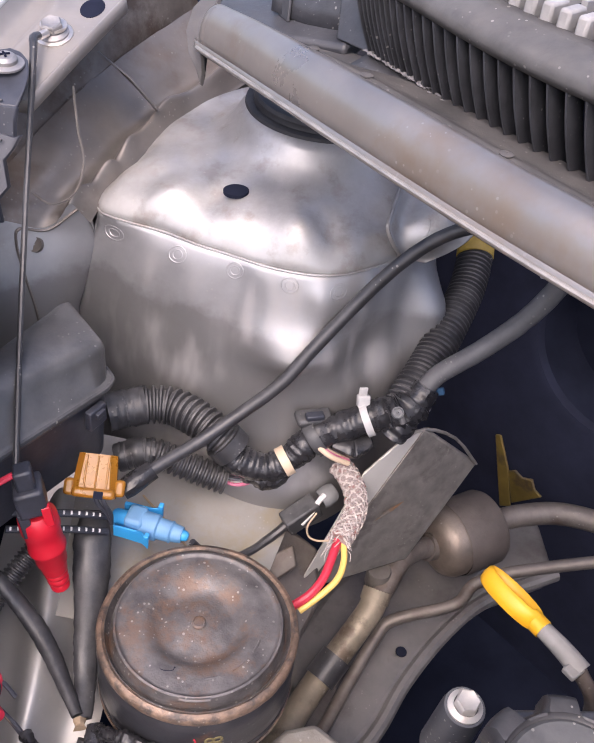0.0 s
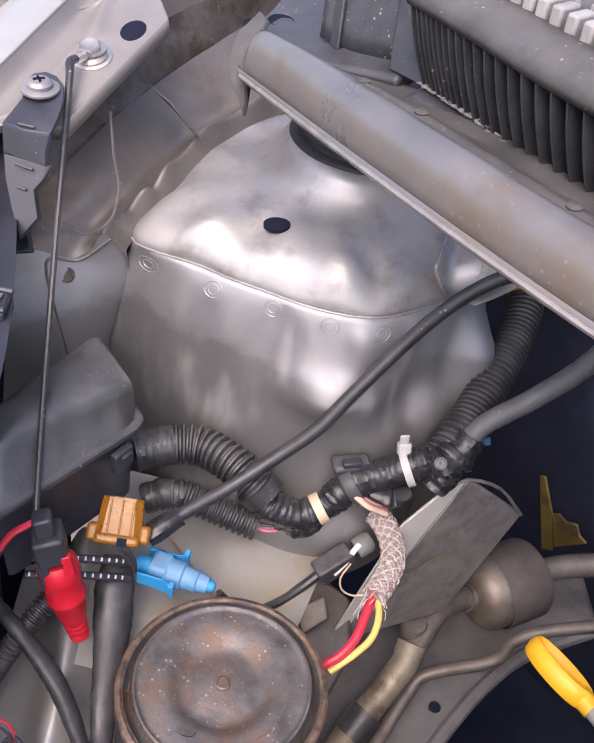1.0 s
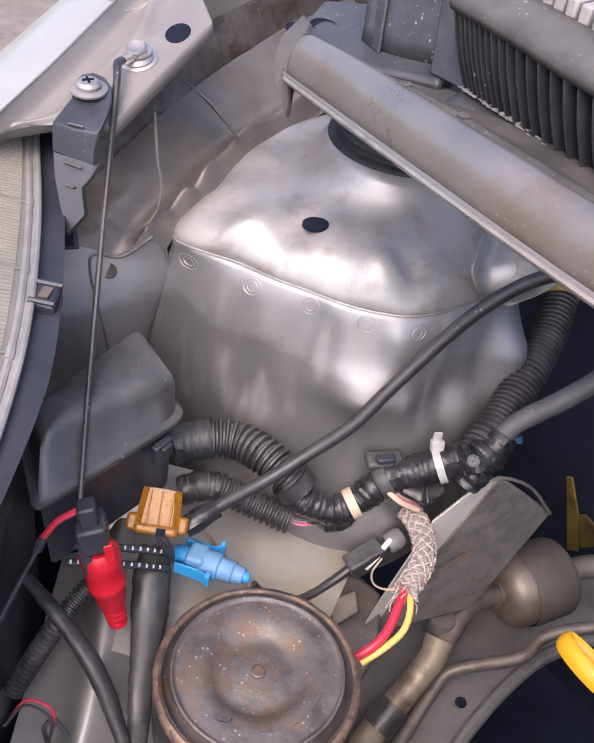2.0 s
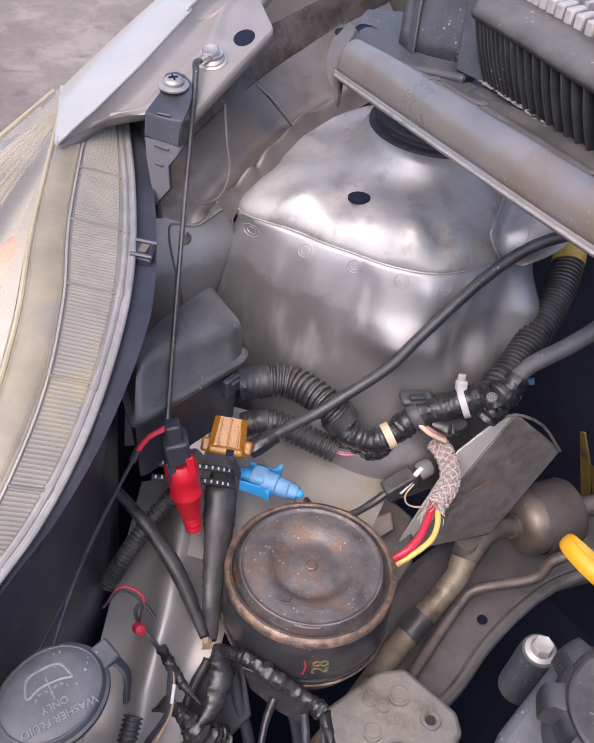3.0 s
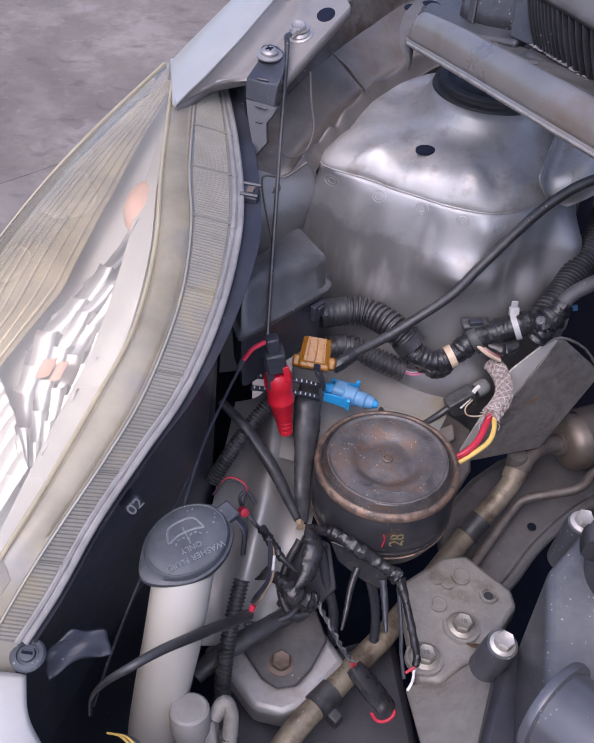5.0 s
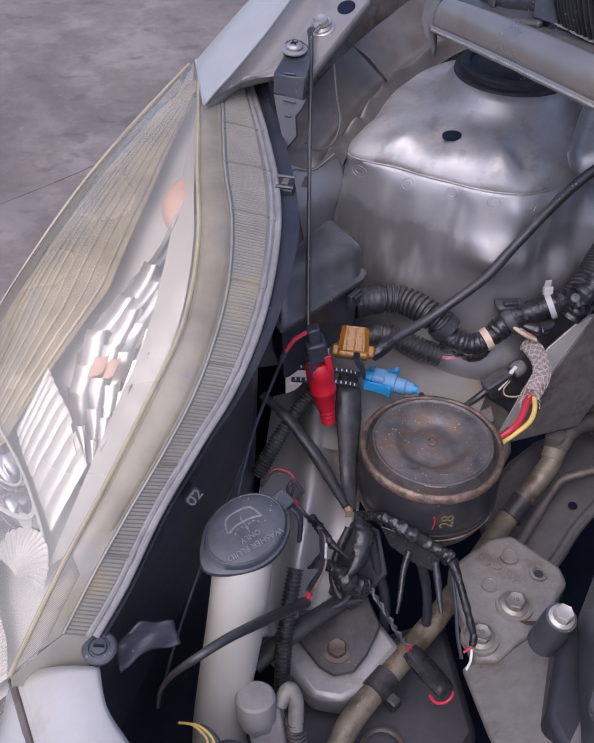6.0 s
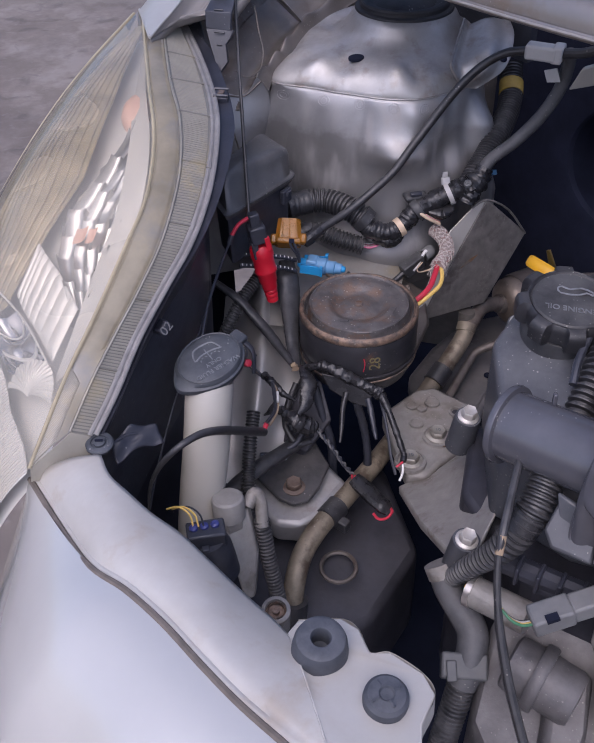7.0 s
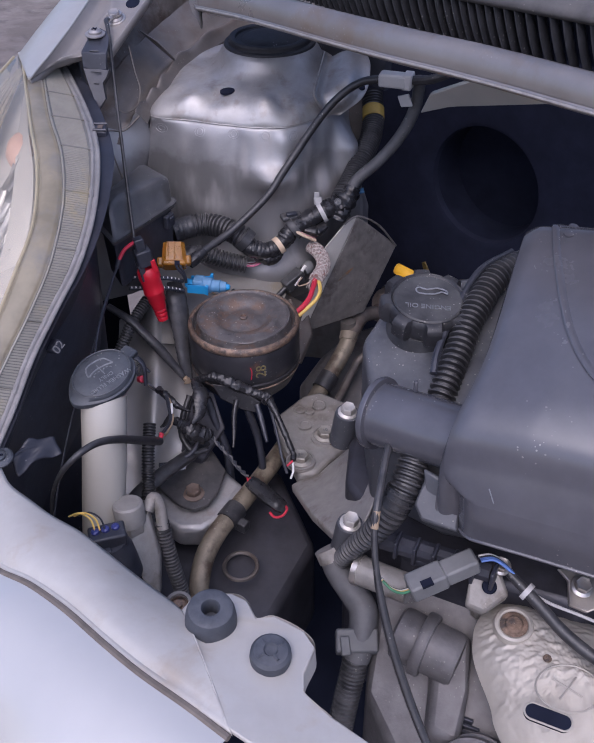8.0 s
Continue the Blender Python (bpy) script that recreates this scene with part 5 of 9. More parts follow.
# lighter copy of the flange plastic; paints the ribs as lit
RIB_PALE = material("brightened_rib_plastic", (0.32, 0.30, 0.25), 0.3, 0.0, 0.15, 30, 0.0, dust=0.3, dust_color=(0.28, 0.26, 0.22), second=(0.42, 0.34, 0.18), second_scale=7, second_amount=0.4)
NYLON_GREY = material("greyed_sealant", (0.25, 0.24, 0.23), 0.5, 0, 0.25, 60, 0.4, dust=0.35, dust_color=(0.16, 0.15, 0.14))
BAND = material("yellowed_clear_band", (0.27, 0.235, 0.165), 0.25, 0, 0.25, 25, 0.05, second=(0.21, 0.20, 0.185), second_scale=8, second_amount=0.5)
BEZEL_FLUTED = material("yellowed_bezel", (0.40, 0.34, 0.205), 0.26, 0.2, 0.35, 25, 0.0)
# colour of the painted bulb reflections
AMBER = material("amber_reflection", (0.78, 0.50, 0.39), 0.4, 0, 0.15, 12, 0.0)
CHROME_SATIN = material("satin_reflector", (0.76, 0.75, 0.735), 0.22, 0.5, 0.05, 20, 0.0)
LAMP_CHROME = material("parking_lamp_chrome", (0.42, 0.43, 0.47), 0.10, 1.0, 0.03, 20, 0.0)


PANEL_BLACK = material("dull_black_panel", (0.040, 0.043, 0.056), 0.40, 0, 0.4, 30, 0.4, dust=0.4, dust_color=(0.12, 0.12, 0.13), dust_scale=20, speck=0.2)
LINER = material("black_lamp_liner", (0.027, 0.029, 0.041), 0.42, 0, 0.4, 30, 0.4, dust=0.15, dust_color=(0.10, 0.10, 0.11), dust_scale=20, spec=0.45, speck=0.15)
GREY_MARK = material("greyed_mark", (0.15, 0.15, 0.155), 0.6, 0, 0.1, 50, 0.0)


def lamp_surround():
    """Black panel between the lamp and the bay, with its clip and mark."""
    t = thing("lamp_surround", (-0.15, 0.3, 0.6), "black plastic panel beside the headlight with a moulded mark", "lamp panel")

    def side(u, v):
        p = at_len(B_, u) + Vector((0.0012, 0, 0.0005))
        wide = 0.007 + 0.011 * (1 - max(0.0, min(1.0, (u - 0.42) / 0.3))) * max(0.0, min(1.0, u / 0.12))
        if v < 0.25:
            # flat strip beside the sealing bead, with a raised inner edge
            s = v / 0.25
            return p + Vector((wide * s, -0.001 * s, -0.004 - 0.002 * math.sin(math.pi * s)))
        # below the strip: an added near-black wall for the shaded open bay
        s = (v - 0.25) / 0.75
        q = p + Vector((wide - 0.026 * min(1.0, s * 8) - 0.025 * s, -0.001, -0.004 - 0.52 * s))
        q.x += 0.003 * math.sin(u * 30) * s
        return q

    part("side_panel", Geo().grid(side, 60, 24), LINER, t, smooth=50)
    c = part("clip", Geo().slab([(-0.1405, 0.383, 0.9340), (-0.1285, 0.381, 0.9335), (-0.1275, 0.362, 0.9325), (-0.1395, 0.364, 0.9330)], (0, 0, -0.012)), LINER, t, bevel=0.0015)
    part("clip_window", Geo().box((-0.1340, 0.3715, 0.9338), (0.0050, 0.0085, 0.0012), Matrix.Rotation(-0.1, 3, "Z")), BOLT_RUSTY, c)
    for y in (0.3795, 0.3645):
        part("clip_bar", Geo().tube([(-0.1405, y, 0.9342), (-0.1275, y - 0.001, 0.9337)], 0.0014, 6), PANEL_BLACK, c)
    mx = Vector((0.55, 0.70, 0.45)).normalized()
    mn = Vector((0.62, -0.70, 0.34))
    mn = (mn - mx * mn.dot(mx)).normalized()
    my = mn.cross(mx)
    mc = Vector((-0.166, 0.1475, 0.8370))
    part("mark_plate", Geo().slab([mc - mx * 0.006 - my * 0.004, mc + mx * 0.006 - my * 0.004, mc + mx * 0.006 + my * 0.004, mc - mx * 0.006 + my * 0.004], mn * -0.034), LINER, t, bevel=0.002)
    lettering("moulded_mark", "02", 0.0110, mc + mn * 0.0002, mx, mn, GREY_MARK, t, 0.0003)


def front_bumper():
    t = thing("front_bumper", (-0.12, -0.1, 0.6), "pale silver-white front bumper with a dirty top flange", "bumper")
    inner = [(-0.206, 0.050, 0.797), (-0.194, 0.024, 0.804), (-0.178, 0.006, 0.806), (-0.159, -0.013, 0.806), (-0.137, -0.031, 0.806), (-0.116, -0.053, 0.806), (-0.093, -0.075, 0.802), (-0.075, -0.093, 0.802), (-0.066, -0.106, 0.806)]
    seam = [(-0.262, 0.052, 0.772), (-0.217, -0.017, 0.790), (-0.189, -0.058, 0.808), (-0.162, -0.082, 0.818), (-0.135, -0.109, 0.823), (-0.109, -0.139, 0.827), (-0.086, -0.163, 0.828), (-0.059, -0.187, 0.828), (-0.037, -0.208, 0.828)]

    def top(u, v):
        a, b = along(inner, u), along(seam, u)
        p = a.lerp(b, v)
        p.z += 0.006 * math.sin(math.pi * v) * (1 + 0.25 * u ** 4) - 0.003 * math.exp(-((v - 0.93) / 0.05) ** 2) * (1 - u ** 8)
        if v < 0.05:
            p.z -= 0.001
        return p

    part("top_flange", Geo().grid(top, 60, 16), FLANGE, t, "dirty pale top flange", smooth=50, solid=0.003)
    part("seam_gap", Geo().tube([along(seam, k / 40) + Vector((-0.0018, -0.0016, -0.0016)) for k in range(41)], 0.0023, 7, 1), GROOVE, t, "dirty grey-brown shut line")
    ext = [(-0.060, -0.094, 0.8015), (-0.034, -0.093, 0.801), (-0.024, -0.104, 0.806), (-0.019, -0.126, 0.817), (-0.008, -0.128, 0.820), (0.009, -0.141, 0.820), (0.0145, -0.153, 0.819), (0.006, -0.170, 0.819), (0.005, -0.180, 0.817), (0.019, -0.196, 0.815), (0.06, -0.235, 0.815), (0.03, -0.262, 0.824)] + [tuple(Vector(top(0.985, v)) + Vector((0, 0, 0.0004))) for v in (0.985, 0.9, 0.75, 0.6, 0.45, 0.3, 0.15, 0.02)]
    g = Geo()
    g.slab(ext, (0, 0, -0.004))
    part("latch_panel", g, FLANGE, t, "pale panel carrying the rubber stops", bevel=0.0012, smooth=50)
    part("panel_skirt", Geo().grid(lambda u, v: along(ext[:10], u) + Vector((0.001, 0.002, -0.02)) * v, 50, 2), FLANGE, t)

    def skin(u, v):
        a = along(seam, u) + Vector((-0.0035, -0.003, -0.001))
        out = Vector((-0.66, -0.62, 0)) * 1.0
        s = v
        p = a + out * (0.16 * math.sin(s * 1.35)) + Vector((0, 0, 0.004 * math.sin(math.pi * min(1, s * 3)) - 0.26 * s ** 2.1))
        k = min(1.0, u / 0.38)
        k = k * k * (3 - 2 * k)
        w = along([(-0.2655, 0.050, 0.769), (-0.279, 0.046, 0.730), (-0.298, 0.041, 0.680), (-0.3195, 0.036, 0.622), (-0.345, 0.0, 0.50)], s)
        return w.lerp(p, k)

    part("outer_skin", Geo().grid(skin, 60, 30), WHITE, t, "glossy pale painted outer skin", smooth=70)

    # under the flange
    part("inner_skirt", Geo().grid(lambda u, v: along(inner, u) + Vector((-0.004, -0.004, -0.003)) + Vector((-0.01, -0.01, -0.18)) * v, 40, 2), BLACK, t)


GROOVE = material("grimy_groove", (0.16, 0.135, 0.115), 0.8, 0, 0.3, 60, 0.3)


def bumper_clip():
    t = thing("trim_clip", (-0.210, 0.062, 0.795), "grey plastic push clip on the bumper corner", "clip")
    part("disc", Geo().lathe([(0.0105, 0.0), (0.0105, 0.0018), (0.0092, 0.0030), (0.0065, 0.0032), (0.0060, 0.0022), (0.0048, 0.0022), (0.0044, 0.0038), (0.0003, 0.0042)], (-0.2095, 0.0625, 0.7945), (0, -0.15, 1), 36, True), CAP_DUSTY, t)
    part("slot", Geo().box((-0.2095, 0.062, 0.7992), (0.006, 0.0013, 0.0012)), DARK, t)
    b = thing("corner_bracket", (-0.195, 0.08, 0.78), "dusty black plastic corner bracket under the headlight", "bracket")

    def flap(u, v):
        p = Vector((-0.204, 0.068, 0.789)).lerp(Vector((-0.172, 0.090, 0.790)), u) + Vector((0.006, -0.010, -0.012)) * (v - 0.3 * math.sin(math.pi * u))
        return p + Vector((0.1, 0.2, 1.0)) * 0.0045 * noise.noise(Vector((u * 3.1, v * 2.3, 4.0)))

    part("flap", Geo().grid(flap, 20, 10), LINER, b, "crumpled dark plastic flap", solid=0.0015, smooth=30)
    part("rib", Geo().tube([(-0.204, 0.068, 0.788), (-0.192, 0.078, 0.790), (-0.177, 0.084, 0.784)], 0.0014, 6), LINER, b)


def rubber_stops():
    t = thing("rubber_stop", (-0.048, -0.124, 0.80), "grey rubber bonnet stop with a hollow top", "rubber stop", "bonnet stops")
    part("body", Geo().lathe([(0.0158, -0.016), (0.0164, -0.004), (0.0162, 0.008), (0.0152, 0.016), (0.0138, 0.0200), (0.0112, 0.0215), (0.0060, 0.0211), (0.0052, 0.0198), (0.0048, 0.008), (0.0003, 0.008)], (-0.0475, -0.1225, 0.808), (0.05, -0.1, 1), 44, True), RUBBER_GREY, t)
    u = thing("rubber_stop", (-0.0125, -0.157, 0.82), "low grey rubber bonnet stop with a dimpled top", "rubber stop", "bonnet stops")
    part("body", Geo().lathe([(0.0120, -0.003), (0.0125, 0.002), (0.0121, 0.006), (0.0102, 0.0082), (0.0044, 0.0092), (0.0034, 0.0078), (0.0003, 0.0076)], (-0.0125, -0.1570, 0.8195), (0.05, -0.1, 1), 44, True), RUBBER_GREY, u)
    for k in range(4):
        a = k * math.pi / 2 + 0.5
        part("ridge", Geo().tube([(-0.0125 + 0.0045 * math.cos(a), -0.1578 + 0.0045 * math.sin(a), 0.8286), (-0.0125 + 0.0085 * math.cos(a), -0.1578 + 0.0085 * math.sin(a), 0.8280)], 0.0011, 6), RUBBER_GREY, u)


# ---- engine mount and brackets ----
LID = Vector((-0.009, 0.290, 0.0))


def engine_mount():
    t = thing("engine_mount", (-0.009, 0.290, 0.68), "round black engine mount with a rusty crimped lid", "engine mount")
    c = (LID.x, LID.y, 0.752)
    lid = Geo().lathe([(0.0535, 0.0005), (0.0522, 0.0030), (0.0510, -0.0006), (0.0500, -0.0024), (0.0490, -0.0012), (0.0484, 0.0040), (0.0474, 0.0072), (0.0462, 0.0076), (0.0450, 0.0062), (0.0436, 0.0060), (0.038, 0.0074), (0.032, 0.0074), (0.0285, 0.0060), (0.0250, 0.0034), (0.0225, 0.0018), (0.0190, 0.0016), (0.0140, 0.0034), (0.0090, 0.0044), (0.0003, 0.0046)], c, seg=96, fn=lambda a, r, h: 1 + 0.0035 * noise.noise(Vector((math.cos(a) * 3, math.sin(a) * 3, r * 90))))
    part("lid", lid, RUST, t, "rust-stained pressed lid", smooth=50)
    part("rim", Geo().lathe([(0.0522, 0.0018), (0.0540, 0.0036), (0.0562, 0.0028), (0.0572, 0.0003), (0.0572, -0.0025), (0.0562, -0.0042), (0.0545, -0.0046)], c, seg=96, fn=lambda a, r, h: 1 + 0.006 * noise.noise(Vector((math.cos(a) * 7, math.sin(a) * 7, 3.0)))), RUST_RIM, t, "rust-brown crimped rim", smooth=60)
    part("body", Geo().lathe([(0.0550, -0.004), (0.0566, -0.008), (0.0572, -0.013), (0.0568, -0.020), (0.0570, -0.030), (0.0570, -0.0375), (0.0562, -0.0388), (0.0562, -0.0400), (0.0572, -0.0412), (0.0560, -0.0475), (0.0535, -0.056), (0.0500, -0.064), (0.035, -0.080)], c, seg=96, cap1=True), MOUNT, t, "black steel body", smooth=40)
    part("lower_band", Geo().lathe([(0.0566, -0.0455), (0.0574, -0.0462), (0.0574, -0.0470), (0.0560, -0.0478)], c, seg=96), RUST_RIM, t)
    part("centre_stud", Geo().lathe([(0.0042, 0.0036), (0.0042, 0.0058), (0.0032, 0.0064), (0.0028, 0.0054), (0.0003, 0.0054)], c, seg=18), RUST, t)
    part("rim_tab", Geo().tube([Vector(c) + Vector((0.0478 * math.cos(a), 0.0478 * math.sin(a), 0.0066)) for a in (radians(-98 + 4 * k) for k in range(6))], 0.0011, 6, 2), RUST, t)
    part("nick", Geo().tube([(-0.029, 0.262, 0.7588), (-0.0265, 0.2585, 0.7590), (-0.021, 0.2582, 0.7590), (-0.0195, 0.2605, 0.7590)], 0.0005, 6), DARK, t)
    lettering("stencil_number", "28", 0.0150, Vector((LID.x, LID.y, 0.7285)) + Vector((0.24, -0.97, 0)) * 0.0571, (0.02, 0.1, 1.0), (0.24, -0.97, 0.0), YELLOW_INK, t, 0.0002, "faded yellow stencilled number")
    part("paint_mark", Geo().tube([Vector((LID.x, LID.y, 0.752 + h)) + Vector((0.05 + x, -1.0, 0)).normalized() * 0.0572 for h, x in ((-0.017, 0.0), (-0.022, 0.02), (-0.027, 0.015), (-0.032, 0.0))], 0.0005, 6), REDWIRE, t)
    for k in range(3):
        a = radians(-75 + 26 * k)
        part("stamped_mark", Geo().tube([Vector((LID.x + 0.036 * math.cos(a + d), LID.y + 0.036 * math.sin(a + d), 0.7591)) for d in (-0.12, -0.04, 0.04, 0.12)], 0.0008, 6), RUST, t)


# lighter copy of ALU; puts the missing light into the web's colour
ALU_PALE = material("brightened_cast_aluminium", (0.38, 0.36, 0.335), 0.5, 0.25, 0.15, 80, 0.6, dust=0.6, dust_color=(0.26, 0.23, 0.20), dust_scale=26, second=(0.22, 0.19, 0.165), second_scale=30, second_amount=0.3, speck=0.3)
YELLOW_INK = material("faded_yellow_ink", (0.20, 0.165, 0.075), 0.7, 0, 0.3, 150, 0.1)


def mount_bracket():
    t = thing("mount_bracket", (0.06, 0.21, 0.62), "cast aluminium engine mount bracket with two flange bolts", "mount bracket")
    g = Geo()
    top = [(0.014, 0.250, 0.652), (0.050, 0.285, 0.652), (0.070, 0.290, 0.652), (0.108, 0.262, 0.650), (0.112, 0.247, 0.649), (0.088, 0.206, 0.646), (0.066, 0.188, 0.644), (0.052, 0.173, 0.642), (0.034, 0.174, 0.642), (0.029, 0.190, 0.644)]
    g.slab(top, (0.001, 0.002, -0.022))
    part("plate", g, ALU, t, bevel=0.004, bevel_seg=3)
    for i, (p, r) in enumerate((((0.066, 0.267, 0.652), 0.008), ((0.048, 0.238, 0.650), 0.007), ((0.055, 0.258, 0.6515), 0.005), ((0.045, 0.262, 0.6515), 0.006))):
        part("round_boss", Geo().lathe([(r, -0.002), (r, 0.0006), (r * 0.8, 0.0008), (r * 0.7, 0.0002), (0.0002, 0.0002)], p, seg=24), ALU, t)
    h = part("through_hole", Geo().lathe([(0.0075, -0.001), (0.0072, 0.0008), (0.0052, 0.0010), (0.0046, -0.0006), (0.0040, -0.0007)], (0.0885, 0.252, 0.6515), seg=24), ALU, t)
    part("hole_shade", Geo().lathe([(0.0041, 0.0), (0.0002, 0.0001)], (0.0885, 0.252, 0.6506), seg=20), STEEL_BLACK, t)
    for p in ((0.067, 0.2215, 0.6480), (0.0385, 0.1905, 0.6455)):
        part("bolt_seat", Geo().lathe([(0.0155, -0.003), (0.0150, 0.0008), (0.0128, 0.0010), (0.0124, 0.0), (0.0003, 0.0)], p, seg=32), ALU, t)
        b = hex_bolt(t, "flange_bolt", Vector(p) + Vector((0, 0, 0.0002)), (0.02, -0.05, 1), 0.0140, 0.0085, 0.0225, BOLT_TAN, 0.4)
        lettering("head_mark", "10", 0.0055, Vector(p) + Vector((0, -0.0006, 0.0084)), (1, 0.1, 0), (0, 0, 1), EMBOSS, b, 0.0002)
    # leaf caught beside a bolt
    l = Geo().tube([(0.070, 0.205, 0.650), (0.077, 0.203, 0.652), (0.083, 0.206, 0.651)], [0.0006, 0.003, 0.0005], 6, squash=0.3)
    tagged(part("dead_leaf", l, material("dry_leaf", (0.10, 0.06, 0.035), 0.8), None), "curled brown dead leaf on the bracket", "leaf")
    # triangular engine-side bracket lower down
    u = thing("engine_bracket", (0.06, 0.12, 0.6), "cast aluminium triangular engine bracket", "engine bracket")
    g = Geo()
    g.slab([(0.026, 0.172, 0.630), (0.060, 0.186, 0.636), (0.100, 0.218, 0.640), (0.112, 0.150, 0.704), (0.092, 0.065, 0.712), (0.075, 0.034, 0.706), (0.055, 0.036, 0.696), (0.040, 0.105, 0.655)], (0.002, 0.010, -0.020))
    part("web", g, ALU_PALE, u, bevel=0.003, smooth=50)
    for p, ax in (((0.0792, 0.1530, 0.7365), (0.1, -0.15, 1)), ((0.0655, 0.0385, 0.7135), (0.1, -0.15, 1))):
        part("bolt_boss", Geo().lathe([(0.0120, -0.04), (0.0116, -0.004), (0.0108, 0.0)], p, ax, 28, True, True), ENGINE_GREY, u)
        hex_bolt(u, "flange_bolt", p, ax, 0.0118, 0.0090, 0.0180, BOLT_WHITE, 0.2)


def frame_rail():
    t = thing("frame_rail", (-0.08, 0.2, 0.5), "dusty silver painted chassis rail beside the engine", "chassis rail")

    def gloss(u, v):
        a = along([(-0.150, 0.400, 0.690), (-0.150, 0.300, 0.672), (-0.150, 0.230, 0.650), (-0.145, 0.19, 0.615)], u)
        b = along([(-0.070, 0.400, 0.722), (-0.062, 0.300, 0.690), (-0.070, 0.240, 0.658), (-0.085, 0.20, 0.608)], u)
        s = v
        p = a.lerp(b, s)
        p.z += 0.030 * math.exp(-((s - 0.52) / 0.16) ** 2) * (1 - 0.4 * u)
        return p

    part("upper_face", Geo().grid(gloss, 40, 40), RAIL, t, smooth=60)
    g = Geo()
    g.slab([(-0.140, 0.195, 0.606), (-0.060, 0.245, 0.616), (-0.020, 0.200, 0.606), (-0.052, 0.158, 0.600), (-0.066, 0.150, 0.5995), (-0.090, 0.152, 0.600), (-0.110, 0.172, 0.602)], (0, 0.003, -0.030))
    part("rail_end", g, SILVER, t, "bright silver rail end", bevel=0.006, bevel_seg=3)
    g = Geo()
    g.slab([(-0.12, 0.20, 0.56), (0.02, 0.26, 0.57), (0.05, 0.16, 0.55), (0.00, 0.09, 0.53), (-0.10, 0.05, 0.52), (-0.16, 0.12, 0.54)], (0, 0, -0.12))
    part("lower_box", g, STEEL_BLACK, t, bevel=0.008, smooth=50)
    part("access_hole", Geo().tube([Vector((-0.030 + 0.017 * math.cos(q), 0.135 + 0.018 * math.sin(q), 0.556)) for q in (2 * math.pi * k / 24 for k in range(25))], 0.0022, 6, 1), STEEL_DIRTY, t, "rolled edge of a round access hole")
    # black foot plate with a rusty bolt
    p = thing("foot_plate", (-0.07, 0.19, 0.61), "black steel foot plate with a rusty bolt", "bracket plate")
    g = Geo()
    g.slab([(-0.112, 0.198, 0.6195), (-0.085, 0.225, 0.628), (-0.052, 0.234, 0.630), (-0.038, 0.208, 0.622), (-0.048, 0.183, 0.6165), (-0.058, 0.169, 0.6140), (-0.073, 0.164, 0.6140), (-0.086, 0.170, 0.6150)], (0, 0.001, -0.005))
    part("plate", g, PLATE_DARK, p, bevel=0.0015)
    hex_bolt(p, "bolt", (-0.0725, 0.1845, 0.6165), (0, -0.1, 1), 0.0140, 0.0085, 0.0225, BOLT_RUSTY, 0.1)
    g = Geo()
    g.slab([(-0.065, 0.262, 0.692), (-0.045, 0.250, 0.694), (-0.035, 0.232, 0.66), (-0.060, 0.215, 0.632), (-0.085, 0.222, 0.64)], (-0.004, 0.004, -0.012))
    part("upright", g, STEEL_BLACK, p, bevel=0.002)
    # painted floor between the tower and the mount
    def floor_(u, v):
        x = -0.10 + (0.115 + 0.045 * v) * u
        y = 0.32 + 0.13 * v - 0.01 * u
        z = 0.708 + 0.030 * v + 0.003 * math.sin(x * 40) - 0.03 * max(0, u - 0.6)
        return (x, y, z)
    part("rail_top", Geo().grid(floor_, 30, 20), BAY_FLOOR, t, smooth=60)
    part("support_bracket", Geo().slab([(0.008, 0.402, 0.716), (0.040, 0.404, 0.712), (0.066, 0.392, 0.700), (0.070, 0.366, 0.676), (0.052, 0.332, 0.660), (0.018, 0.330, 0.694)], (0.002, 0.004, -0.006)), STEEL_DIRTY, t, "dirty steel bracket under the plug", bevel=0.002)
    part("floor_seam", Geo().tube([(-0.055, 0.405, 0.7285), (-0.035, 0.385, 0.7235), (-0.015, 0.362, 0.719), (0.0, 0.345, 0.7155)], 0.0008, 6), CREAM_DIRTY, t, "thin tan seam line")


FUSE_BLACK = material("dusty_fuse_box_plastic", (0.060, 0.060, 0.062), 0.30, 0, 0.3, 60, 0.5, dust=0.6, dust_color=(0.20, 0.19, 0.18), dust_scale=26, speck=0.4, spec=0.9)
RUST_STAIN = material("rust_stain", (0.23, 0.135, 0.075), 0.8, 0, 0.4, 120, 0.5, second=(0.18, 0.16, 0.14), second_scale=90, second_amount=0.5)
PLATE_DARK = material("dark_grey_plate", (0.075, 0.073, 0.075), 0.38, 0.3, 0.3, 60, 0.4, dust=0.5, dust_color=(0.14, 0.125, 0.115), dust_scale=30, speck=0.4)
# near-black steel for the low parts of the bay
STEEL_BLACK = material("dark_bay_steel", (0.050, 0.050, 0.062), 0.4, 0.3, 0.4, 40, 0.4, dust=0.5, dust_color=(0.085, 0.08, 0.085), dust_scale=16)
CREAM_DIRTY = material("tan_sealer", (0.35, 0.26, 0.17), 0.7, 0, 0.2, 90, 0.2)


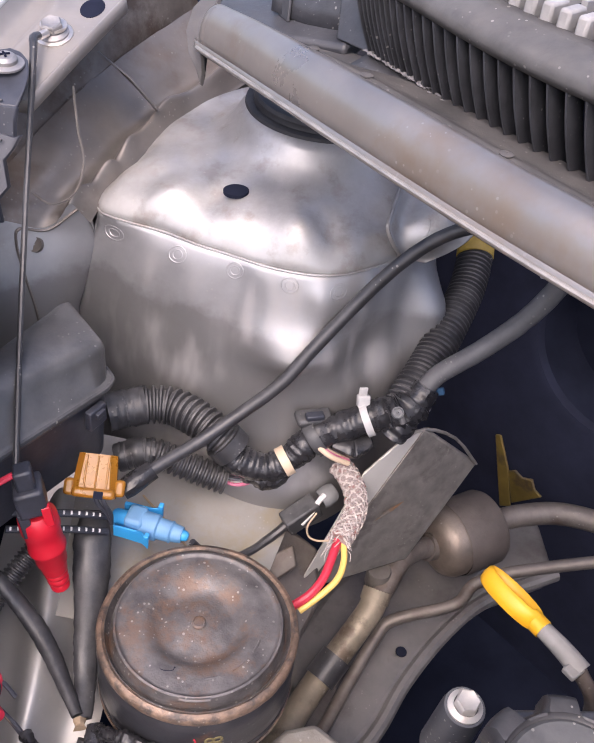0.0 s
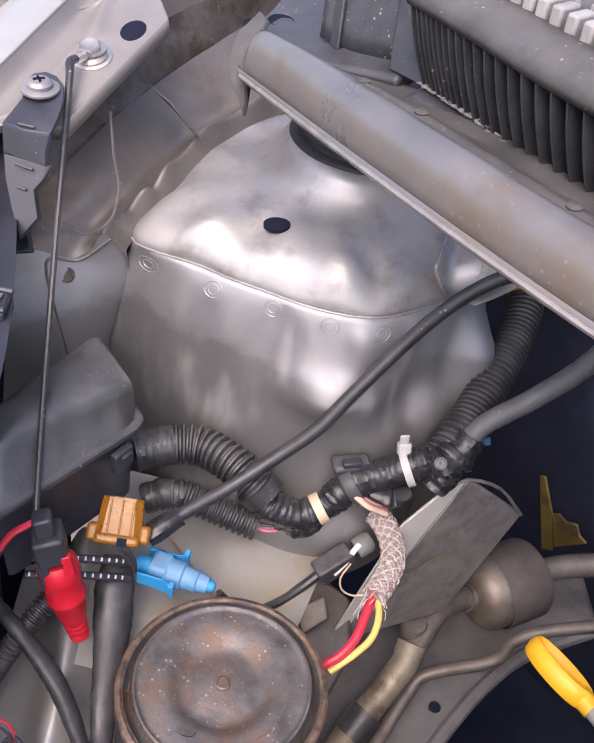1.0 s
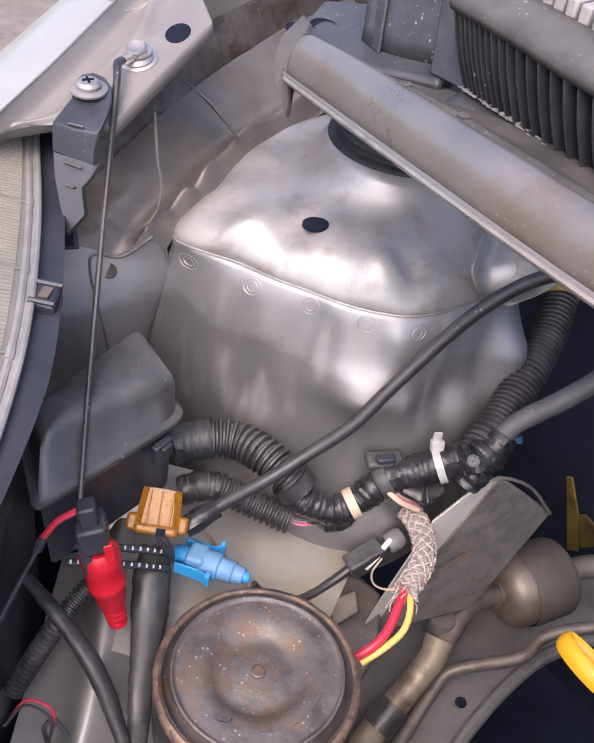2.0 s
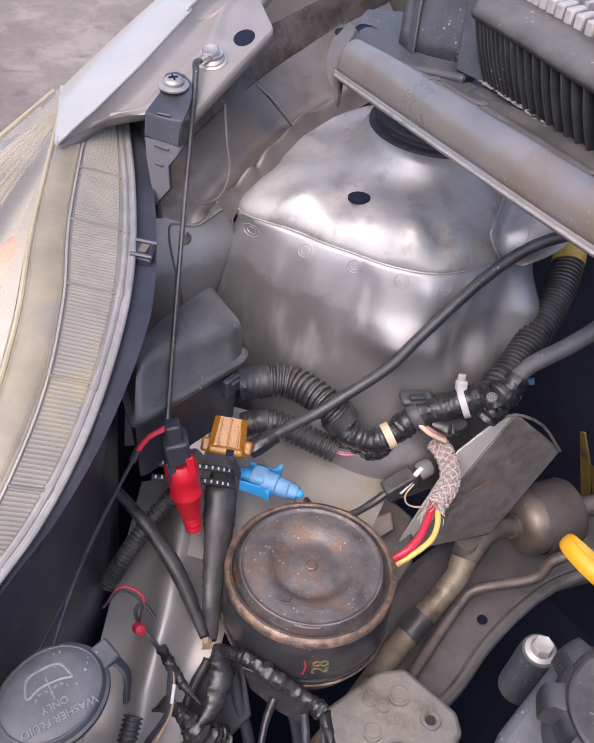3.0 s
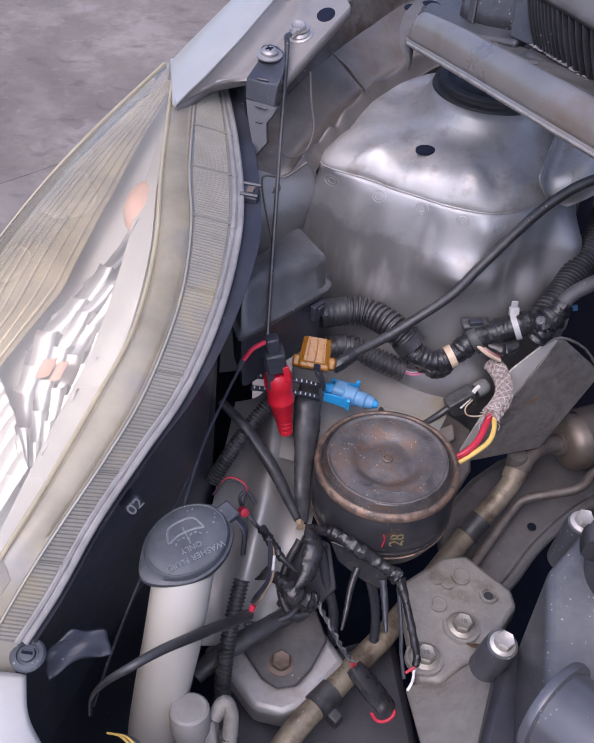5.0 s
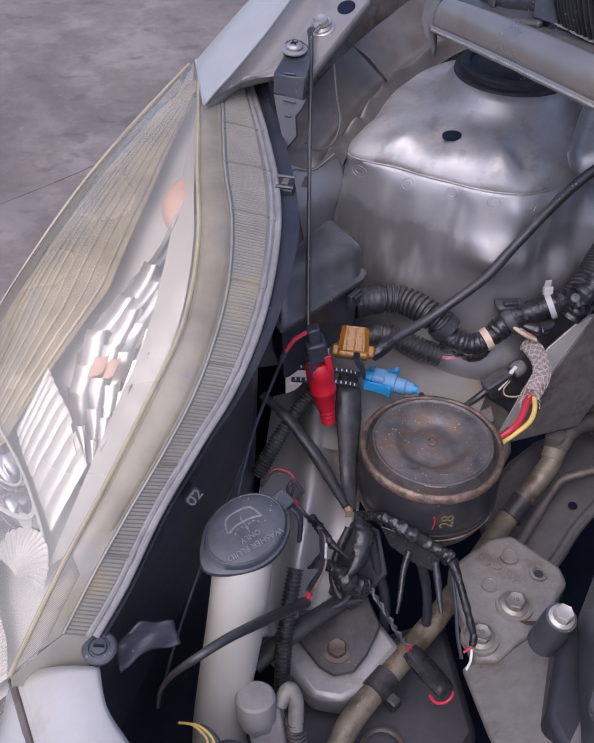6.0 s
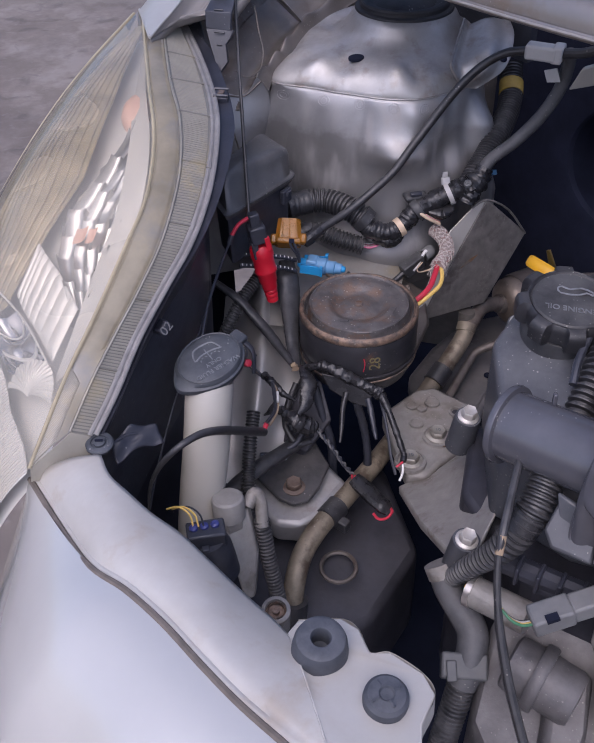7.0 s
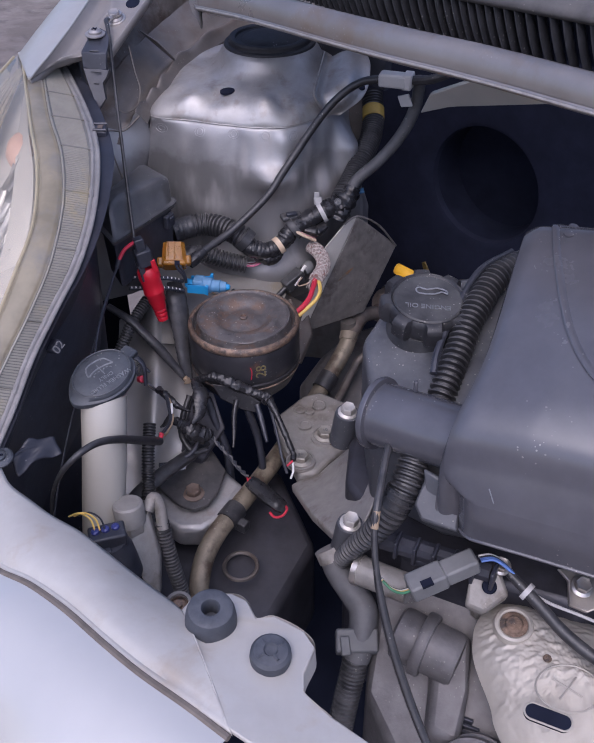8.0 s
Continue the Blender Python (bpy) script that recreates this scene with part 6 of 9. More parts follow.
def shield_plate():
    t = thing("shield_plate", (0.12, 0.41, 0.66), "dusty grey metal shield plate with a rust streak", "shield plate")
    g = Geo()
    a, b, c, d, e = (0.112, 0.416, 0.787), (0.128, 0.424, 0.792), (0.180, 0.451, 0.735), (0.137, 0.413, 0.668), (0.062, 0.380, 0.668)
    f, h = (0.058, 0.375, 0.690), (0.089, 0.402, 0.768)
    g.slab([b, c, d, e], (0.001, 0.004, -0.001))
    part("face", g, SHIELD, t, bevel=0.0012)
    # lit strip of the plate: its light is painted with the pale bodywork colour
    part("folded_edge", Geo().slab([(0.1275, 0.4235, 0.7925), (0.0615, 0.379, 0.6690), f, h, a], (0.001, 0.004, -0.001)), FLANGE, t, "bright folded edge", bevel=0.001)
    part("rust_streak", Geo().grid(lambda u, v: Vector((0.104, 0.4035, 0.7205)).lerp(Vector((0.124, 0.4135, 0.7325)), u) + Vector((0.002, 0.001, -0.004)) * (v - 0.5) * math.sin(math.pi * u) + Vector((-0.0002, -0.0012, 0.0006)), 8, 2), RUST_STAIN, t)
    part("top_edge", Geo().tube([a, b, (0.155, 0.438, 0.772), c], 0.0012, 6, 3), SHIELD, t)


# ---- engine ----
def engine_block():
    t = thing("engine", (0.2, 0.1, 0.4), "grey engine with a plastic valve cover", "engine")
    g = Geo()
    prof = [(0.092, 0.160, 0.813), (0.130, 0.208, 0.832), (0.200, 0.203, 0.846), (0.300, 0.09, 0.846), (0.240, -0.02, 0.80), (0.140, 0.02, 0.798), (0.088, 0.072, 0.793)]
    g.slab(prof, (0, 0, -0.09))
    part("valve_cover", g, ENGINE_GREY, t, "dusty grey plastic valve cover", bevel=0.006, bevel_seg=4, smooth=50)
    part("cover_boss", Geo().lathe([(0.0130, -0.05), (0.0120, -0.006), (0.0110, 0.0)], (0.1335, 0.2405, 0.7700), (0.02, -0.1, 1), 24, True, True), ENGINE_GREY, t)
    hex_bolt(t, "cover_bolt", (0.1335, 0.2405, 0.7700), (0.02, -0.1, 1), 0.0118, 0.0085, 0.0190, BOLT_WHITE, 0.5)
    g = Geo().lathe([(0.034, -0.04), (0.033, -0.012), (0.032, -0.006)], (0.147, 0.160, 0.838), (0.02, -0.12, 1), 40, False, True)
    part("filler_neck", g, BLACK_DUSTY, t)
    g = Geo().slab([(0.070, 0.10, 0.700), (0.086, 0.17, 0.712), (0.30, 0.20, 0.72), (0.36, 0.0, 0.70), (0.24, -0.05, 0.69), (0.11, 0.015, 0.690)], (0, 0, -0.25))
    part("cylinder_head", g, STEEL_BLACK, t, bevel=0.006)
    g = Geo().slab([(0.088, 0.012, 0.655), (0.130, 0.030, 0.675), (0.24, -0.015, 0.675), (0.24, -0.10, 0.60), (0.16, -0.14, 0.575), (0.09, -0.10, 0.56), (0.070, -0.035, 0.58)], (0, 0.004, -0.14))
    part("front_casting", g, CAST_DARK, t, bevel=0.008, bevel_seg=3, smooth=50)
    g = Geo().slab([(0.131, -0.020, 0.650), (0.158, -0.038, 0.650), (0.150, -0.070, 0.622), (0.135, -0.105, 0.598), (0.112, -0.088, 0.600), (0.122, -0.055, 0.628)], (-0.002, 0.003, -0.03))
    part("casting_leg", g, CAST_DARK, t, bevel=0.006, bevel_seg=3)
    part("casting_boss", Geo().lathe([(0.018, -0.002), (0.0215, 0.0), (0.0222, 0.004), (0.0222, 0.050), (0.020, 0.054), (0.0003, 0.055)], (0.100, -0.020, 0.640), (0.80, -0.55, -0.10), 36, True), CAST_DARK, t)
    part("boss_flange", Geo().lathe([(0.026, 0.018), (0.0272, 0.020), (0.0272, 0.026), (0.026, 0.028)], (0.100, -0.020, 0.640), (0.80, -0.55, -0.10), 36, True, True), CAST_DARK, t)
    part("pulley_hub", Geo().lathe([(0.030, 0.0), (0.033, 0.002), (0.033, 0.006), (0.028, 0.008), (0.028, 0.011), (0.033, 0.013), (0.033, 0.018), (0.012, 0.020), (0.0003, 0.021)], (0.150, -0.118, 0.580), (-0.5, -0.6, 0.6), 40, True), CAST_DARK, t)
    for k in range(4):
        part("fin", Geo().box((0.140 + 0.004 * k, -0.078 - 0.006 * k, 0.596 - 0.004 * k), (0.026, 0.003, 0.010), Matrix.Rotation(-0.5, 3, "Z")), BLACK, t, bevel=0.0008)
    # dark ribbed gasket row under the air box
    for k in range(6):
        part("cover_rib", Geo().box(Vector((0.100, 0.008, 0.716)) + Vector((0.0135, -0.0085, 0.0008)) * k, (0.0032, 0.016, 0.018), Matrix.Rotation(-0.55, 3, "Z")), LINER, t, bevel=0.001)
    part("gasket_band", Geo().tube([(0.090, 0.020, 0.712), (0.13, -0.005, 0.7145), (0.168, -0.028, 0.717)], 0.009, 10), LINER, t)


CAST_DARK = material("grimy_casting", (0.140, 0.134, 0.136), 0.44, 0.35, 0.3, 70, 0.6, dust=0.6, dust_color=(0.155, 0.143, 0.14), dust_scale=24, speck=0.3)


def oil_cap():
    t = thing("oil_filler_cap", (0.147, 0.160, 0.845), "dusty black lobed oil filler cap with raised lettering", "oil cap")
    c, ax = Vector((0.147, 0.162, 0.836)), Vector((0.03, -0.16, 1.0)).normalized()

    def lobes(a, r, h):
        if r < 0.033:
            return 1.0
        s = math.cos(a * 8 + 0.4)
        return 1.0 + 0.085 * max(-0.45, min(0.30, s * 2.6)) / 0.35

    part("grip", Geo().lathe([(0.0345, -0.004), (0.0382, 0.000), (0.0388, 0.010), (0.0378, 0.0150), (0.0350, 0.0175), (0.0322, 0.0180), (0.0313, 0.0160), (0.0300, 0.0152)], c, ax, 120, True, True, fn=lobes), OIL_BLACK, t, smooth=40)
    part("disc", Geo().lathe([(0.0302, 0.012), (0.0300, 0.0160), (0.0285, 0.0172), (0.0003, 0.0176)], c, ax, 60), OIL_DISC, t)
    x = Vector((-0.95, 0.2, 0)).normalized()
    top = c + ax * 0.0177
    y = ax.cross(x).normalized()
    # lettering is seen upside down from the wing
    lettering("raised_lettering", "ENGINE OIL", 0.0072, top + y * 0.0105 , x, ax, EMBOSS, t, 0.0003)
    can = [(-0.013, -0.0045), (-0.0125, -0.0075), (-0.006, -0.0105), (0.001, -0.0085), (0.006, -0.0105), (0.0085, -0.0085), (0.0065, -0.0045), (-0.004, -0.0040), (-0.009, -0.0065)]
    part("oil_can_symbol", Geo().tube([top + (x * a + y * b) * 1.25 + ax * 0.0002 for a, b in can + can[:1]], 0.0008, 6, 2), EMBOSS, t)


OIL_BLACK = material("grimy_cap_plastic", (0.030, 0.030, 0.034), 0.36, 0, 0.3, 60, 0.4, dust=0.45, dust_color=(0.13, 0.125, 0.12), dust_scale=40, speck=0.5)
OIL_DISC = material("dusty_cap_disc", (0.045, 0.045, 0.048), 0.42, 0, 0.3, 60, 0.3, dust=0.6, dust_color=(0.15, 0.15, 0.15), dust_scale=40, speck=0.7)


def air_box():
    t = thing("air_box", (0.25, 0.05, 0.8), "dark plastic engine cover air box with an intake pipe", "air box")
    fl = [(0.126, -0.026, 0.803), (0.124, -0.013, 0.824), (0.131, -0.001, 0.856), (0.166, 0.045, 0.888), (0.208, 0.125, 0.920), (0.219, 0.145, 0.925), (0.226, 0.156, 0.918)]
    fr = [(0.40, -0.205, 0.812), (0.40, -0.195, 0.842), (0.41, -0.175, 0.875), (0.45, -0.11, 0.905), (0.51, -0.02, 0.930), (0.53, 0.005, 0.932), (0.54, 0.02, 0.925)]

    def top(u, v):
        a, b = along(fl, v), along(fr, v)
        p = a.lerp(b, u)
        p.z += 0.006 * math.sin(math.pi * min(1, u * 1.2)) + 0.004 * math.sin(math.pi * v) * min(1, u * 6)
        if u < 0.035:
            p.z -= 0.006 * (1 - u / 0.035) ** 2
        # the near corner is rounded off
        k = max(0.0, math.hypot(max(0.0, 1 - u / 0.07), max(0.0, 1 - v / 0.22)) - 1) / 0.414
        return p + Vector((0.012, 0.010, 0.004)) * k ** 1.3

    g = Geo().grid(top, 130, 90)
    part("lid", g, COVER, t, "dark satin plastic lid", smooth=70)

    def skirt(s, v):
        # one wall round the near side and the front
        if s < 0.4:
            p, w = Vector(top(0.0, 1 - s / 0.4)), max(0.0, min(1.0, (s - 0.33) / 0.07)) * 0.5
        else:
            p, w = Vector(top((s - 0.4) / 0.6, 0.0)), 0.5 + 0.5 * max(0.0, min(1.0, (s - 0.4) / 0.04))
        bow = math.sin(min(1, v * 3) * math.pi / 2)
        return p + (Vector((-0.003, 0.001, -0.004)) * (1 - w) + Vector((0.0005, -0.005, -0.004)) * w) * bow + Vector((0.003, 0.003, -0.032 - 0.010 * (1 - w))) * v

    part("skirt_wall", Geo().grid(skirt, 140, 8), COVER, t, smooth=70)
    part("skirt_lip", Geo().tube([skirt(0.06 + 0.90 * k / 80, 1.0) for k in range(81)], 0.0016, 8, 1), COVER, t)
    part("underside", Geo().grid(lambda u, v: Vector(top(u, v)) + Vector((0.006, 0.006, -0.045)), 10, 8), BLACK, t)
    # curved crease on the lid
    part("lid_crease", Geo().tube([Vector(top(u, v)) + Vector((0, 0, 0.0004)) for u, v in ((0.20, 0.985), (0.13, 0.975), (0.09, 0.94), (0.068, 0.86), (0.070, 0.74), (0.10, 0.62), (0.16, 0.53), (0.24, 0.46), (0.34, 0.42))], 0.0034, 10, 10, squash=0.5), COVER, t)
    for u, v in ((0.10, 0.93), (0.10, 0.72)):
        part("lid_stud", Geo().lathe([(0.004, 0), (0.004, 0.0015), (0.0003, 0.002)], top(u, v), (0, -0.2, 1), 14), COVER, t)
    # intake pipe
    a, b = Vector((0.0915, 0.073, 0.803)), Vector((0.161, 0.0100, 0.8160))
    ax = (b - a).normalized()
    L = (b - a).length
    pipe = part("intake_pipe", Geo().lathe([(0.0250, 0.0), (0.0262, 0.001), (0.0262, L)], a, ax, 56), COVER, t, smooth=50)
    part("pipe_lip", Geo().lathe([(0.0262, 0.0035), (0.0300, 0.0028), (0.0306, 0.0), (0.0296, -0.0024), (0.0262, -0.0028), (0.0240, -0.0012)], a, ax, 56), COVER, pipe)
    part("pipe_bore", Geo().lathe([(0.0248, 0.0), (0.0240, 0.03), (0.0003, 0.03)], a, ax, 40), DARK, pipe)
    part("pipe_tab", Geo().box(a + ax * 0.028 + Vector((0.006, 0.008, 0.030)), (0.003, 0.004, 0.010)), COVER, pipe, bevel=0.0008)
    # bracket under the pipe
    g = Geo().slab([(0.118, 0.010, 0.790), (0.134, -0.004, 0.788), (0.140, -0.014, 0.772), (0.136, -0.026, 0.766), (0.112, -0.010, 0.764), (0.108, 0.0, 0.772)], (0.002, 0.003, -0.006))
    part("lower_foot", g, ENGINE_GREY, t, bevel=0.002)
    part("foot_web", Geo().slab([(0.116, 0.012, 0.795), (0.128, 0.002, 0.793), (0.126, -0.012, 0.768), (0.118, -0.006, 0.768)], (0.002, 0.003, 0)), ENGINE_GREY, t, bevel=0.0015)
    part("scratch", Geo().tube([Vector(top(0.10, 0.10)) + Vector((0, 0, 0.0002)), Vector(top(0.105, 0.03)) + Vector((0, 0, 0.0002))], 0.0005, 5), EMBOSS, t)


def heat_shield():
    t = thing("heat_shield", (0.2, -0.08, 0.64), "crinkled beige metal exhaust heat shield with a bolt hole", "heat shield")

    edge = [(0.163, -0.030, 0.660), (0.178, -0.020, 0.664), (0.196, -0.024, 0.668), (0.216, -0.034, 0.667), (0.256, -0.045, 0.658), (0.36, -0.10, 0.64), (0.34, -0.28, 0.60), (0.20, -0.19, 0.585), (0.163, -0.118, 0.622), (0.158, -0.094, 0.637), (0.152, -0.065, 0.650), (0.155, -0.045, 0.656)]
    c = Vector((0.225, -0.10, 0.664))

    def skin(u, v):
        n = len(edge)
        f = u * n
        k = int(f) % n
        pts = [Vector(edge[(k + i) % n]) for i in (-1, 0, 1, 2)]
        x = f - int(f)
        a_, b_, c_, d_ = pts
        p = 0.5 * (2 * b_ + (c_ - a_) * x + (2 * a_ - 5 * b_ + 4 * c_ - d_) * x * x + (3 * b_ - a_ - 3 * c_ + d_) * x ** 3)
        s = 1 - v
        q = c + (p - c) * s
        q.z += 0.016 * (1 - s ** 5) * (1.0) - 0.004 * (1 - s)
        q.z += 0.0013 * noise.noise(Vector((q.x * 130, q.y * 260, 3))) * min(1, v * 8) + 0.0006 * noise.noise(Vector((q.x * 420, q.y * 420, 7)))
        return q

    part("shell", Geo().grid(skin, 220, 80), FOIL, t, "crinkled beige foil shell", smooth=70)
    h = Vector((0.185, -0.050, 0.6755))
    part("hole_collar", Geo().lathe([(0.0165, -0.002), (0.0152, 0.0030), (0.0128, 0.0036), (0.0114, 0.0030), (0.0110, -0.003)], h, (-0.1, -0.15, 1), 36), FOIL, t)
    part("bolt_recess", Geo().lathe([(0.0112, -0.003), (0.0110, 0.0022), (0.0074, 0.0026), (0.0062, 0.0042), (0.0003, 0.0044)], h, (-0.1, -0.15, 1), 30), RUST_RIM, t, "rusty recessed bolt")
    e0, e1 = Vector((0.1795, -0.1205, 0.6690)), Vector((0.1985, -0.1325, 0.6700))
    ax_, nd = (e1 - e0).normalized(), Vector((-0.1, -0.3, 1.0)).normalized()
    sd = nd.cross(ax_)
    ring = [(e1 if math.cos(q) > 0 else e0) + (ax_ * math.cos(q) + sd * math.sin(q)) * 0.0062 for q in (2 * math.pi * (k + 0.5) / 24 for k in range(24))]
    # raised slab in near-black stands for the shade of the slot
    part("slot", Geo().slab([p + nd * 0.0016 for p in ring], nd * -0.006), DARK, t, "dark slot")
    part("slot_edge", Geo().tube([p + nd * 0.0014 for p in ring + ring[:1]], 0.0008, 6, 1), FOIL, t)
    for q0, q1 in (((0.200, -0.100), (0.217, -0.118)), ((0.218, -0.101), (0.200, -0.117))):
        part("stamped_stroke", Geo().tube([(q0[0], q0[1], 0.6765), ((q0[0] + q1[0]) / 2, (q0[1] + q1[1]) / 2, 0.6768), (q1[0], q1[1], 0.6765)], 0.0008, 6, 3), FOIL, t)
    part("rivet_dot", Geo().lathe([(0.0035, 0), (0.003, 0.0016), (0.0003, 0.002)], (0.202, -0.082, 0.6752), seg=14), RUST_RIM, t)
    part("stamped_circle", Geo().tube([Vector((0.209 + 0.024 * math.cos(a), -0.109 + 0.020 * math.sin(a), 0.6762 + 0.0006 * math.cos(a))) for a in (2 * math.pi * k / 24 for k in range(25))], 0.0008, 6, 1), FOIL, t)
    # lug and bolt beside it
    u = thing("lifting_bracket", (0.24, -0.04, 0.69), "silver steel bracket with a flange bolt", "bracket")
    part("plate", Geo().slab([(0.226, -0.020, 0.704), (0.262, -0.024, 0.705), (0.275, -0.050, 0.700), (0.240, -0.056, 0.692), (0.229, -0.046, 0.690), (0.232, -0.030, 0.700)], (0, 0.002, -0.004)), ZINC, u, bevel=0.0012)
    hex_bolt(u, "bolt", (0.2405, -0.0375, 0.7005), (0, -0.3, 1), 0.012, 0.007, 0.018, ZINC)
    part("support_arm", Geo().tube([(0.245, -0.045, 0.695), (0.245, -0.02, 0.66), (0.25, 0.0, 0.62)], 0.007, 8), STEEL_DIRTY, u)
    w = thing("engine_lug", (0.17, -0.03, 0.70), "cast lug behind the grey connector", "lug")
    part("lug", Geo().slab([(0.150, -0.030, 0.712), (0.162, -0.022, 0.716), (0.176, -0.028, 0.716), (0.180, -0.042, 0.704), (0.160, -0.046, 0.690), (0.146, -0.040, 0.694)], (0.002, 0.006, -0.012)), ALU, w, bevel=0.003)
    part("lug_leg", Geo().tube([(0.163, -0.030, 0.702), (0.168, -0.018, 0.67), (0.17, -0.01, 0.64)], 0.008, 8), ALU, w)
    part("lug_hole", Geo().lathe([(0.006, 0), (0.0055, 0.001), (0.005, 0.0004), (0.0002, 0.0004)], (0.165, -0.036, 0.7095), (0, -0.55, 0.85), 20, True), DARK, w)
    hex_bolt(w, "bolt", (0.1765, -0.024, 0.718), (0, -0.3, 1), 0.011, 0.006, 0.016, ZINC)


# ---- washer bottle, sensors ----
def washer_bottle():
    t = thing("washer_bottle", (-0.145, 0.12, 0.6), "milky white washer bottle neck with a black cap", "washer bottle")
    path = [(-0.1365, 0.146, 0.7840), (-0.138, 0.137, 0.768), (-0.141, 0.122, 0.736), (-0.148, 0.105, 0.685), (-0.152, 0.095, 0.640), (-0.153, 0.09, 0.58)]
    part("neck", Geo().tube(path, [0.0196, 0.0196, 0.0196, 0.0190, 0.0195, 0.022], 32, 6), BOTTLE, t, "milky translucent filler neck")
    c, ax = Vector((-0.136, 0.155, 0.797)), Vector((-0.02, -0.22, 1.0)).normalized()
    x = Vector((0.62, 0.72, 0.25))
    x = (x - ax * x.dot(ax)).normalized()
    y = ax.cross(x)

    def oval(r, h, tip=0.0):
        ring = []
        for j in range(72):
            a = 2 * math.pi * j / 72
            k = 1.0 + tip * max(0.0, math.cos(a - math.pi)) ** 8
            ring.append(c + x * (0.0318 * r * math.cos(a) * k) + y * (0.0262 * r * math.sin(a)) + ax * h)
        return ring

    g = Geo().rings([oval(0.90, -0.006, 0.15), oval(0.98, -0.004, 0.18), oval(1.0, -0.001, 0.18), oval(0.99, 0.0008, 0.16), oval(0.93, 0.0018, 0.06), oval(0.90, 0.0046), oval(0.86, 0.0056), oval(0.60, 0.0062), oval(0.02, 0.0066)], True, True, True)
    cap = part("cap", g, CAP_DUSTY, t, "dusty black oval snap cap", smooth=40)
    part("cap_tab", Geo().box(c + x * 0.033 + ax * (-0.001), (0.012, 0.014, 0.006), Matrix((x, y, ax)).transposed()), CAP_DUSTY, cap, bevel=0.0015)
    part("cap_strap", Geo().tube([c + x * 0.035 - ax * 0.003, c + x * 0.037 - y * 0.012 - ax * 0.012, c + x * 0.030 - y * 0.018 - ax * 0.030], 0.0035, 8, squash=0.5), BLACK, t)
    top = c + ax * 0.0064
    # lettering runs along the oval, read from the wing side
    d = (-x * 0.97 + y * 0.24).normalized()
    e = ax.cross(d)
    for txt, off, at, size in (("WASHER FLUID", -0.0135, 0.0, 0.0058), ("ONLY", -0.0066, 0.0, 0.0054)):
        lettering("raised_lettering", txt, size, top - e * off + d * at - ax * 0.0001, d, ax, EMBOSS, cap, 0.0006)
    scr = [(-0.0125, 0.000), (-0.0090, 0.0105), (0.0, 0.0125), (0.0090, 0.0105), (0.0125, 0.000), (0.0062, 0.0022), (0.0, 0.0028), (-0.0062, 0.0022), (-0.0125, 0.000)]
    part("windscreen_symbol", Geo().tube([top + d * (a_ - 0.001) + e * (-0.0025 - b_ * 0.9) for a_, b_ in scr], 0.0008, 6, 3), EMBOSS, cap)
    part("spray_stem", Geo().tube([top - d * 0.001 + e * q for q in (0.004, -0.009)], 0.0005, 6, 3), EMBOSS, cap)
    for sgn in (-1, 1):
        for k in range(4):
            a0 = radians(20 + 45 * k)
            part("spray_dot", Geo().tube([top + d * (sgn * (0.0045 - 0.0045 * math.cos(a0 + q)) - 0.001) + e * (0.002 - 0.0042 * math.sin(a0 + q)) for q in (-0.22, 0.0, 0.22)], 0.0006, 5, 2), EMBOSS, cap)
    part("cap_ridge", Geo().tube([c + x * (0.0276 * math.cos(q)) + y * (0.0226 * math.sin(q)) + ax * 0.0058 for q in (2 * math.pi * k / 48 for k in range(49))], 0.0007, 6, 1), CAP_DUSTY, cap)


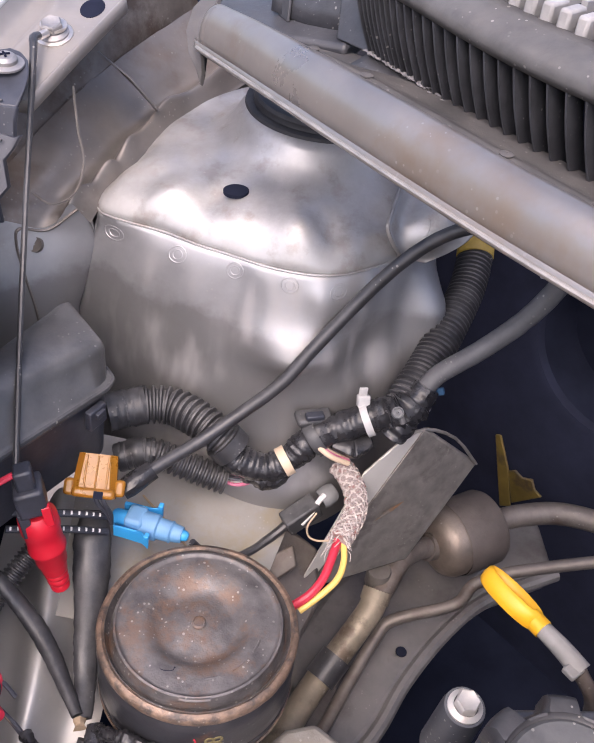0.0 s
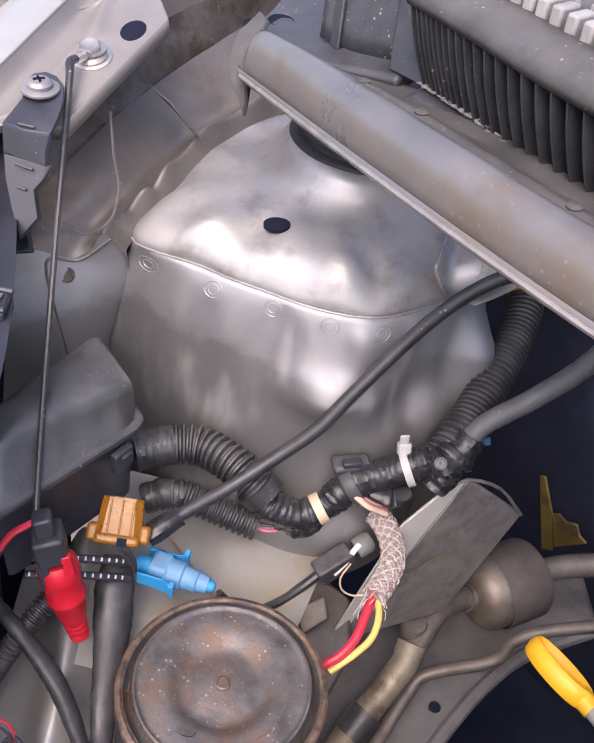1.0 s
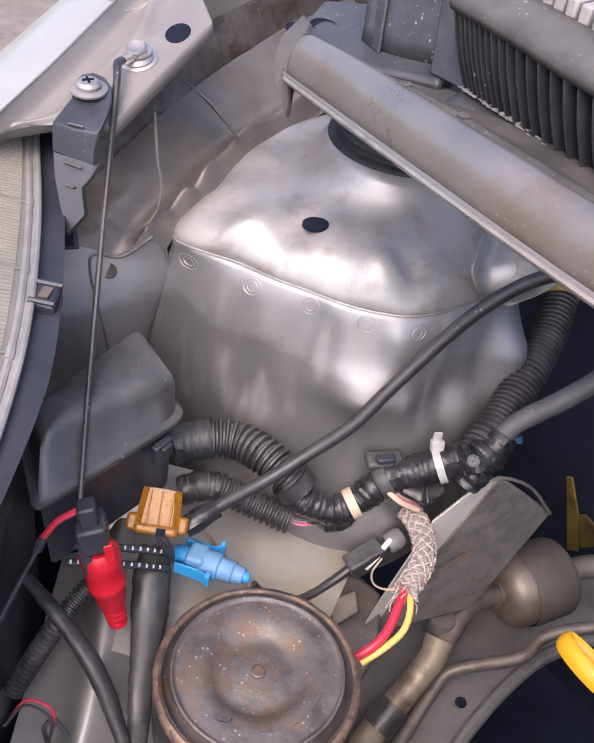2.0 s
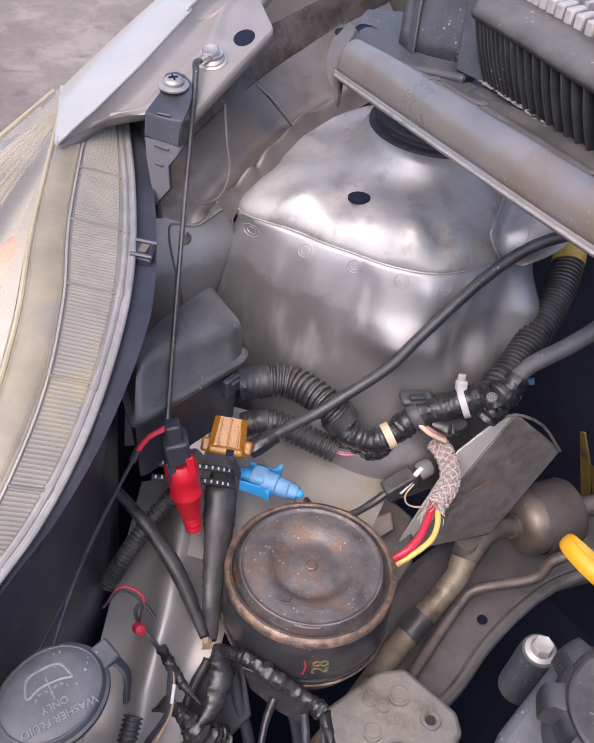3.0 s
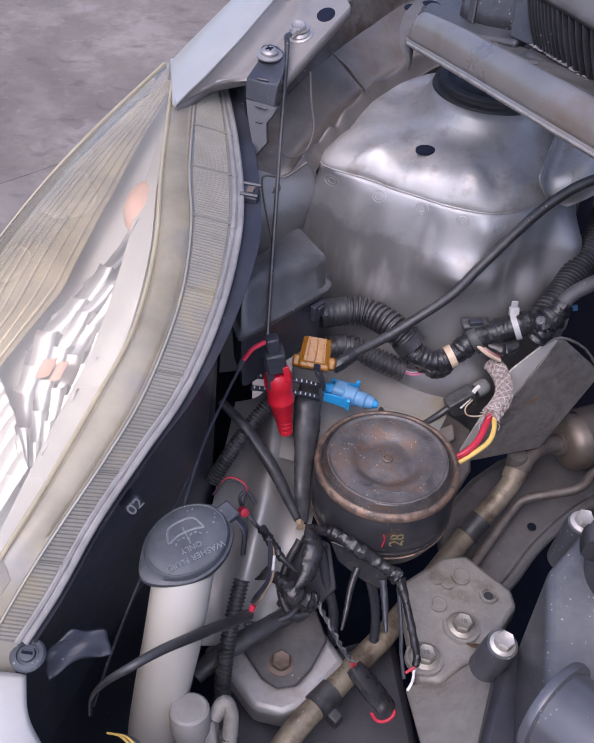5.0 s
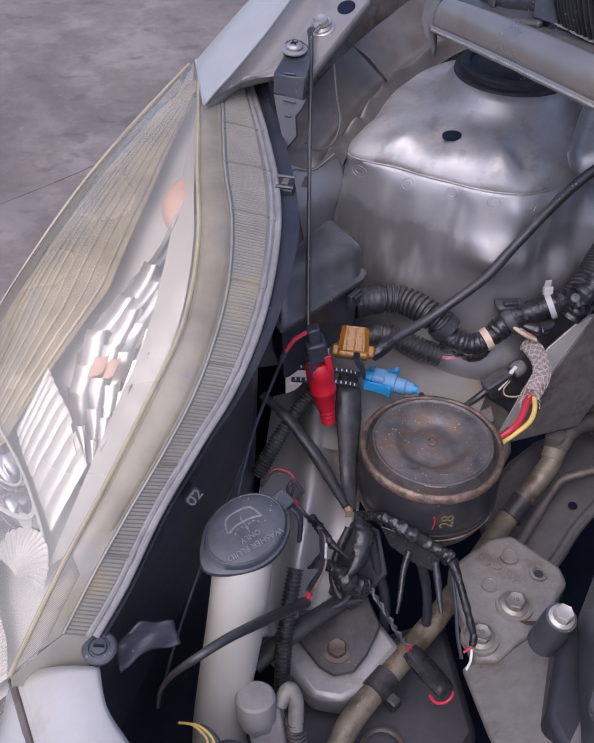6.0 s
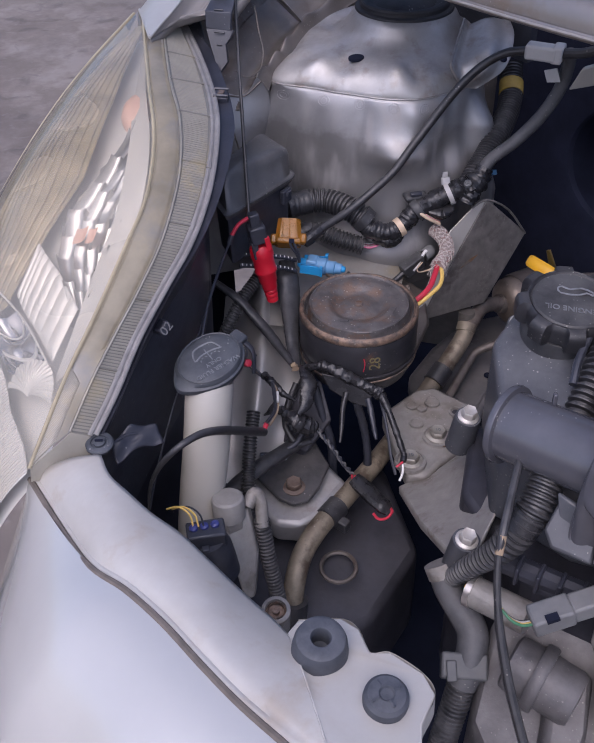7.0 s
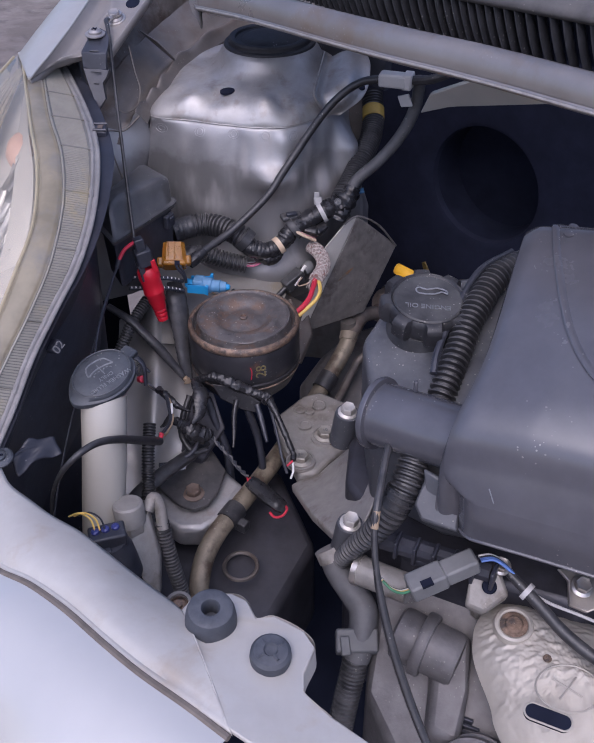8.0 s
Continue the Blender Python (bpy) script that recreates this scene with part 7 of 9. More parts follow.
def sensor_and_valve():
    t = thing("pressure_valve", (-0.122, 0.088, 0.62), "aluminium refrigerant valve with a grey dust cap", "valve")
    ax = (-0.05, 0.15, 1)
    part("dust_cap", Geo().lathe([(0.0135, -0.016), (0.0138, 0.0), (0.0132, 0.0030), (0.0115, 0.0045), (0.0003, 0.0050)], (-0.1235, 0.0905, 0.7010), ax, 30), STEM_GREY, t, "ribbed grey dust cap")
    part("hex", Geo().lathe([(0.0115, -0.026), (0.0122, -0.023), (0.0122, -0.018), (0.0110, -0.016)], (-0.1235, 0.0905, 0.7010), ax, 6, True, True), ALU, t, smooth=20)
    part("block", Geo().slab([(-0.128, 0.078, 0.682), (-0.108, 0.092, 0.690), (-0.100, 0.072, 0.655), (-0.103, 0.052, 0.622), (-0.112, 0.050, 0.620), (-0.122, 0.066, 0.660)], (0.001, 0.012, -0.004)), ALU, t, bevel=0.002)
    part("stub_pipe", Geo().tube([(-0.108, 0.095, 0.690), (-0.102, 0.102, 0.698), (-0.097, 0.098, 0.690), (-0.096, 0.088, 0.672)], 0.0055, 12), ALU, t)
    part("ribbed_hose", Geo().tube([(-0.097, 0.092, 0.676), (-0.092, 0.080, 0.640), (-0.085, 0.070, 0.60), (-0.08, 0.06, 0.55)], 0.0065, 12, wave=0.0007, pitch=0.0035), CONDUIT, t)
    s = thing("pressure_sensor", (-0.134, 0.035, 0.68), "black pressure sensor plug with blue and yellow wires", "sensor")
    axs = Vector((-0.15, -0.05, 1)).normalized()
    part("plug_body", Geo().lathe([(0.016, -0.045), (0.0165, -0.030), (0.0165, -0.012), (0.0155, -0.010), (0.0150, 0.0)], (-0.1340, 0.0380, 0.7180), axs, 36, True, True), BLACK, s)
    part("plug_head", Geo().box((-0.1345, 0.0375, 0.7225), (0.030, 0.018, 0.014), Matrix.Rotation(0.2, 3, "Z")), BLACK, s, bevel=0.002)
    for i in range(3):
        p = Vector((-0.1435 + 0.008 * i, 0.0365 + 0.002 * i, 0.7305))
        part("blue_seal", Geo().lathe([(0.0034, -0.003), (0.0034, 0.001), (0.002, 0.002), (0.0003, 0.002)], p, axs, 14), BLUE_DARK, s)
    for i in range(3):
        p = Vector((-0.1435 + 0.004 * i, 0.0370, 0.7315))
        part("wire", Geo().tube([p, p + Vector((-0.003, 0.006, 0.007)), p + Vector((-0.012, 0.012, 0.009)), p + Vector((-0.022, 0.016, 0.002))], 0.0008, 6), YELLOWWIRE if i < 2 else BLACK, s)
    part("clip_leg", Geo().box((-0.134, 0.026, 0.708), (0.006, 0.006, 0.024), Matrix.Rotation(0.2, 3, "Z")), BLACK, s, bevel=0.001)
    u = thing("copper_socket", (-0.082, 0.007, 0.66), "small hexagonal port with a copper-red centre", "port")
    part("collar", Geo().lathe([(0.0105, -0.03), (0.0115, -0.004), (0.0115, 0.0), (0.0085, 0.001), (0.0080, -0.002)], (-0.082, 0.007, 0.668), (0, -0.2, 1), 24), ALU, u)
    part("core", Geo().lathe([(0.0080, -0.002), (0.0066, -0.0005), (0.0062, -0.004), (0.0030, -0.004), (0.0026, -0.001), (0.0003, -0.001)], (-0.082, 0.007, 0.668), (0, -0.2, 1), 20), RUST_RIM, u)


BLUE_DARK = material("dark_blue_seal", (0.05, 0.06, 0.22), 0.45, 0, 0.15, 60, 0.1)


# ---- pipes ----
def refrigerant_pipes():
    t = thing("aluminium_pipe", (0.0, 0.24, 0.55), "oxidised aluminium pipe with black clips", "pipe")
    part("upper_run", Geo().tube([(0.1165, 0.392, 0.648), (0.112, 0.384, 0.640), (0.097, 0.367, 0.625), (0.072, 0.338, 0.606), (0.04, 0.285, 0.60), (0.007, 0.230, 0.599)], 0.0098, 16), PIPE, t)
    part("lower_run", Geo().tube([(0.010, 0.235, 0.599), (-0.026, 0.184, 0.596), (-0.050, 0.150, 0.594), (-0.064, 0.127, 0.586), (-0.071, 0.106, 0.574), (-0.074, 0.097, 0.550)], 0.0100, 16), PIPE, t)
    part("clip", Geo().tube([(-0.030, 0.1785, 0.5955), (-0.042, 0.1615, 0.595)], 0.0120, 16, 3), RUBBER, t)
    part("clip", Geo().tube([(0.090, 0.359, 0.619), (0.078, 0.345, 0.610)], 0.0120, 16, 3), RUBBER, t)
    part("collar", Geo().tube([(0.1175, 0.3960, 0.652), (0.1150, 0.389, 0.646)], 0.0108, 16, 2), PIPE, t)
    c = part("service_cap", Geo().lathe([(0.0060, -0.010), (0.0064, -0.002), (0.0088, -0.001), (0.0092, 0.001), (0.0092, 0.0135), (0.0084, 0.0150), (0.0003, 0.0154)], (0.1178, 0.4060, 0.6475), (0.0, 0.0, 1), 28), CAP_BROWN, t, "grimy grey screw cap")
    part("socket_end", Geo().tube([(-0.074, 0.098, 0.556), (-0.0755, 0.093, 0.535)], 0.0150, 18, 2), RUBBER, t)
    part("clip_tab", Geo().box((-0.026, 0.160, 0.590), (0.010, 0.014, 0.012), Matrix.Rotation(0.9, 3, "Z")), RUBBER, t, bevel=0.0015)
    d = thing("dryer_pipe", (0.19, 0.46, 0.6), "dusty metal canister on a bent pipe", "canister pipe")
    part("elbow_pipe", Geo().tube([(0.112, 0.384, 0.640), (0.124, 0.402, 0.650), (0.136, 0.422, 0.654), (0.150, 0.436, 0.650), (0.168, 0.448, 0.642)], 0.0085, 14), STEEL_DIRTY, d)
    part("pipe_collar", Geo().tube([(0.160, 0.444, 0.645), (0.168, 0.448, 0.642)], 0.0112, 16, 2), STEEL_DIRTY, d)
    ax = Vector((0.85, 0.45, 0.02)).normalized()
    part("canister", Geo().lathe([(0.010, 0.0), (0.018, 0.001), (0.025, 0.005), (0.0285, 0.011), (0.0290, 0.020)], (0.165, 0.447, 0.641), ax, 40), STEEL_SHINY, d, "dull metal end dome")
    part("canister_body", Geo().lathe([(0.0300, 0.019), (0.0312, 0.022), (0.0312, 0.052), (0.029, 0.056), (0.012, 0.060)], (0.165, 0.447, 0.641), ax, 40), SLEEVE, d, "brown-black rubber sleeve")
    part("tail_pipe", Geo().tube([(0.215, 0.473, 0.642), (0.24, 0.482, 0.645), (0.28, 0.485, 0.648), (0.33, 0.47, 0.65)], 0.0095, 14), STEEL_DIRTY, d)
    e = thing("thin_pipe", (0.17, 0.40, 0.6), "thin bent steel pipe", "pipe")
    part("run", Geo().tube([(0.080, 0.315, 0.582), (0.102, 0.353, 0.592), (0.122, 0.384, 0.605), (0.135, 0.396, 0.614), (0.180, 0.401, 0.632), (0.193, 0.408, 0.650), (0.221, 0.411, 0.664), (0.30, 0.41, 0.69)], 0.0048, 12), STEEL_DIRTY, e)
    f = thing("lower_cradle", (0.15, 0.36, 0.5), "dusty stamped steel crossmember below the pipes", "crossmember")
    part("web", Geo().slab([(0.055, 0.390, 0.583), (0.088, 0.443, 0.584), (0.117, 0.474, 0.585), (0.155, 0.497, 0.587), (0.228, 0.519, 0.589), (0.285, 0.530, 0.590), (0.290, 0.473, 0.585), (0.226, 0.444, 0.583), (0.187, 0.412, 0.581), (0.150, 0.368, 0.578), (0.126, 0.330, 0.572), (0.100, 0.300, 0.566), (0.070, 0.300, 0.568)], (0, 0.004, -0.03)), CRADLE, f, bevel=0.008, bevel_seg=3, smooth=50)
    part("rolled_edge", Geo().tube([(0.100, 0.300, 0.563), (0.126, 0.330, 0.569), (0.150, 0.368, 0.575), (0.187, 0.412, 0.579), (0.226, 0.444, 0.581), (0.290, 0.473, 0.583)], 0.006, 10), CRADLE, f)
    part("hole", Geo().lathe([(0.0045, 0), (0.004, 0.001), (0.0002, 0.0008)], (0.147, 0.389, 0.5825), (0, -0.1, 1), 16, True), DARK, f)
    h = thing("yellow_bracket", (0.23, 0.50, 0.68), "dirty yellow metal bracket deep in the bay", "bracket")
    part("upright", Geo().slab([(0.254, 0.615, 0.608), (0.258, 0.611, 0.611), (0.271, 0.596, 0.579), (0.281, 0.585, 0.540), (0.274, 0.593, 0.531)], (0.002, 0.002, 0)), YELLOW_DIRTY, h, bevel=0.001)
    part("foot", Geo().slab([(0.271, 0.596, 0.579), (0.275, 0.591, 0.585), (0.281, 0.584, 0.583), (0.288, 0.577, 0.589), (0.292, 0.572, 0.580), (0.298, 0.566, 0.577), (0.281, 0.585, 0.545)], (0.002, 0.002, 0)), YELLOW_DIRTY, h, bevel=0.001)


STEM_GREY = material("dirty_pale_nylon", (0.30, 0.29, 0.275), 0.5, 0, 0.2, 60, 0.2, dust=0.4, dust_color=(0.2, 0.17, 0.14))
CAP_BROWN = material("grimy_screw_cap", (0.115, 0.105, 0.095), 0.5, 0.1, 0.25, 80, 0.4, dust=0.5, dust_color=(0.17, 0.145, 0.12))
YELLOW_DIRTY = material("grimy_yellow_paint", (0.17, 0.12, 0.026), 0.55, 0, 0.35, 40, 0.2, dust=0.5, dust_color=(0.09, 0.07, 0.045), second=(0.07, 0.05, 0.025), second_scale=30, second_amount=0.4)
SLEEVE = material("grimy_sleeve", (0.095, 0.080, 0.072), 0.6, 0, 0.25, 60, 0.4, dust=0.6, dust_color=(0.14, 0.115, 0.10), dust_scale=30)
CRADLE = material("dusty_crossmember_paint", (0.20, 0.19, 0.185), 0.46, 0.3, 0.25, 40, 0.25, dust=0.6, dust_color=(0.21, 0.19, 0.18), dust_scale=20, second=(0.11, 0.10, 0.095), second_scale=16, second_amount=0.4, speck=0.25)
STEEL_SHINY = material("scuffed_tin", (0.26, 0.215, 0.18), 0.48, 0.7, 0.2, 90, 0.5, dust=0.4, speck=0.5)


def dipstick():
    t = thing("dipstick", (0.17, 0.29, 0.76), "yellow plastic dipstick ring on a white stem", "dipstick")
    a, b = Vector((0.153, 0.313, 0.789)), Vector((0.175, 0.283, 0.788))
    c = (a + b) / 2
    d = (b - a).normalized()
    nrm = Vector((0.55, 0.25, 0.80))
    nrm = (nrm - d * nrm.dot(d)).normalized()
    w = nrm.cross(d)
    g = Geo()
    rings = []
    for k in range(25):
        q = 2 * math.pi * k / 24
        p = c + d * (0.0190 * math.cos(q)) + w * (0.0090 * math.sin(q))
        o = (d * (0.0080 * math.cos(q)) + w * (0.0190 * math.sin(q))).normalized()
        rings.append([p + o * (0.0022 * math.cos(e)) + nrm * (0.0056 * math.sin(e)) for e in (2 * math.pi * j / 8 for j in range(8))])
    g.rings(rings, True, False, False)
    part("ring", g, YELLOW, t)
    part("boss", Geo().tube([b - d * 0.004, b + d * 0.006], 0.0058, 14, 3), YELLOW, t)
    part("stem", Geo().tube([b + d * 0.004, b + d * 0.020, b + d * 0.034 + Vector((0, 0, -0.002))], [0.0050, 0.0056, 0.0060], 14), STEM_GREY, t, "dirty pale grey stem")
    part("stem_fin", Geo().box(b + d * 0.030 + Vector((-0.003, -0.004, 0.0)), (0.010, 0.004, 0.008), frame_to(d)), STEM_GREY, t, bevel=0.001)
    part("guide_tube", Geo().tube([b + d * 0.032 + Vector((0, 0, -0.002)), b + d * 0.046 + Vector((0.002, 0, -0.020)), b + d * 0.050 + Vector((0.004, 0, -0.08)), b + d * 0.05 + Vector((0.004, 0.0, -0.14))], 0.0042, 12), STEEL_DIRTY, t)


# ---- fuse box and connectors ----
def fuse_box():
    t = thing("fuse_box", (-0.12, 0.37, 0.78), "black plastic fuse box with a lipped lid", "fuse box")
    a, b = Vector((-0.074, 0.4035, 0)), Vector((-0.134, 0.343, 0))  # near edge of the lid
    back = Vector((-0.030, 0.040, 0))

    def outline(grow, z0, lean=0.0):
        # lean: how far the near side stands out below
        o = Vector((0.003, -0.022, 0)) * lean
        p = [a + o * 0.3, b + o, b + back * 0.5, a + back]
        c = sum(p, Vector()) / 4
        out = []
        for i in range(4):
            q0, q1, q2 = p[i - 1], p[i], p[(i + 1) % 4]
            for s in (0.16, 0.07, 0.0, -0.07, -0.16):
                q = q1.lerp(q0, s) if s > 0 else q1.lerp(q2, -s)
                if s == 0.0:
                    q = q1.lerp((q0 + q2) / 2, 0.05)
                v = q - c
                out.append(c + v * (1 + grow / v.length) + Vector((0, 0, z0)))
        return out

    g = Geo().rings([outline(0.003, 0.832, 1.0), outline(0.003, 0.838, 1.0), outline(0.0, 0.839, 0.95), outline(-0.0005, 0.857, 0.2), outline(-0.0025, 0.8620, 0.05), outline(-0.007, 0.8640), outline(-0.022, 0.8655)], True, True, True)
    part("lid", g, FUSE_BLACK, t, "dusty black lid", smooth=45)
    g = Geo().rings([outline(-0.004, 0.78, 1.0), outline(-0.001, 0.833, 1.0)], True, True, True)
    part("body", g, BLACK, t, smooth=40)
    part("lip", Geo().tube([p for p in outline(0.0035, 0.8365, 1.0)] + [outline(0.0035, 0.8365, 1.0)[0]], 0.0016, 6, 2), BLACK_DUSTY, t)
    m = a.lerp(b, 0.17) + Vector((0.004, -0.010, 0))
    rot = frame_to((0.85, -0.53, 0))
    l = part("latch", Geo().box(m + Vector((0.001, -0.001, 0.823)), (0.014, 0.014, 0.005), rot), BLACK, t, bevel=0.001)
    part("latch_hook", Geo().box(m + Vector((0.0035, -0.002, 0.826)), (0.007, 0.004, 0.004), rot), BLACK, l, bevel=0.0006)
    # vertical blade post behind the box
    part("post", Geo().box((-0.158, 0.318, 0.85), (0.010, 0.012, 0.05), Matrix.Rotation(0.3, 3, "Z")), BLACK, t, bevel=0.002)


def orange_connector():
    t = thing("orange_connector", (-0.077, 0.362, 0.775), "translucent orange relay socket, dirty", "connector")
    rot = Matrix.Rotation(-0.05, 3, "Z") @ Matrix.Rotation(radians(42), 3, "X") @ Matrix.Rotation(0.10, 3, "Y")
    c = Vector((-0.0770, 0.3650, 0.7905))

    def outline(w, h, z, cut=0.004):
        # eight-cornered section of the moulding
        p = [(-w, -h + cut), (-w + cut, -h), (w - cut, -h), (w, -h + cut), (w, h - cut), (w - cut, h), (-w + cut, h), (-w, h - cut)]
        return [c + rot @ Vector((x, z, y)) for x, y in p]

    part("shell", Geo().rings([outline(0.0125, 0.010, -0.013), outline(0.0130, 0.0105, -0.010), outline(0.0120, 0.0100, 0.004), outline(0.0112, 0.0094, 0.0125), outline(0.0095, 0.0080, 0.0125, 0.003), outline(0.0090, 0.0076, 0.0085, 0.003)], True, True, True), ORANGE, t, smooth=25)
    part("well", Geo().box(c + rot @ Vector((0.0, 0.0088, 0.0)), (0.013, 0.0012, 0.010), rot), ORANGE_DARK, t, "dark amber well")
    for x, w in ((-0.0060, 0.0012), (0.0005, 0.0010), (0.0068, 0.0014)):
        part("rib", Geo().box(c + rot @ Vector((x, 0.001, 0.0102)), (w, 0.021, 0.0016), rot), ORANGE, t, bevel=0.0004)
    for s, y in ((-1, -0.008), (1, -0.0065)):
        part("side_tab", Geo().box(c + rot @ Vector((0.0145 * s, y, 0.002)), (0.0065, 0.010, 0.011), rot), ORANGE, t, bevel=0.0018)
    part("skirt", Geo().box(c + rot @ Vector((0.0, -0.0105, 0.0035)), (0.025, 0.006, 0.017), rot), ORANGE, t, bevel=0.002)
    part("dark_slot", Geo().box(c + rot @ Vector((0.0030, -0.0115, 0.0118)), (0.0055, 0.0045, 0.0016), rot), DARK, t)
    for k in (-1, 1):
        part("lead", Geo().tube([c + rot @ Vector((0.003 + 0.0015 * k, -0.010, 0.010)), c + rot @ Vector((0.005 + 0.002 * k, -0.016, 0.008)), c + rot @ Vector((0.010 + 0.001 * k, -0.022, 0.0)), c + rot @ Vector((0.012, -0.028, -0.006))], 0.0014, 7), BLACK, t)


ORANGE_DARK = material("dark_amber_resin", (0.13, 0.055, 0.012), 0.4, 0, 0.35, 90, 0.3)


def blue_connectors():
    t = thing("blue_connector", (-0.062, 0.3645, 0.7555), "sky-blue two-part wire connector with locking arms", "connector")
    a, b = Vector((-0.066, 0.3625, 0.757)), Vector((-0.012, 0.3490, 0.755))
    d = (b - a).normalized()
    f = frame_to(d)
    side = d.cross(Vector((0, 0, 1))).normalized()
    up = side.cross(d)
    L = (b - a).length
    part("nose", Geo().lathe([(0.0040, -0.002), (0.0052, 0.0), (0.0055, 0.008)], a, d, 18, True, True), BLUE, t)
    part("socket", Geo().box(a + d * 0.013, (0.0150, 0.0165, 0.012), f), BLUE_PALE, t, bevel=0.0025, bevel_seg=3)
    part("barrel", Geo().lathe([(0.0080, 0.0), (0.0084, 0.001), (0.0084, 0.010), (0.0068, 0.011), (0.0066, 0.018), (0.0072, 0.019), (0.0060, 0.020), (0.0054, 0.024), (0.0050, 0.026)], a + d * 0.017, d, 22, True, True), BLUE_PALE, t, "paler blue barrel")
    for s in (-1, 1):
        base = a + side * 0.0105 * s + up * 0.002
        arm = part("locking_arm", Geo().slab([base + d * 0.002 + up * 0.002, base + d * 0.020 + up * 0.003, base + d * 0.026 + side * 0.0035 * s + up * 0.003, base + d * 0.026 + side * 0.0015 * s + up * 0.003, base + d * 0.021 - side * 0.0005 * s + up * 0.003, base + d * 0.002 - side * 0.0030 * s + up * 0.002], -up * 0.010), BLUE, t, "bright blue locking arm", bevel=0.0008)
        part("tooth", Geo().box(base + d * 0.0245 + side * 0.002 * s + up * 0.0035, (0.004, 0.003, 0.003), f), BLUE, arm, bevel=0.0005)
    part("seal", Geo().lathe([(0.0034, 0), (0.0036, 0.002), (0.0030, 0.004), (0.002, 0.005)], a + d * 0.042, d, 14, True, True), BLUE, t)


def red_connector():
    t = thing("red_connector", (-0.105, 0.322, 0.74), "red and black in-line fuse holder", "fuse holder")
    a, b = Vector((-0.1075, 0.3255, 0.829)), Vector((-0.0925, 0.3205, 0.738))
    d = (b - a).normalized()
    prof = [(0.0085, 0.026), (0.0110, 0.029), (0.0114, 0.038), (0.0104, 0.041), (0.0104, 0.052), (0.0110, 0.0535), (0.0108, 0.0555), (0.0094, 0.0575), (0.0090, 0.066), (0.0080, 0.068), (0.0074, 0.0735), (0.0072, 0.0748), (0.0060, 0.0756), (0.0068, 0.0768), (0.0066, 0.079), (0.0057, 0.080), (0.0064, 0.0812), (0.0062, 0.084), (0.0053, 0.085), (0.0059, 0.0862), (0.0056, 0.0895), (0.0025, 0.091)]
    part("red_boot", Geo().lathe(prof, a, d, 32, True, True), RED, t, "ridged red rubber boot", smooth=50)
    f = frame_to(d, (1, 0.3, 0))
    part("black_cap", Geo().box(a + d * 0.014, (0.019, 0.016, 0.018), f), BLACK, t, bevel=0.002)
    part("cap_neck", Geo().box(a - d * 0.0, (0.011, 0.010, 0.014), f), BLACK, t, bevel=0.0015)
    for s in (-1, 1):
        part("cap_claw", Geo().box(a + d * 0.028 + f @ Vector((0.0068 * s, -0.006, 0)), (0.004, 0.006, 0.018), f), BLACK, t, bevel=0.0008)
    part("red_window", Geo().box(a + d * 0.024 + Vector((0.0085, -0.0055, 0.002)), (0.004, 0.005, 0.014), f), RED, t, bevel=0.0006)
    part("lead", Geo().tube([a + Vector((-0.002, 0, 0.004)), (-0.115, 0.322, 0.8315), (-0.122, 0.318, 0.828), (-0.128, 0.314, 0.8195)], 0.0019, 8), REDWIRE, t, "short red wire")
    part("joint", Geo().tube([(-0.128, 0.314, 0.820), (-0.131, 0.311, 0.812)], 0.0026, 8, 2), BLACK, t)
    part("long_wire", Geo().tube([(-0.1305, 0.3115, 0.813), (-0.136, 0.286, 0.808), (-0.143, 0.251, 0.800), (-0.1465, 0.218, 0.793), (-0.1485, 0.186, 0.780), (-0.148, 0.172, 0.755)], 0.0012, 8), BLACK, t, "thin straight black wire")
    part("thin_lead", Geo().tube([(-0.1295, 0.3125, 0.817), (-0.142, 0.283, 0.791), (-0.152, 0.215, 0.782), (-0.168, 0.158, 0.757), (-0.182, 0.115, 0.720), (-0.190, 0.09, 0.69)], 0.0010, 6), BLACK, t)
    w = thing("ground_cable", (-0.12, 0.43, 0.85), "thin black earth cable with a ring terminal", "cable")
    part("cable", Geo().tube([(-0.1285, 0.5215, 0.9900), (-0.1300, 0.515, 0.9905), (-0.1282, 0.505, 0.9860), (-0.1257, 0.478, 0.9640), (-0.1225, 0.440, 0.9325), (-0.1190, 0.401, 0.8990), (-0.1156, 0.364, 0.8660), (-0.112, 0.327, 0.8300)], [0.0024, 0.0026, 0.0022, 0.0018, 0.0017, 0.0017, 0.0017, 0.0017], 10), RUBBER, w)
    part("ring_terminal", Geo().lathe([(0.0035, 0), (0.0078, 0), (0.0080, 0.0008), (0.0078, 0.0016), (0.0035, 0.0016)], (-0.1222, 0.5338, 0.9915), (0.02, -0.20, 1), 24), ZINC, w)
    part("terminal_crimp", Geo().tube([(-0.1245, 0.5265, 0.9905), (-0.1285, 0.5215, 0.9895)], 0.0024, 8, 3), ZINC, w)


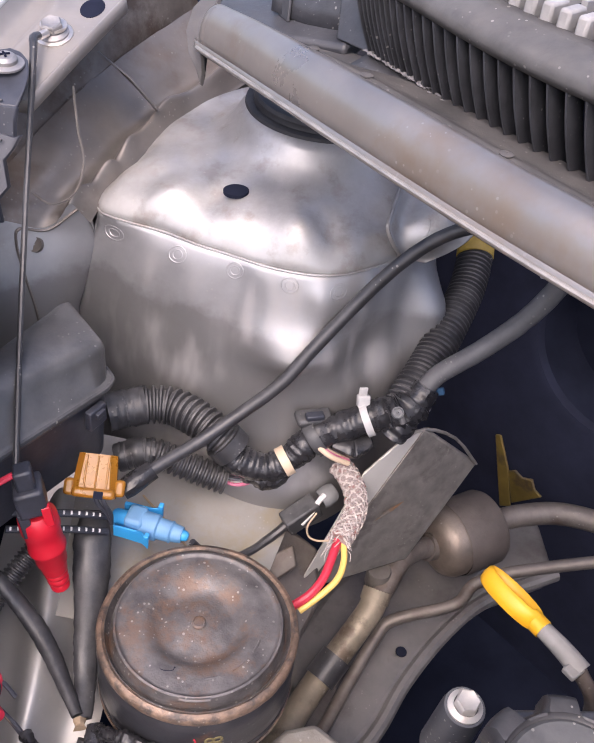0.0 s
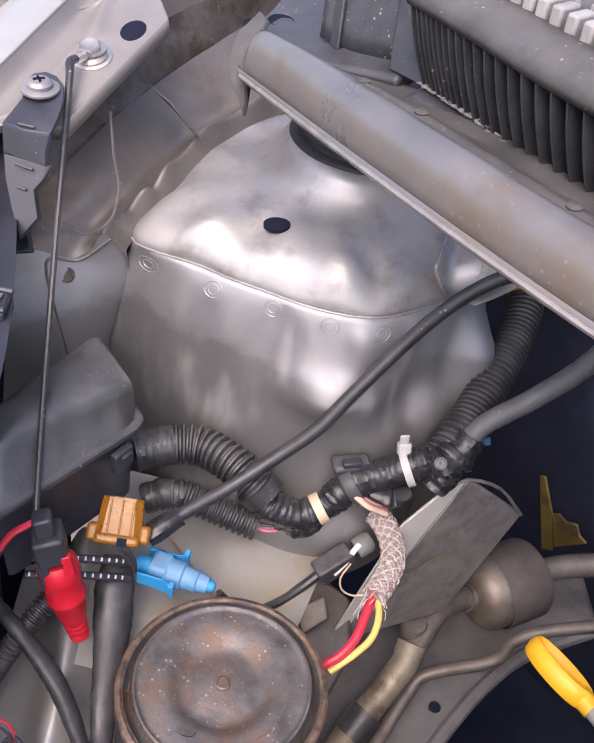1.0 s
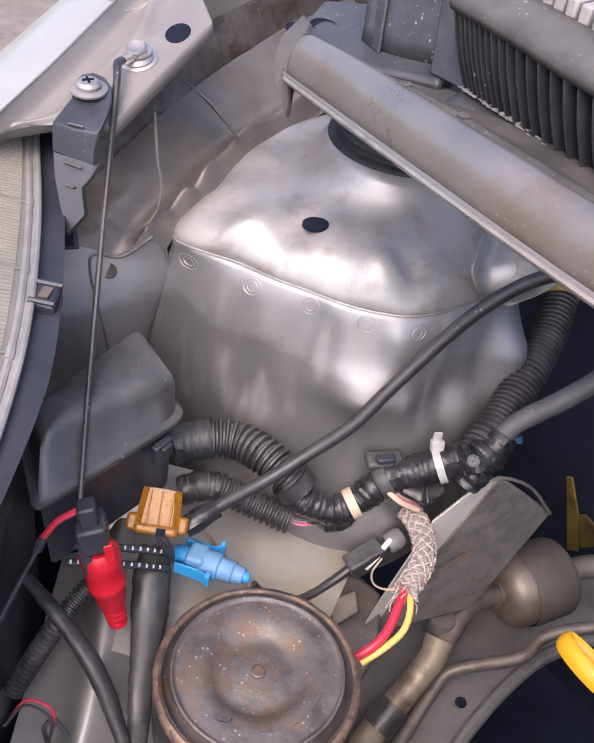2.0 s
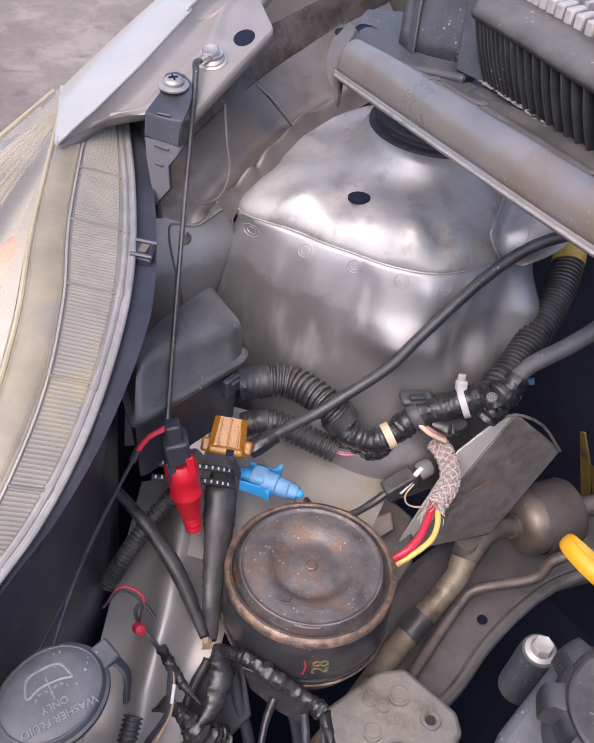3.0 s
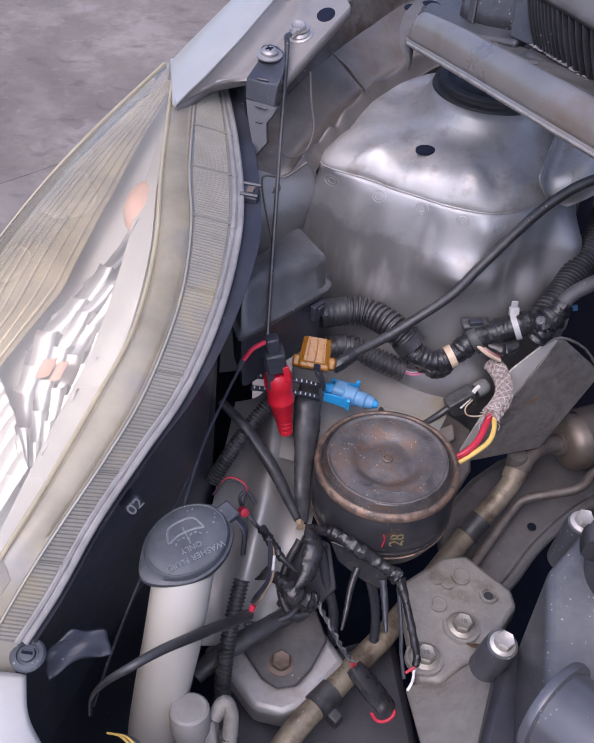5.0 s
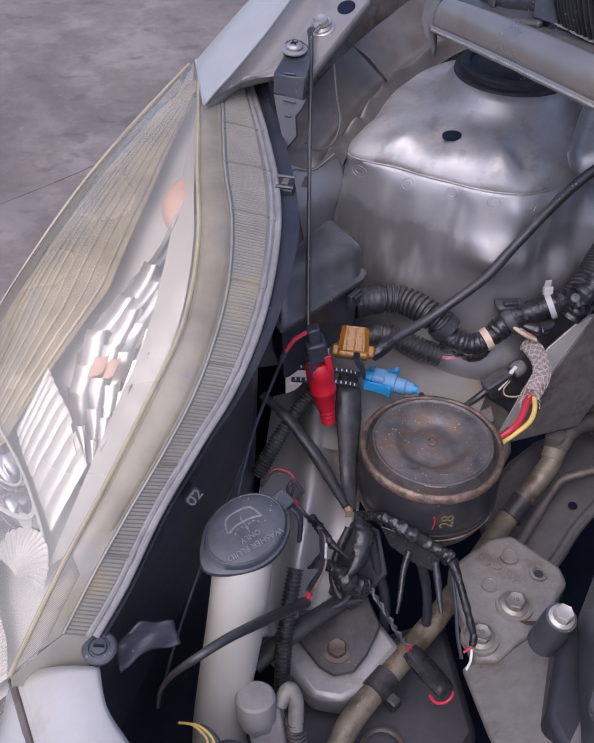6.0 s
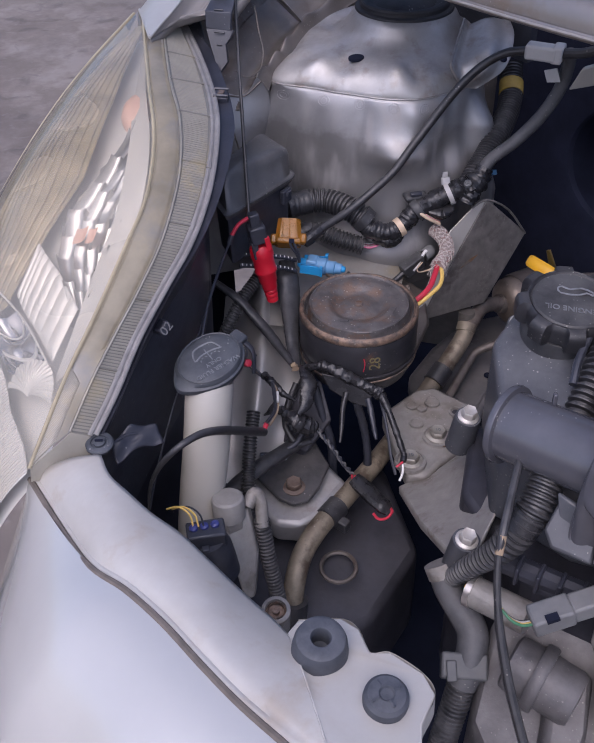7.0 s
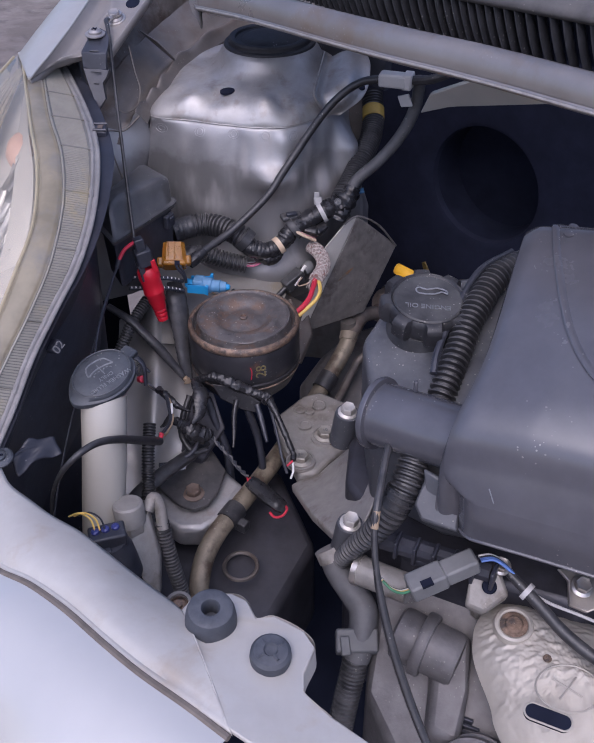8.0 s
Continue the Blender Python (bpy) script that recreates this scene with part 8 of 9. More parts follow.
# ---- hoses, looms ----
def looms():
    t = thing("black_cable", (0.04, 0.42, 0.78), "thick black cable crossing the strut tower", "cable")
    main = [(-0.062, 0.362, 0.781), (-0.045, 0.374, 0.789), (-0.020, 0.391, 0.797), (0.003, 0.404, 0.810), (0.028, 0.414, 0.830), (0.045, 0.424, 0.850), (0.060, 0.433, 0.867), (0.078, 0.441, 0.889), (0.096, 0.444, 0.911), (0.114, 0.444, 0.928), (0.132, 0.439, 0.940), (0.150, 0.431, 0.945)]
    part("sheath", Geo().tube(main, 0.0042, 14, jitter=0.03), RUBBER, t)
    part("tape_collar", Geo().tube([main[0], main[1]], 0.0062, 12, 4, jitter=0.15), TAPE, t)
    part("white_plug", Geo().box((0.162, 0.4255, 0.9455), (0.030, 0.016, 0.014), Matrix.Rotation(-0.45, 3, "Z")), NYLON_DULL, t, "white plastic plug", bevel=0.0025)
    part("white_plug_collar", Geo().box((0.176, 0.4205, 0.9455), (0.010, 0.018, 0.016), Matrix.Rotation(-0.45, 3, "Z")), NYLON_DULL, t, bevel=0.002)
    part("tail", Geo().tube([(0.176, 0.420, 0.946), (0.20, 0.41, 0.950), (0.23, 0.40, 0.965)], 0.0048, 10), RUBBER, t)
    part("white_tag", Geo().slab([(0.168, 0.432, 0.925), (0.178, 0.424, 0.930), (0.182, 0.420, 0.918), (0.172, 0.430, 0.914)], (0.001, 0.002, 0)), NYLON_DULL, t, bevel=0.0006)

    h = thing("corrugated_hose", (-0.03, 0.425, 0.75), "dusty black corrugated wiring conduit out of the fuse box", "conduit", "wiring conduits")
    pa = [(-0.078, 0.422, 0.788), (-0.060, 0.428, 0.790), (-0.040, 0.430, 0.790), (-0.022, 0.421, 0.789), (-0.008, 0.412, 0.785), (0.002, 0.407, 0.779)]
    part("sleeve", Geo().tube(pa, 0.0115, 20, wave=0.0013, pitch=0.0046), CONDUIT, h)
    part("taped_root", Geo().tube([(-0.080, 0.421, 0.788), (-0.070, 0.425, 0.789), (-0.056, 0.429, 0.7905)], 0.0128, 16, 10, jitter=0.08), RUBBER, h)
    part("end_ring", Geo().tube([(-0.004, 0.4085, 0.784), (0.003, 0.4065, 0.7775)], 0.0138, 20, 3), RUBBER, h)
    j = thing("corrugated_hose", (-0.03, 0.41, 0.73), "thinner corrugated conduit with pink wires in its open end", "conduit", "wiring conduits")
    pb = [(-0.070, 0.408, 0.762), (-0.050, 0.411, 0.765), (-0.030, 0.409, 0.758), (-0.010, 0.406, 0.752), (0.000, 0.405, 0.749)]
    part("sleeve", Geo().tube(pb, 0.0088, 18, wave=0.0011, pitch=0.0040), CONDUIT, j)
    part("taped_root", Geo().tube([(-0.072, 0.407, 0.761), (-0.060, 0.410, 0.765), (-0.048, 0.411, 0.7648)], 0.0098, 14, 8, jitter=0.1), RUBBER, j)
    for k, (mat, o) in enumerate(((PINK, (0, 0.001, 0.002)), (PINK, (0, -0.002, 0.0)), (NYLON, (0, 0.002, -0.001)), (BLACK, (0, -0.001, 0.004)))):
        v = Vector(o)
        part("wire", Geo().tube([Vector((-0.002, 0.4055, 0.750)) + v, Vector((0.006, 0.404, 0.7492)) + v, Vector((0.014, 0.4035, 0.7520)) + v, Vector((0.020, 0.404, 0.758)) + v * 0.5], 0.0012, 7), mat, j)

    l = thing("taped_loom", (0.05, 0.41, 0.75), "wiring loom wrapped in shiny black tape", "wiring loom")
    pc = [(-0.002, 0.406, 0.781), (0.006, 0.404, 0.772), (0.025, 0.402, 0.768), (0.041, 0.407, 0.774), (0.054, 0.413, 0.787), (0.076, 0.417, 0.798), (0.098, 0.420, 0.808), (0.112, 0.420, 0.813)]
    part("wrap", Geo().tube(pc, [0.010, 0.0100, 0.0095, 0.0092, 0.0098, 0.0102, 0.0105, 0.0100], 22, 22, jitter=0.10), TAPE, l)
    part("lower_bulge", Geo().tube([(0.010, 0.404, 0.762), (0.028, 0.402, 0.758), (0.040, 0.405, 0.764)], [0.006, 0.0085, 0.004], 12, 10, jitter=0.2), TAPE, l)
    part("tape_flag", Geo().tube([(0.066, 0.411, 0.787), (0.080, 0.411, 0.785), (0.092, 0.412, 0.790)], [0.006, 0.0125, 0.006], 14, 10, jitter=0.12, squash=0.6), TAPE, l)
    part("cream_band", Geo().tube([(0.0345, 0.4045, 0.7705), (0.0395, 0.4065, 0.773)], 0.0102, 14, 3), CREAM, l)
    for k in range(3):
        v = Vector((0.0, -0.004, 0.001)) * (k - 1) * 0.6
        part("cream_wire", Geo().tube([Vector((0.056, 0.406, 0.789)) + v, Vector((0.066, 0.402, 0.784)) + v, Vector((0.078, 0.405, 0.776)) + v], 0.0018, 8), CREAM if k != 1 else PINK, l)
    z = thing("cable_clamp", (0.055, 0.415, 0.78), "black plastic ratchet clamp round the loom", "clamp")
    m = Vector((0.055, 0.4135, 0.788))
    dz = (Vector((0.076, 0.417, 0.798)) - Vector((0.041, 0.407, 0.774))).normalized()
    part("band", Geo().lathe([(0.0118, -0.004), (0.0122, -0.003), (0.0122, 0.003), (0.0118, 0.004)], m, dz, 28), BLACK_DUSTY, z)
    for k in range(9):
        a = radians(-150 + 15 * k)
        f = frame_to(dz)
        part("tooth", Geo().box(m + f @ Vector((0.0125 * math.cos(a), 0.0125 * math.sin(a), 0)), (0.0012, 0.0012, 0.006), f), BLACK_DUSTY, z)
    part("anchor", Geo().box(m + Vector((-0.002, 0.006, 0.0115)), (0.024, 0.013, 0.006), Matrix.Rotation(0.25, 3, "Z")), BLACK_DUSTY, z, bevel=0.0022)
    part("anchor_clip", Geo().box(m + Vector((-0.002, 0.002, 0.0165)), (0.012, 0.006, 0.004), Matrix.Rotation(0.25, 3, "Z")), BLACK, z, bevel=0.001)

    q = thing("zip_tie", (0.088, 0.418, 0.79), "white nylon cable tie round the loom", "cable tie")
    c = Vector((0.087, 0.4185, 0.803))
    dl = Vector((0.022, 0.003, 0.010)).normalized()
    part("band", Geo().lathe([(0.0114, -0.0024), (0.0122, -0.0024), (0.0122, 0.0024), (0.0114, 0.0024)], c, dl, 28), NYLON_DULL, q)
    part("head", Geo().box(c + Vector((-0.004, 0.003, 0.0125)), (0.008, 0.006, 0.008), Matrix.Rotation(0.2, 3, "Z") @ Matrix.Rotation(-0.4, 3, "X")), NYLON_DULL, q, bevel=0.001)
    part("tail", Geo().box(c + Vector((-0.005, 0.004, 0.0185)), (0.0055, 0.0018, 0.008), Matrix.Rotation(0.2, 3, "Z")), NYLON_DULL, q, bevel=0.0005)

    u = thing("banded_conduit", (0.14, 0.48, 0.80), "grey corrugated conduit with a yellow band", "conduit", "wiring conduits")
    pd = [(0.104, 0.416, 0.806), (0.114, 0.430, 0.818), (0.125, 0.448, 0.826), (0.140, 0.475, 0.838), (0.154, 0.505, 0.848), (0.161, 0.528, 0.858), (0.163, 0.542, 0.866), (0.164, 0.56, 0.88)]
    part("sleeve", Geo().tube(pd, 0.0118, 20, wave=0.0009, pitch=0.0036), CONDUIT, u)
    part("yellow_band", Geo().tube([(0.1615, 0.531, 0.8600), (0.1632, 0.544, 0.8675)], 0.0130, 20, 4), YELLOW_BAND, u, "faded yellow tape band")
    part("tape_root", Geo().tube([(0.100, 0.418, 0.808), (0.110, 0.420, 0.812), (0.120, 0.432, 0.820)], 0.0128, 16, 12, jitter=0.18), TAPE, u)
    part("loom_bolt", Geo().lathe([(0.0038, -0.003), (0.0038, 0.001), (0.0030, 0.0014), (0.0025, 0.0004), (0.0013, 0.0004), (0.0009, 0.0014), (0.0003, 0.0014)], (0.1035, 0.4085, 0.8195), (0, -0.6, 0.8), 18), CONNECTOR, u)
    part("blue_tape", Geo().slab([(0.130, 0.430, 0.822), (0.134, 0.430, 0.823), (0.136, 0.431, 0.817), (0.131, 0.431, 0.816)], (0.001, 0.002, 0)), BLUE_TAPE, u)

    v = thing("grey_hose", (0.15, 0.43, 0.8), "grey rubber hose rising to the white plug", "hose")
    pg = [(0.106, 0.412, 0.800), (0.115, 0.420, 0.816), (0.127, 0.429, 0.834), (0.152, 0.436, 0.852), (0.174, 0.437, 0.878), (0.187, 0.436, 0.905), (0.190, 0.431, 0.930), (0.188, 0.424, 0.945)]
    part("hose", Geo().tube(pg, 0.0064, 16, jitter=0.04), GREY_HOSE, v)
    part("taped_end", Geo().tube([(0.104, 0.411, 0.796), (0.112, 0.417, 0.810), (0.122, 0.426, 0.828)], [0.0095, 0.0098, 0.0088], 14, 14, jitter=0.18), TAPE, v)

    b = thing("braided_lead", (0.08, 0.38, 0.74), "frayed braided sleeve with red and yellow wires", "wire lead")
    pe = [(0.074, 0.413, 0.764), (0.080, 0.404, 0.763), (0.0845, 0.392, 0.760), (0.0840, 0.378, 0.757), (0.0775, 0.364, 0.755), (0.0725, 0.356, 0.7545)]
    part("sleeve_core", Geo().tube(pe, 0.0066, 14), BRAID, b)
    path = spline(pe, 20)
    for w in range(24):
        sgn = 1 if w < 12 else -1
        pts = []
        side = None
        for i, p in enumerate(path):
            d = (path[min(i + 1, len(path) - 1)] - path[max(i - 1, 0)]).normalized()
            if side is None:
                side = d.cross(Vector((0, 0, 1))).normalized()
            side = (side - d * side.dot(d)).normalized()
            ang = sgn * i * 0.11 + w * 2 * math.pi / 12
            rad = 0.0070 + 0.0005 * math.sin(i * 0.9 + w)
            pts.append(p + side * math.cos(ang) * rad + d.cross(side) * math.sin(ang) * rad)
        part("braid_strand", Geo().tube(pts, 0.00065, 5, 1), BRAID_PALE if w % 2 else BRAID, b)
    rnd = random.Random(4)
    for k in range(26):
        p = Vector((0.0725, 0.356, 0.7545)) + Vector((rnd.uniform(-0.006, 0.006), rnd.uniform(-0.002, 0.004), rnd.uniform(-0.005, 0.006)))
        d = Vector((rnd.uniform(-1, 0.6), rnd.uniform(-1.2, 0.2), rnd.uniform(-0.6, 0.5))) * 0.010
        part("frayed_fibre", Geo().tube([p, p + d * 0.6 + Vector((0, 0, 0.001)), p + d + Vector((rnd.uniform(-0.003, 0.003), 0, -0.002))], 0.0003, 4, 2), BRAID_PALE, b)
    part("red_wire", Geo().tube([(0.073, 0.358, 0.755), (0.069, 0.346, 0.752), (0.064, 0.333, 0.748), (0.056, 0.323, 0.744), (0.046, 0.318, 0.738)], 0.0028, 10), REDWIRE, b, "bright red wire")
    part("yellow_wire", Geo().tube([(0.076, 0.357, 0.754), (0.0765, 0.345, 0.751), (0.073, 0.334, 0.747), (0.064, 0.325, 0.743), (0.050, 0.316, 0.736)], 0.0021, 10), YELLOWWIRE, b, "pale yellow wire")
    part("loose_strand", Geo().tube([(0.062, 0.394, 0.735), (0.056, 0.383, 0.735), (0.056, 0.372, 0.738), (0.061, 0.364, 0.744), (0.068, 0.360, 0.750)], 0.0007, 5), CREAM, b)

    k = thing("clip_connector", (0.055, 0.40, 0.72), "dark connector with a white locking clip", "connector")
    a, e = Vector((0.040, 0.3895, 0.7245)), Vector((0.064, 0.4035, 0.7360))
    f = frame_to(e - a)
    part("body", Geo().box((a + e) / 2, (0.013, 0.015, 0.026), f), BLACK_DUSTY, k, bevel=0.0015)
    part("grey_head", Geo().lathe([(0.0065, 0), (0.0072, 0.003), (0.0072, 0.009), (0.0055, 0.012)], e + Vector((0.001, 0.001, 0.001)), e - a, 20, True, True), CONNECTOR, k)
    part("white_clip", Geo().tube([(0.0525, 0.3905, 0.7275), (0.0585, 0.3945, 0.7345), (0.063, 0.3990, 0.7420), (0.0665, 0.4030, 0.7440)], 0.0019, 8), NYLON, k, "white locking clip")
    part("lead", Geo().tube([a + Vector((0.003, 0.002, 0)), (0.032, 0.384, 0.718), (0.020, 0.374, 0.716), (0.006, 0.362, 0.722), (-0.008, 0.352, 0.738), (-0.018, 0.350, 0.752)], [0.0032, 0.0032, 0.0030, 0.0026, 0.0024, 0.0024], 10), RUBBER, k)
    part("bracket", Geo().slab([(0.030, 0.372, 0.712), (0.048, 0.380, 0.718), (0.052, 0.370, 0.708), (0.036, 0.360, 0.702)], (0.001, 0.003, -0.004)), STEEL_DIRTY, k, bevel=0.0015)


BLUE_TAPE = material("blue_tape", (0.06, 0.16, 0.30), 0.6, 0, 0.2, 60, 0.1)
BRAID_PALE = material("pale_braid_strand", (0.52, 0.46, 0.42), 0.8, 0, 0.2, 200, 0.2)


def battery_cables():
    t = thing("battery_cable", (-0.075, 0.30, 0.68), "black rubber cable with a wide sleeve beside the mount", "cable", "battery cables")
    part("sheath", Geo().tube([(-0.080, 0.366, 0.756), (-0.079, 0.350, 0.747), (-0.077, 0.332, 0.735), (-0.0755, 0.312, 0.7265), (-0.0745, 0.294, 0.719), (-0.0725, 0.278, 0.711), (-0.070, 0.256, 0.707)], [0.0080, 0.0118, 0.0110, 0.0088, 0.0072, 0.0066, 0.0052], 18, 10, squash=0.5, jitter=0.055), RUBBER, t)
    part("cream_tip", Geo().tube([(-0.0712, 0.2530, 0.7125), (-0.0700, 0.2475, 0.7120)], 0.0034, 8, 3, jitter=0.5), CREAM_DIRTY, t)
    u = thing("battery_cable", (-0.10, 0.29, 0.68), "thinner black rubber cable running past the mount", "cable", "battery cables")
    part("sheath", Geo().tube([(-0.150, 0.335, 0.752), (-0.127, 0.318, 0.7435), (-0.113, 0.309, 0.731), (-0.099, 0.296, 0.721), (-0.086, 0.277, 0.715), (-0.073, 0.2555, 0.711)], [0.004, 0.0050, 0.0056, 0.0060, 0.0052, 0.0034], 14, 10, squash=0.8, jitter=0.06), RUBBER, u)
    v = thing("taped_wire", (-0.01, 0.22, 0.64), "glossy taped wires curling round the mount", "wiring loom")
    part("hanging_end", Geo().tube([(-0.062, 0.250, 0.713), (-0.0595, 0.240, 0.712), (-0.0575, 0.228, 0.708), (-0.0605, 0.214, 0.697), (-0.0670, 0.2035, 0.6935)], [0.0045, 0.0068, 0.0080, 0.0062, 0.0016], 16, 12, squash=0.5, jitter=0.14), TAPE, v, "flattened glossy sleeve end")
    part("wrap", Geo().tube([(-0.060, 0.246, 0.714), (-0.051, 0.239, 0.7225), (-0.042, 0.236, 0.7245), (-0.030, 0.231, 0.7215), (-0.011, 0.225, 0.7140), (0.002, 0.221, 0.709), (0.010, 0.2165, 0.7060)], [0.0036, 0.0040, 0.0048, 0.0056, 0.0050, 0.0052, 0.0056], 16, 16, jitter=0.24), TAPE, v)
    part("tape_flap", Geo().slab([(-0.046, 0.234, 0.718), (-0.030, 0.230, 0.717), (-0.011, 0.224, 0.710), (0.002, 0.218, 0.703), (-0.003, 0.214, 0.692), (-0.018, 0.219, 0.694), (-0.038, 0.226, 0.704)], (0.001, 0.004, -0.002)), TAPE, v, bevel=0.0012)
    part("tail", Geo().tube([(0.010, 0.2165, 0.7060), (0.0150, 0.2075, 0.699), (0.0215, 0.194, 0.687), (0.0275, 0.1815, 0.674), (0.0300, 0.1750, 0.668), (0.0290, 0.1690, 0.666)], [0.0046, 0.0034, 0.0030, 0.0030, 0.0030, 0.0026], 12, 12, jitter=0.16), TAPE, v)
    part("tail_lead", Geo().tube([(0.009, 0.216, 0.703), (0.0125, 0.205, 0.692), (0.0160, 0.191, 0.678), (0.0185, 0.178, 0.664), (0.0225, 0.166, 0.652)], 0.0015, 8), BLACK, v)
    part("red_band", Geo().tube([(0.0285, 0.1680, 0.6665), (0.0255, 0.1660, 0.6655), (0.0225, 0.1645, 0.6635)], 0.0011, 8, 4), REDWIRE, v)
    part("white_end", Geo().tube([(0.0285, 0.1665, 0.6655), (0.0280, 0.1600, 0.6600), (0.0250, 0.1545, 0.6560)], 0.0011, 8), NYLON, v)
    w = thing("dangling_connector", (0.0, 0.175, 0.6), "black heat-shrunk connector with red wire ends", "connector")
    part("body", Geo().tube([(-0.015, 0.184, 0.6285), (-0.010, 0.180, 0.6255), (0.002, 0.172, 0.6175), (0.013, 0.165, 0.6100), (0.018, 0.162, 0.6075)], [0.0076, 0.0092, 0.0098, 0.0092, 0.0070], 10, 6, squash=0.72, jitter=0.06), TAPE, w)
    part("red_loop", Geo().tube([(0.003, 0.160, 0.6055), (0.008, 0.156, 0.602), (0.016, 0.157, 0.602), (0.021, 0.162, 0.606), (0.018, 0.166, 0.609)], 0.0014, 8), REDWIRE, w)
    for k in range(3):
        p = Vector((-0.017 + 0.003 * k, 0.186 - 0.001 * k, 0.6315))
        part("wire", Geo().tube([p, p + Vector((0.001, -0.003, -0.004))], 0.0011, 7, 2), REDWIRE, w)
    lead = resample(spline([Vector((-0.052, 0.218, 0.668)), Vector((-0.046, 0.209, 0.663)), Vector((-0.034, 0.194, 0.657)), Vector((-0.026, 0.188, 0.646)), Vector((-0.0165, 0.1845, 0.634))], 10), 0.0012)
    for k in range(2):
        part("twisted_wire", Geo().tube([p + Vector((math.cos(i * 0.55 + math.pi * k), 0.4 * math.sin(i * 0.55 + math.pi * k), math.sin(i * 0.55 + math.pi * k))) * 0.0013 for i, p in enumerate(lead)], 0.0012, 7, 1), (BLACK, GREY_HOSE)[k], w)
    x = thing("loose_wires", (-0.1, 0.18, 0.70), "loose thin wires with a red splice beside the bottle", "wiring")
    part("black_wire", Geo().tube([(-0.097, 0.166, 0.7075), (-0.1101, 0.1368, 0.7365), (-0.1234, 0.1077, 0.7651), (-0.1372, 0.0845, 0.7837), (-0.1529, 0.0698, 0.7841), (-0.1685, 0.0673, 0.767), (-0.18, 0.0699, 0.7403), (-0.186, 0.075, 0.708)], [0.0042, 0.0040, 0.0036, 0.0032, 0.0028, 0.0022, 0.0015, 0.0012], 12), RUBBER, x)
    part("red_splice", Geo().tube([(-0.097, 0.166, 0.7075), (-0.094, 0.170, 0.714)], 0.0022, 8, 3), REDWIRE, x)
    for k in range(3):
        o = Vector((0.0012 * (k - 1), -0.0008 * k, 0.0010 * (k % 2)))
        part("wire", Geo().tube([Vector(p) + o * s for p, s in (((-0.096, 0.172, 0.712), 0.6), ((-0.094, 0.186, 0.700), 1.6), ((-0.0875, 0.206, 0.698), 1.0), ((-0.0885, 0.222, 0.703), 1.6), ((-0.092, 0.234, 0.707), 1.0), ((-0.104, 0.250, 0.704), 1.8), ((-0.117, 0.258, 0.712), 1.0))], 0.0012, 8), (BLACK, BLACK, CREAM_DIRTY)[k], x)
    part("wrap", Geo().tube([(-0.100, 0.246, 0.706), (-0.092, 0.235, 0.706), (-0.082, 0.226, 0.700), (-0.068, 0.214, 0.700)], [0.0034, 0.0042, 0.0034, 0.0006], 12, 12, jitter=0.25), TAPE, x)
    part("white_splice", Geo().tube([(-0.0865, 0.2215, 0.706), (-0.0858, 0.2100, 0.7035)], 0.0012, 8, 2), NYLON, x)
    part("red_end", Geo().lathe([(0.0036, -0.003), (0.0040, 0.0), (0.0036, 0.004), (0.0012, 0.005)], (-0.1165, 0.252, 0.716), (0.4, -0.5, 0.4), 12, True, True), REDWIRE, x)
    part("black_stub", Geo().tube([(-0.116, 0.256, 0.708), (-0.121, 0.262, 0.720), (-0.116, 0.266, 0.724), (-0.108, 0.262, 0.716)], 0.0014, 8), BLACK, x)
    for k in range(2):
        a = Vector((-0.118, 0.256, 0.712))
        part("loop", Geo().tube([a, a + Vector((0.001, 0.008 + 0.004 * k, 0.016)), a + Vector((-0.014, 0.012 + 0.003 * k, 0.020)), a + Vector((-0.024, 0.004, 0.010))], 0.0009, 6), (BLACK, REDWIRE)[k], x)
    y = thing("lower_loom", (-0.08, 0.2, 0.63), "black ribbed conduit and cables crossing the rail", "wiring loom")
    part("wide_sleeve", Geo().tube([(-0.135, 0.150, 0.640), (-0.120, 0.166, 0.645), (-0.100, 0.184, 0.648), (-0.078, 0.204, 0.648), (-0.058, 0.228, 0.646)], [0.0075, 0.0082, 0.0085, 0.0080, 0.0070], 14, 10, squash=0.7, jitter=0.06), RUBBER, y)
    part("ribbed_sleeve", Geo().tube([(-0.108, 0.200, 0.70), (-0.111, 0.170, 0.680), (-0.112, 0.145, 0.650), (-0.108, 0.120, 0.61)], 0.0058, 12, wave=0.0007, pitch=0.003), CONDUIT_BLACK, y)
    part("taped_knot", Geo().tube([(-0.086, 0.216, 0.690), (-0.076, 0.210, 0.686), (-0.066, 0.206, 0.680), (-0.056, 0.210, 0.672), (-0.050, 0.217, 0.668)], [0.003, 0.0075, 0.0090, 0.0075, 0.003], 14, 14, jitter=0.28), TAPE, y, "lumpy taped knot of wires")
    part("torn_tape", Geo().tube([(-0.088, 0.222, 0.690), (-0.094, 0.216, 0.686), (-0.100, 0.214, 0.683)], [0.005, 0.0035, 0.0008], 10, 8, squash=0.4, jitter=0.2), TAPE, y)
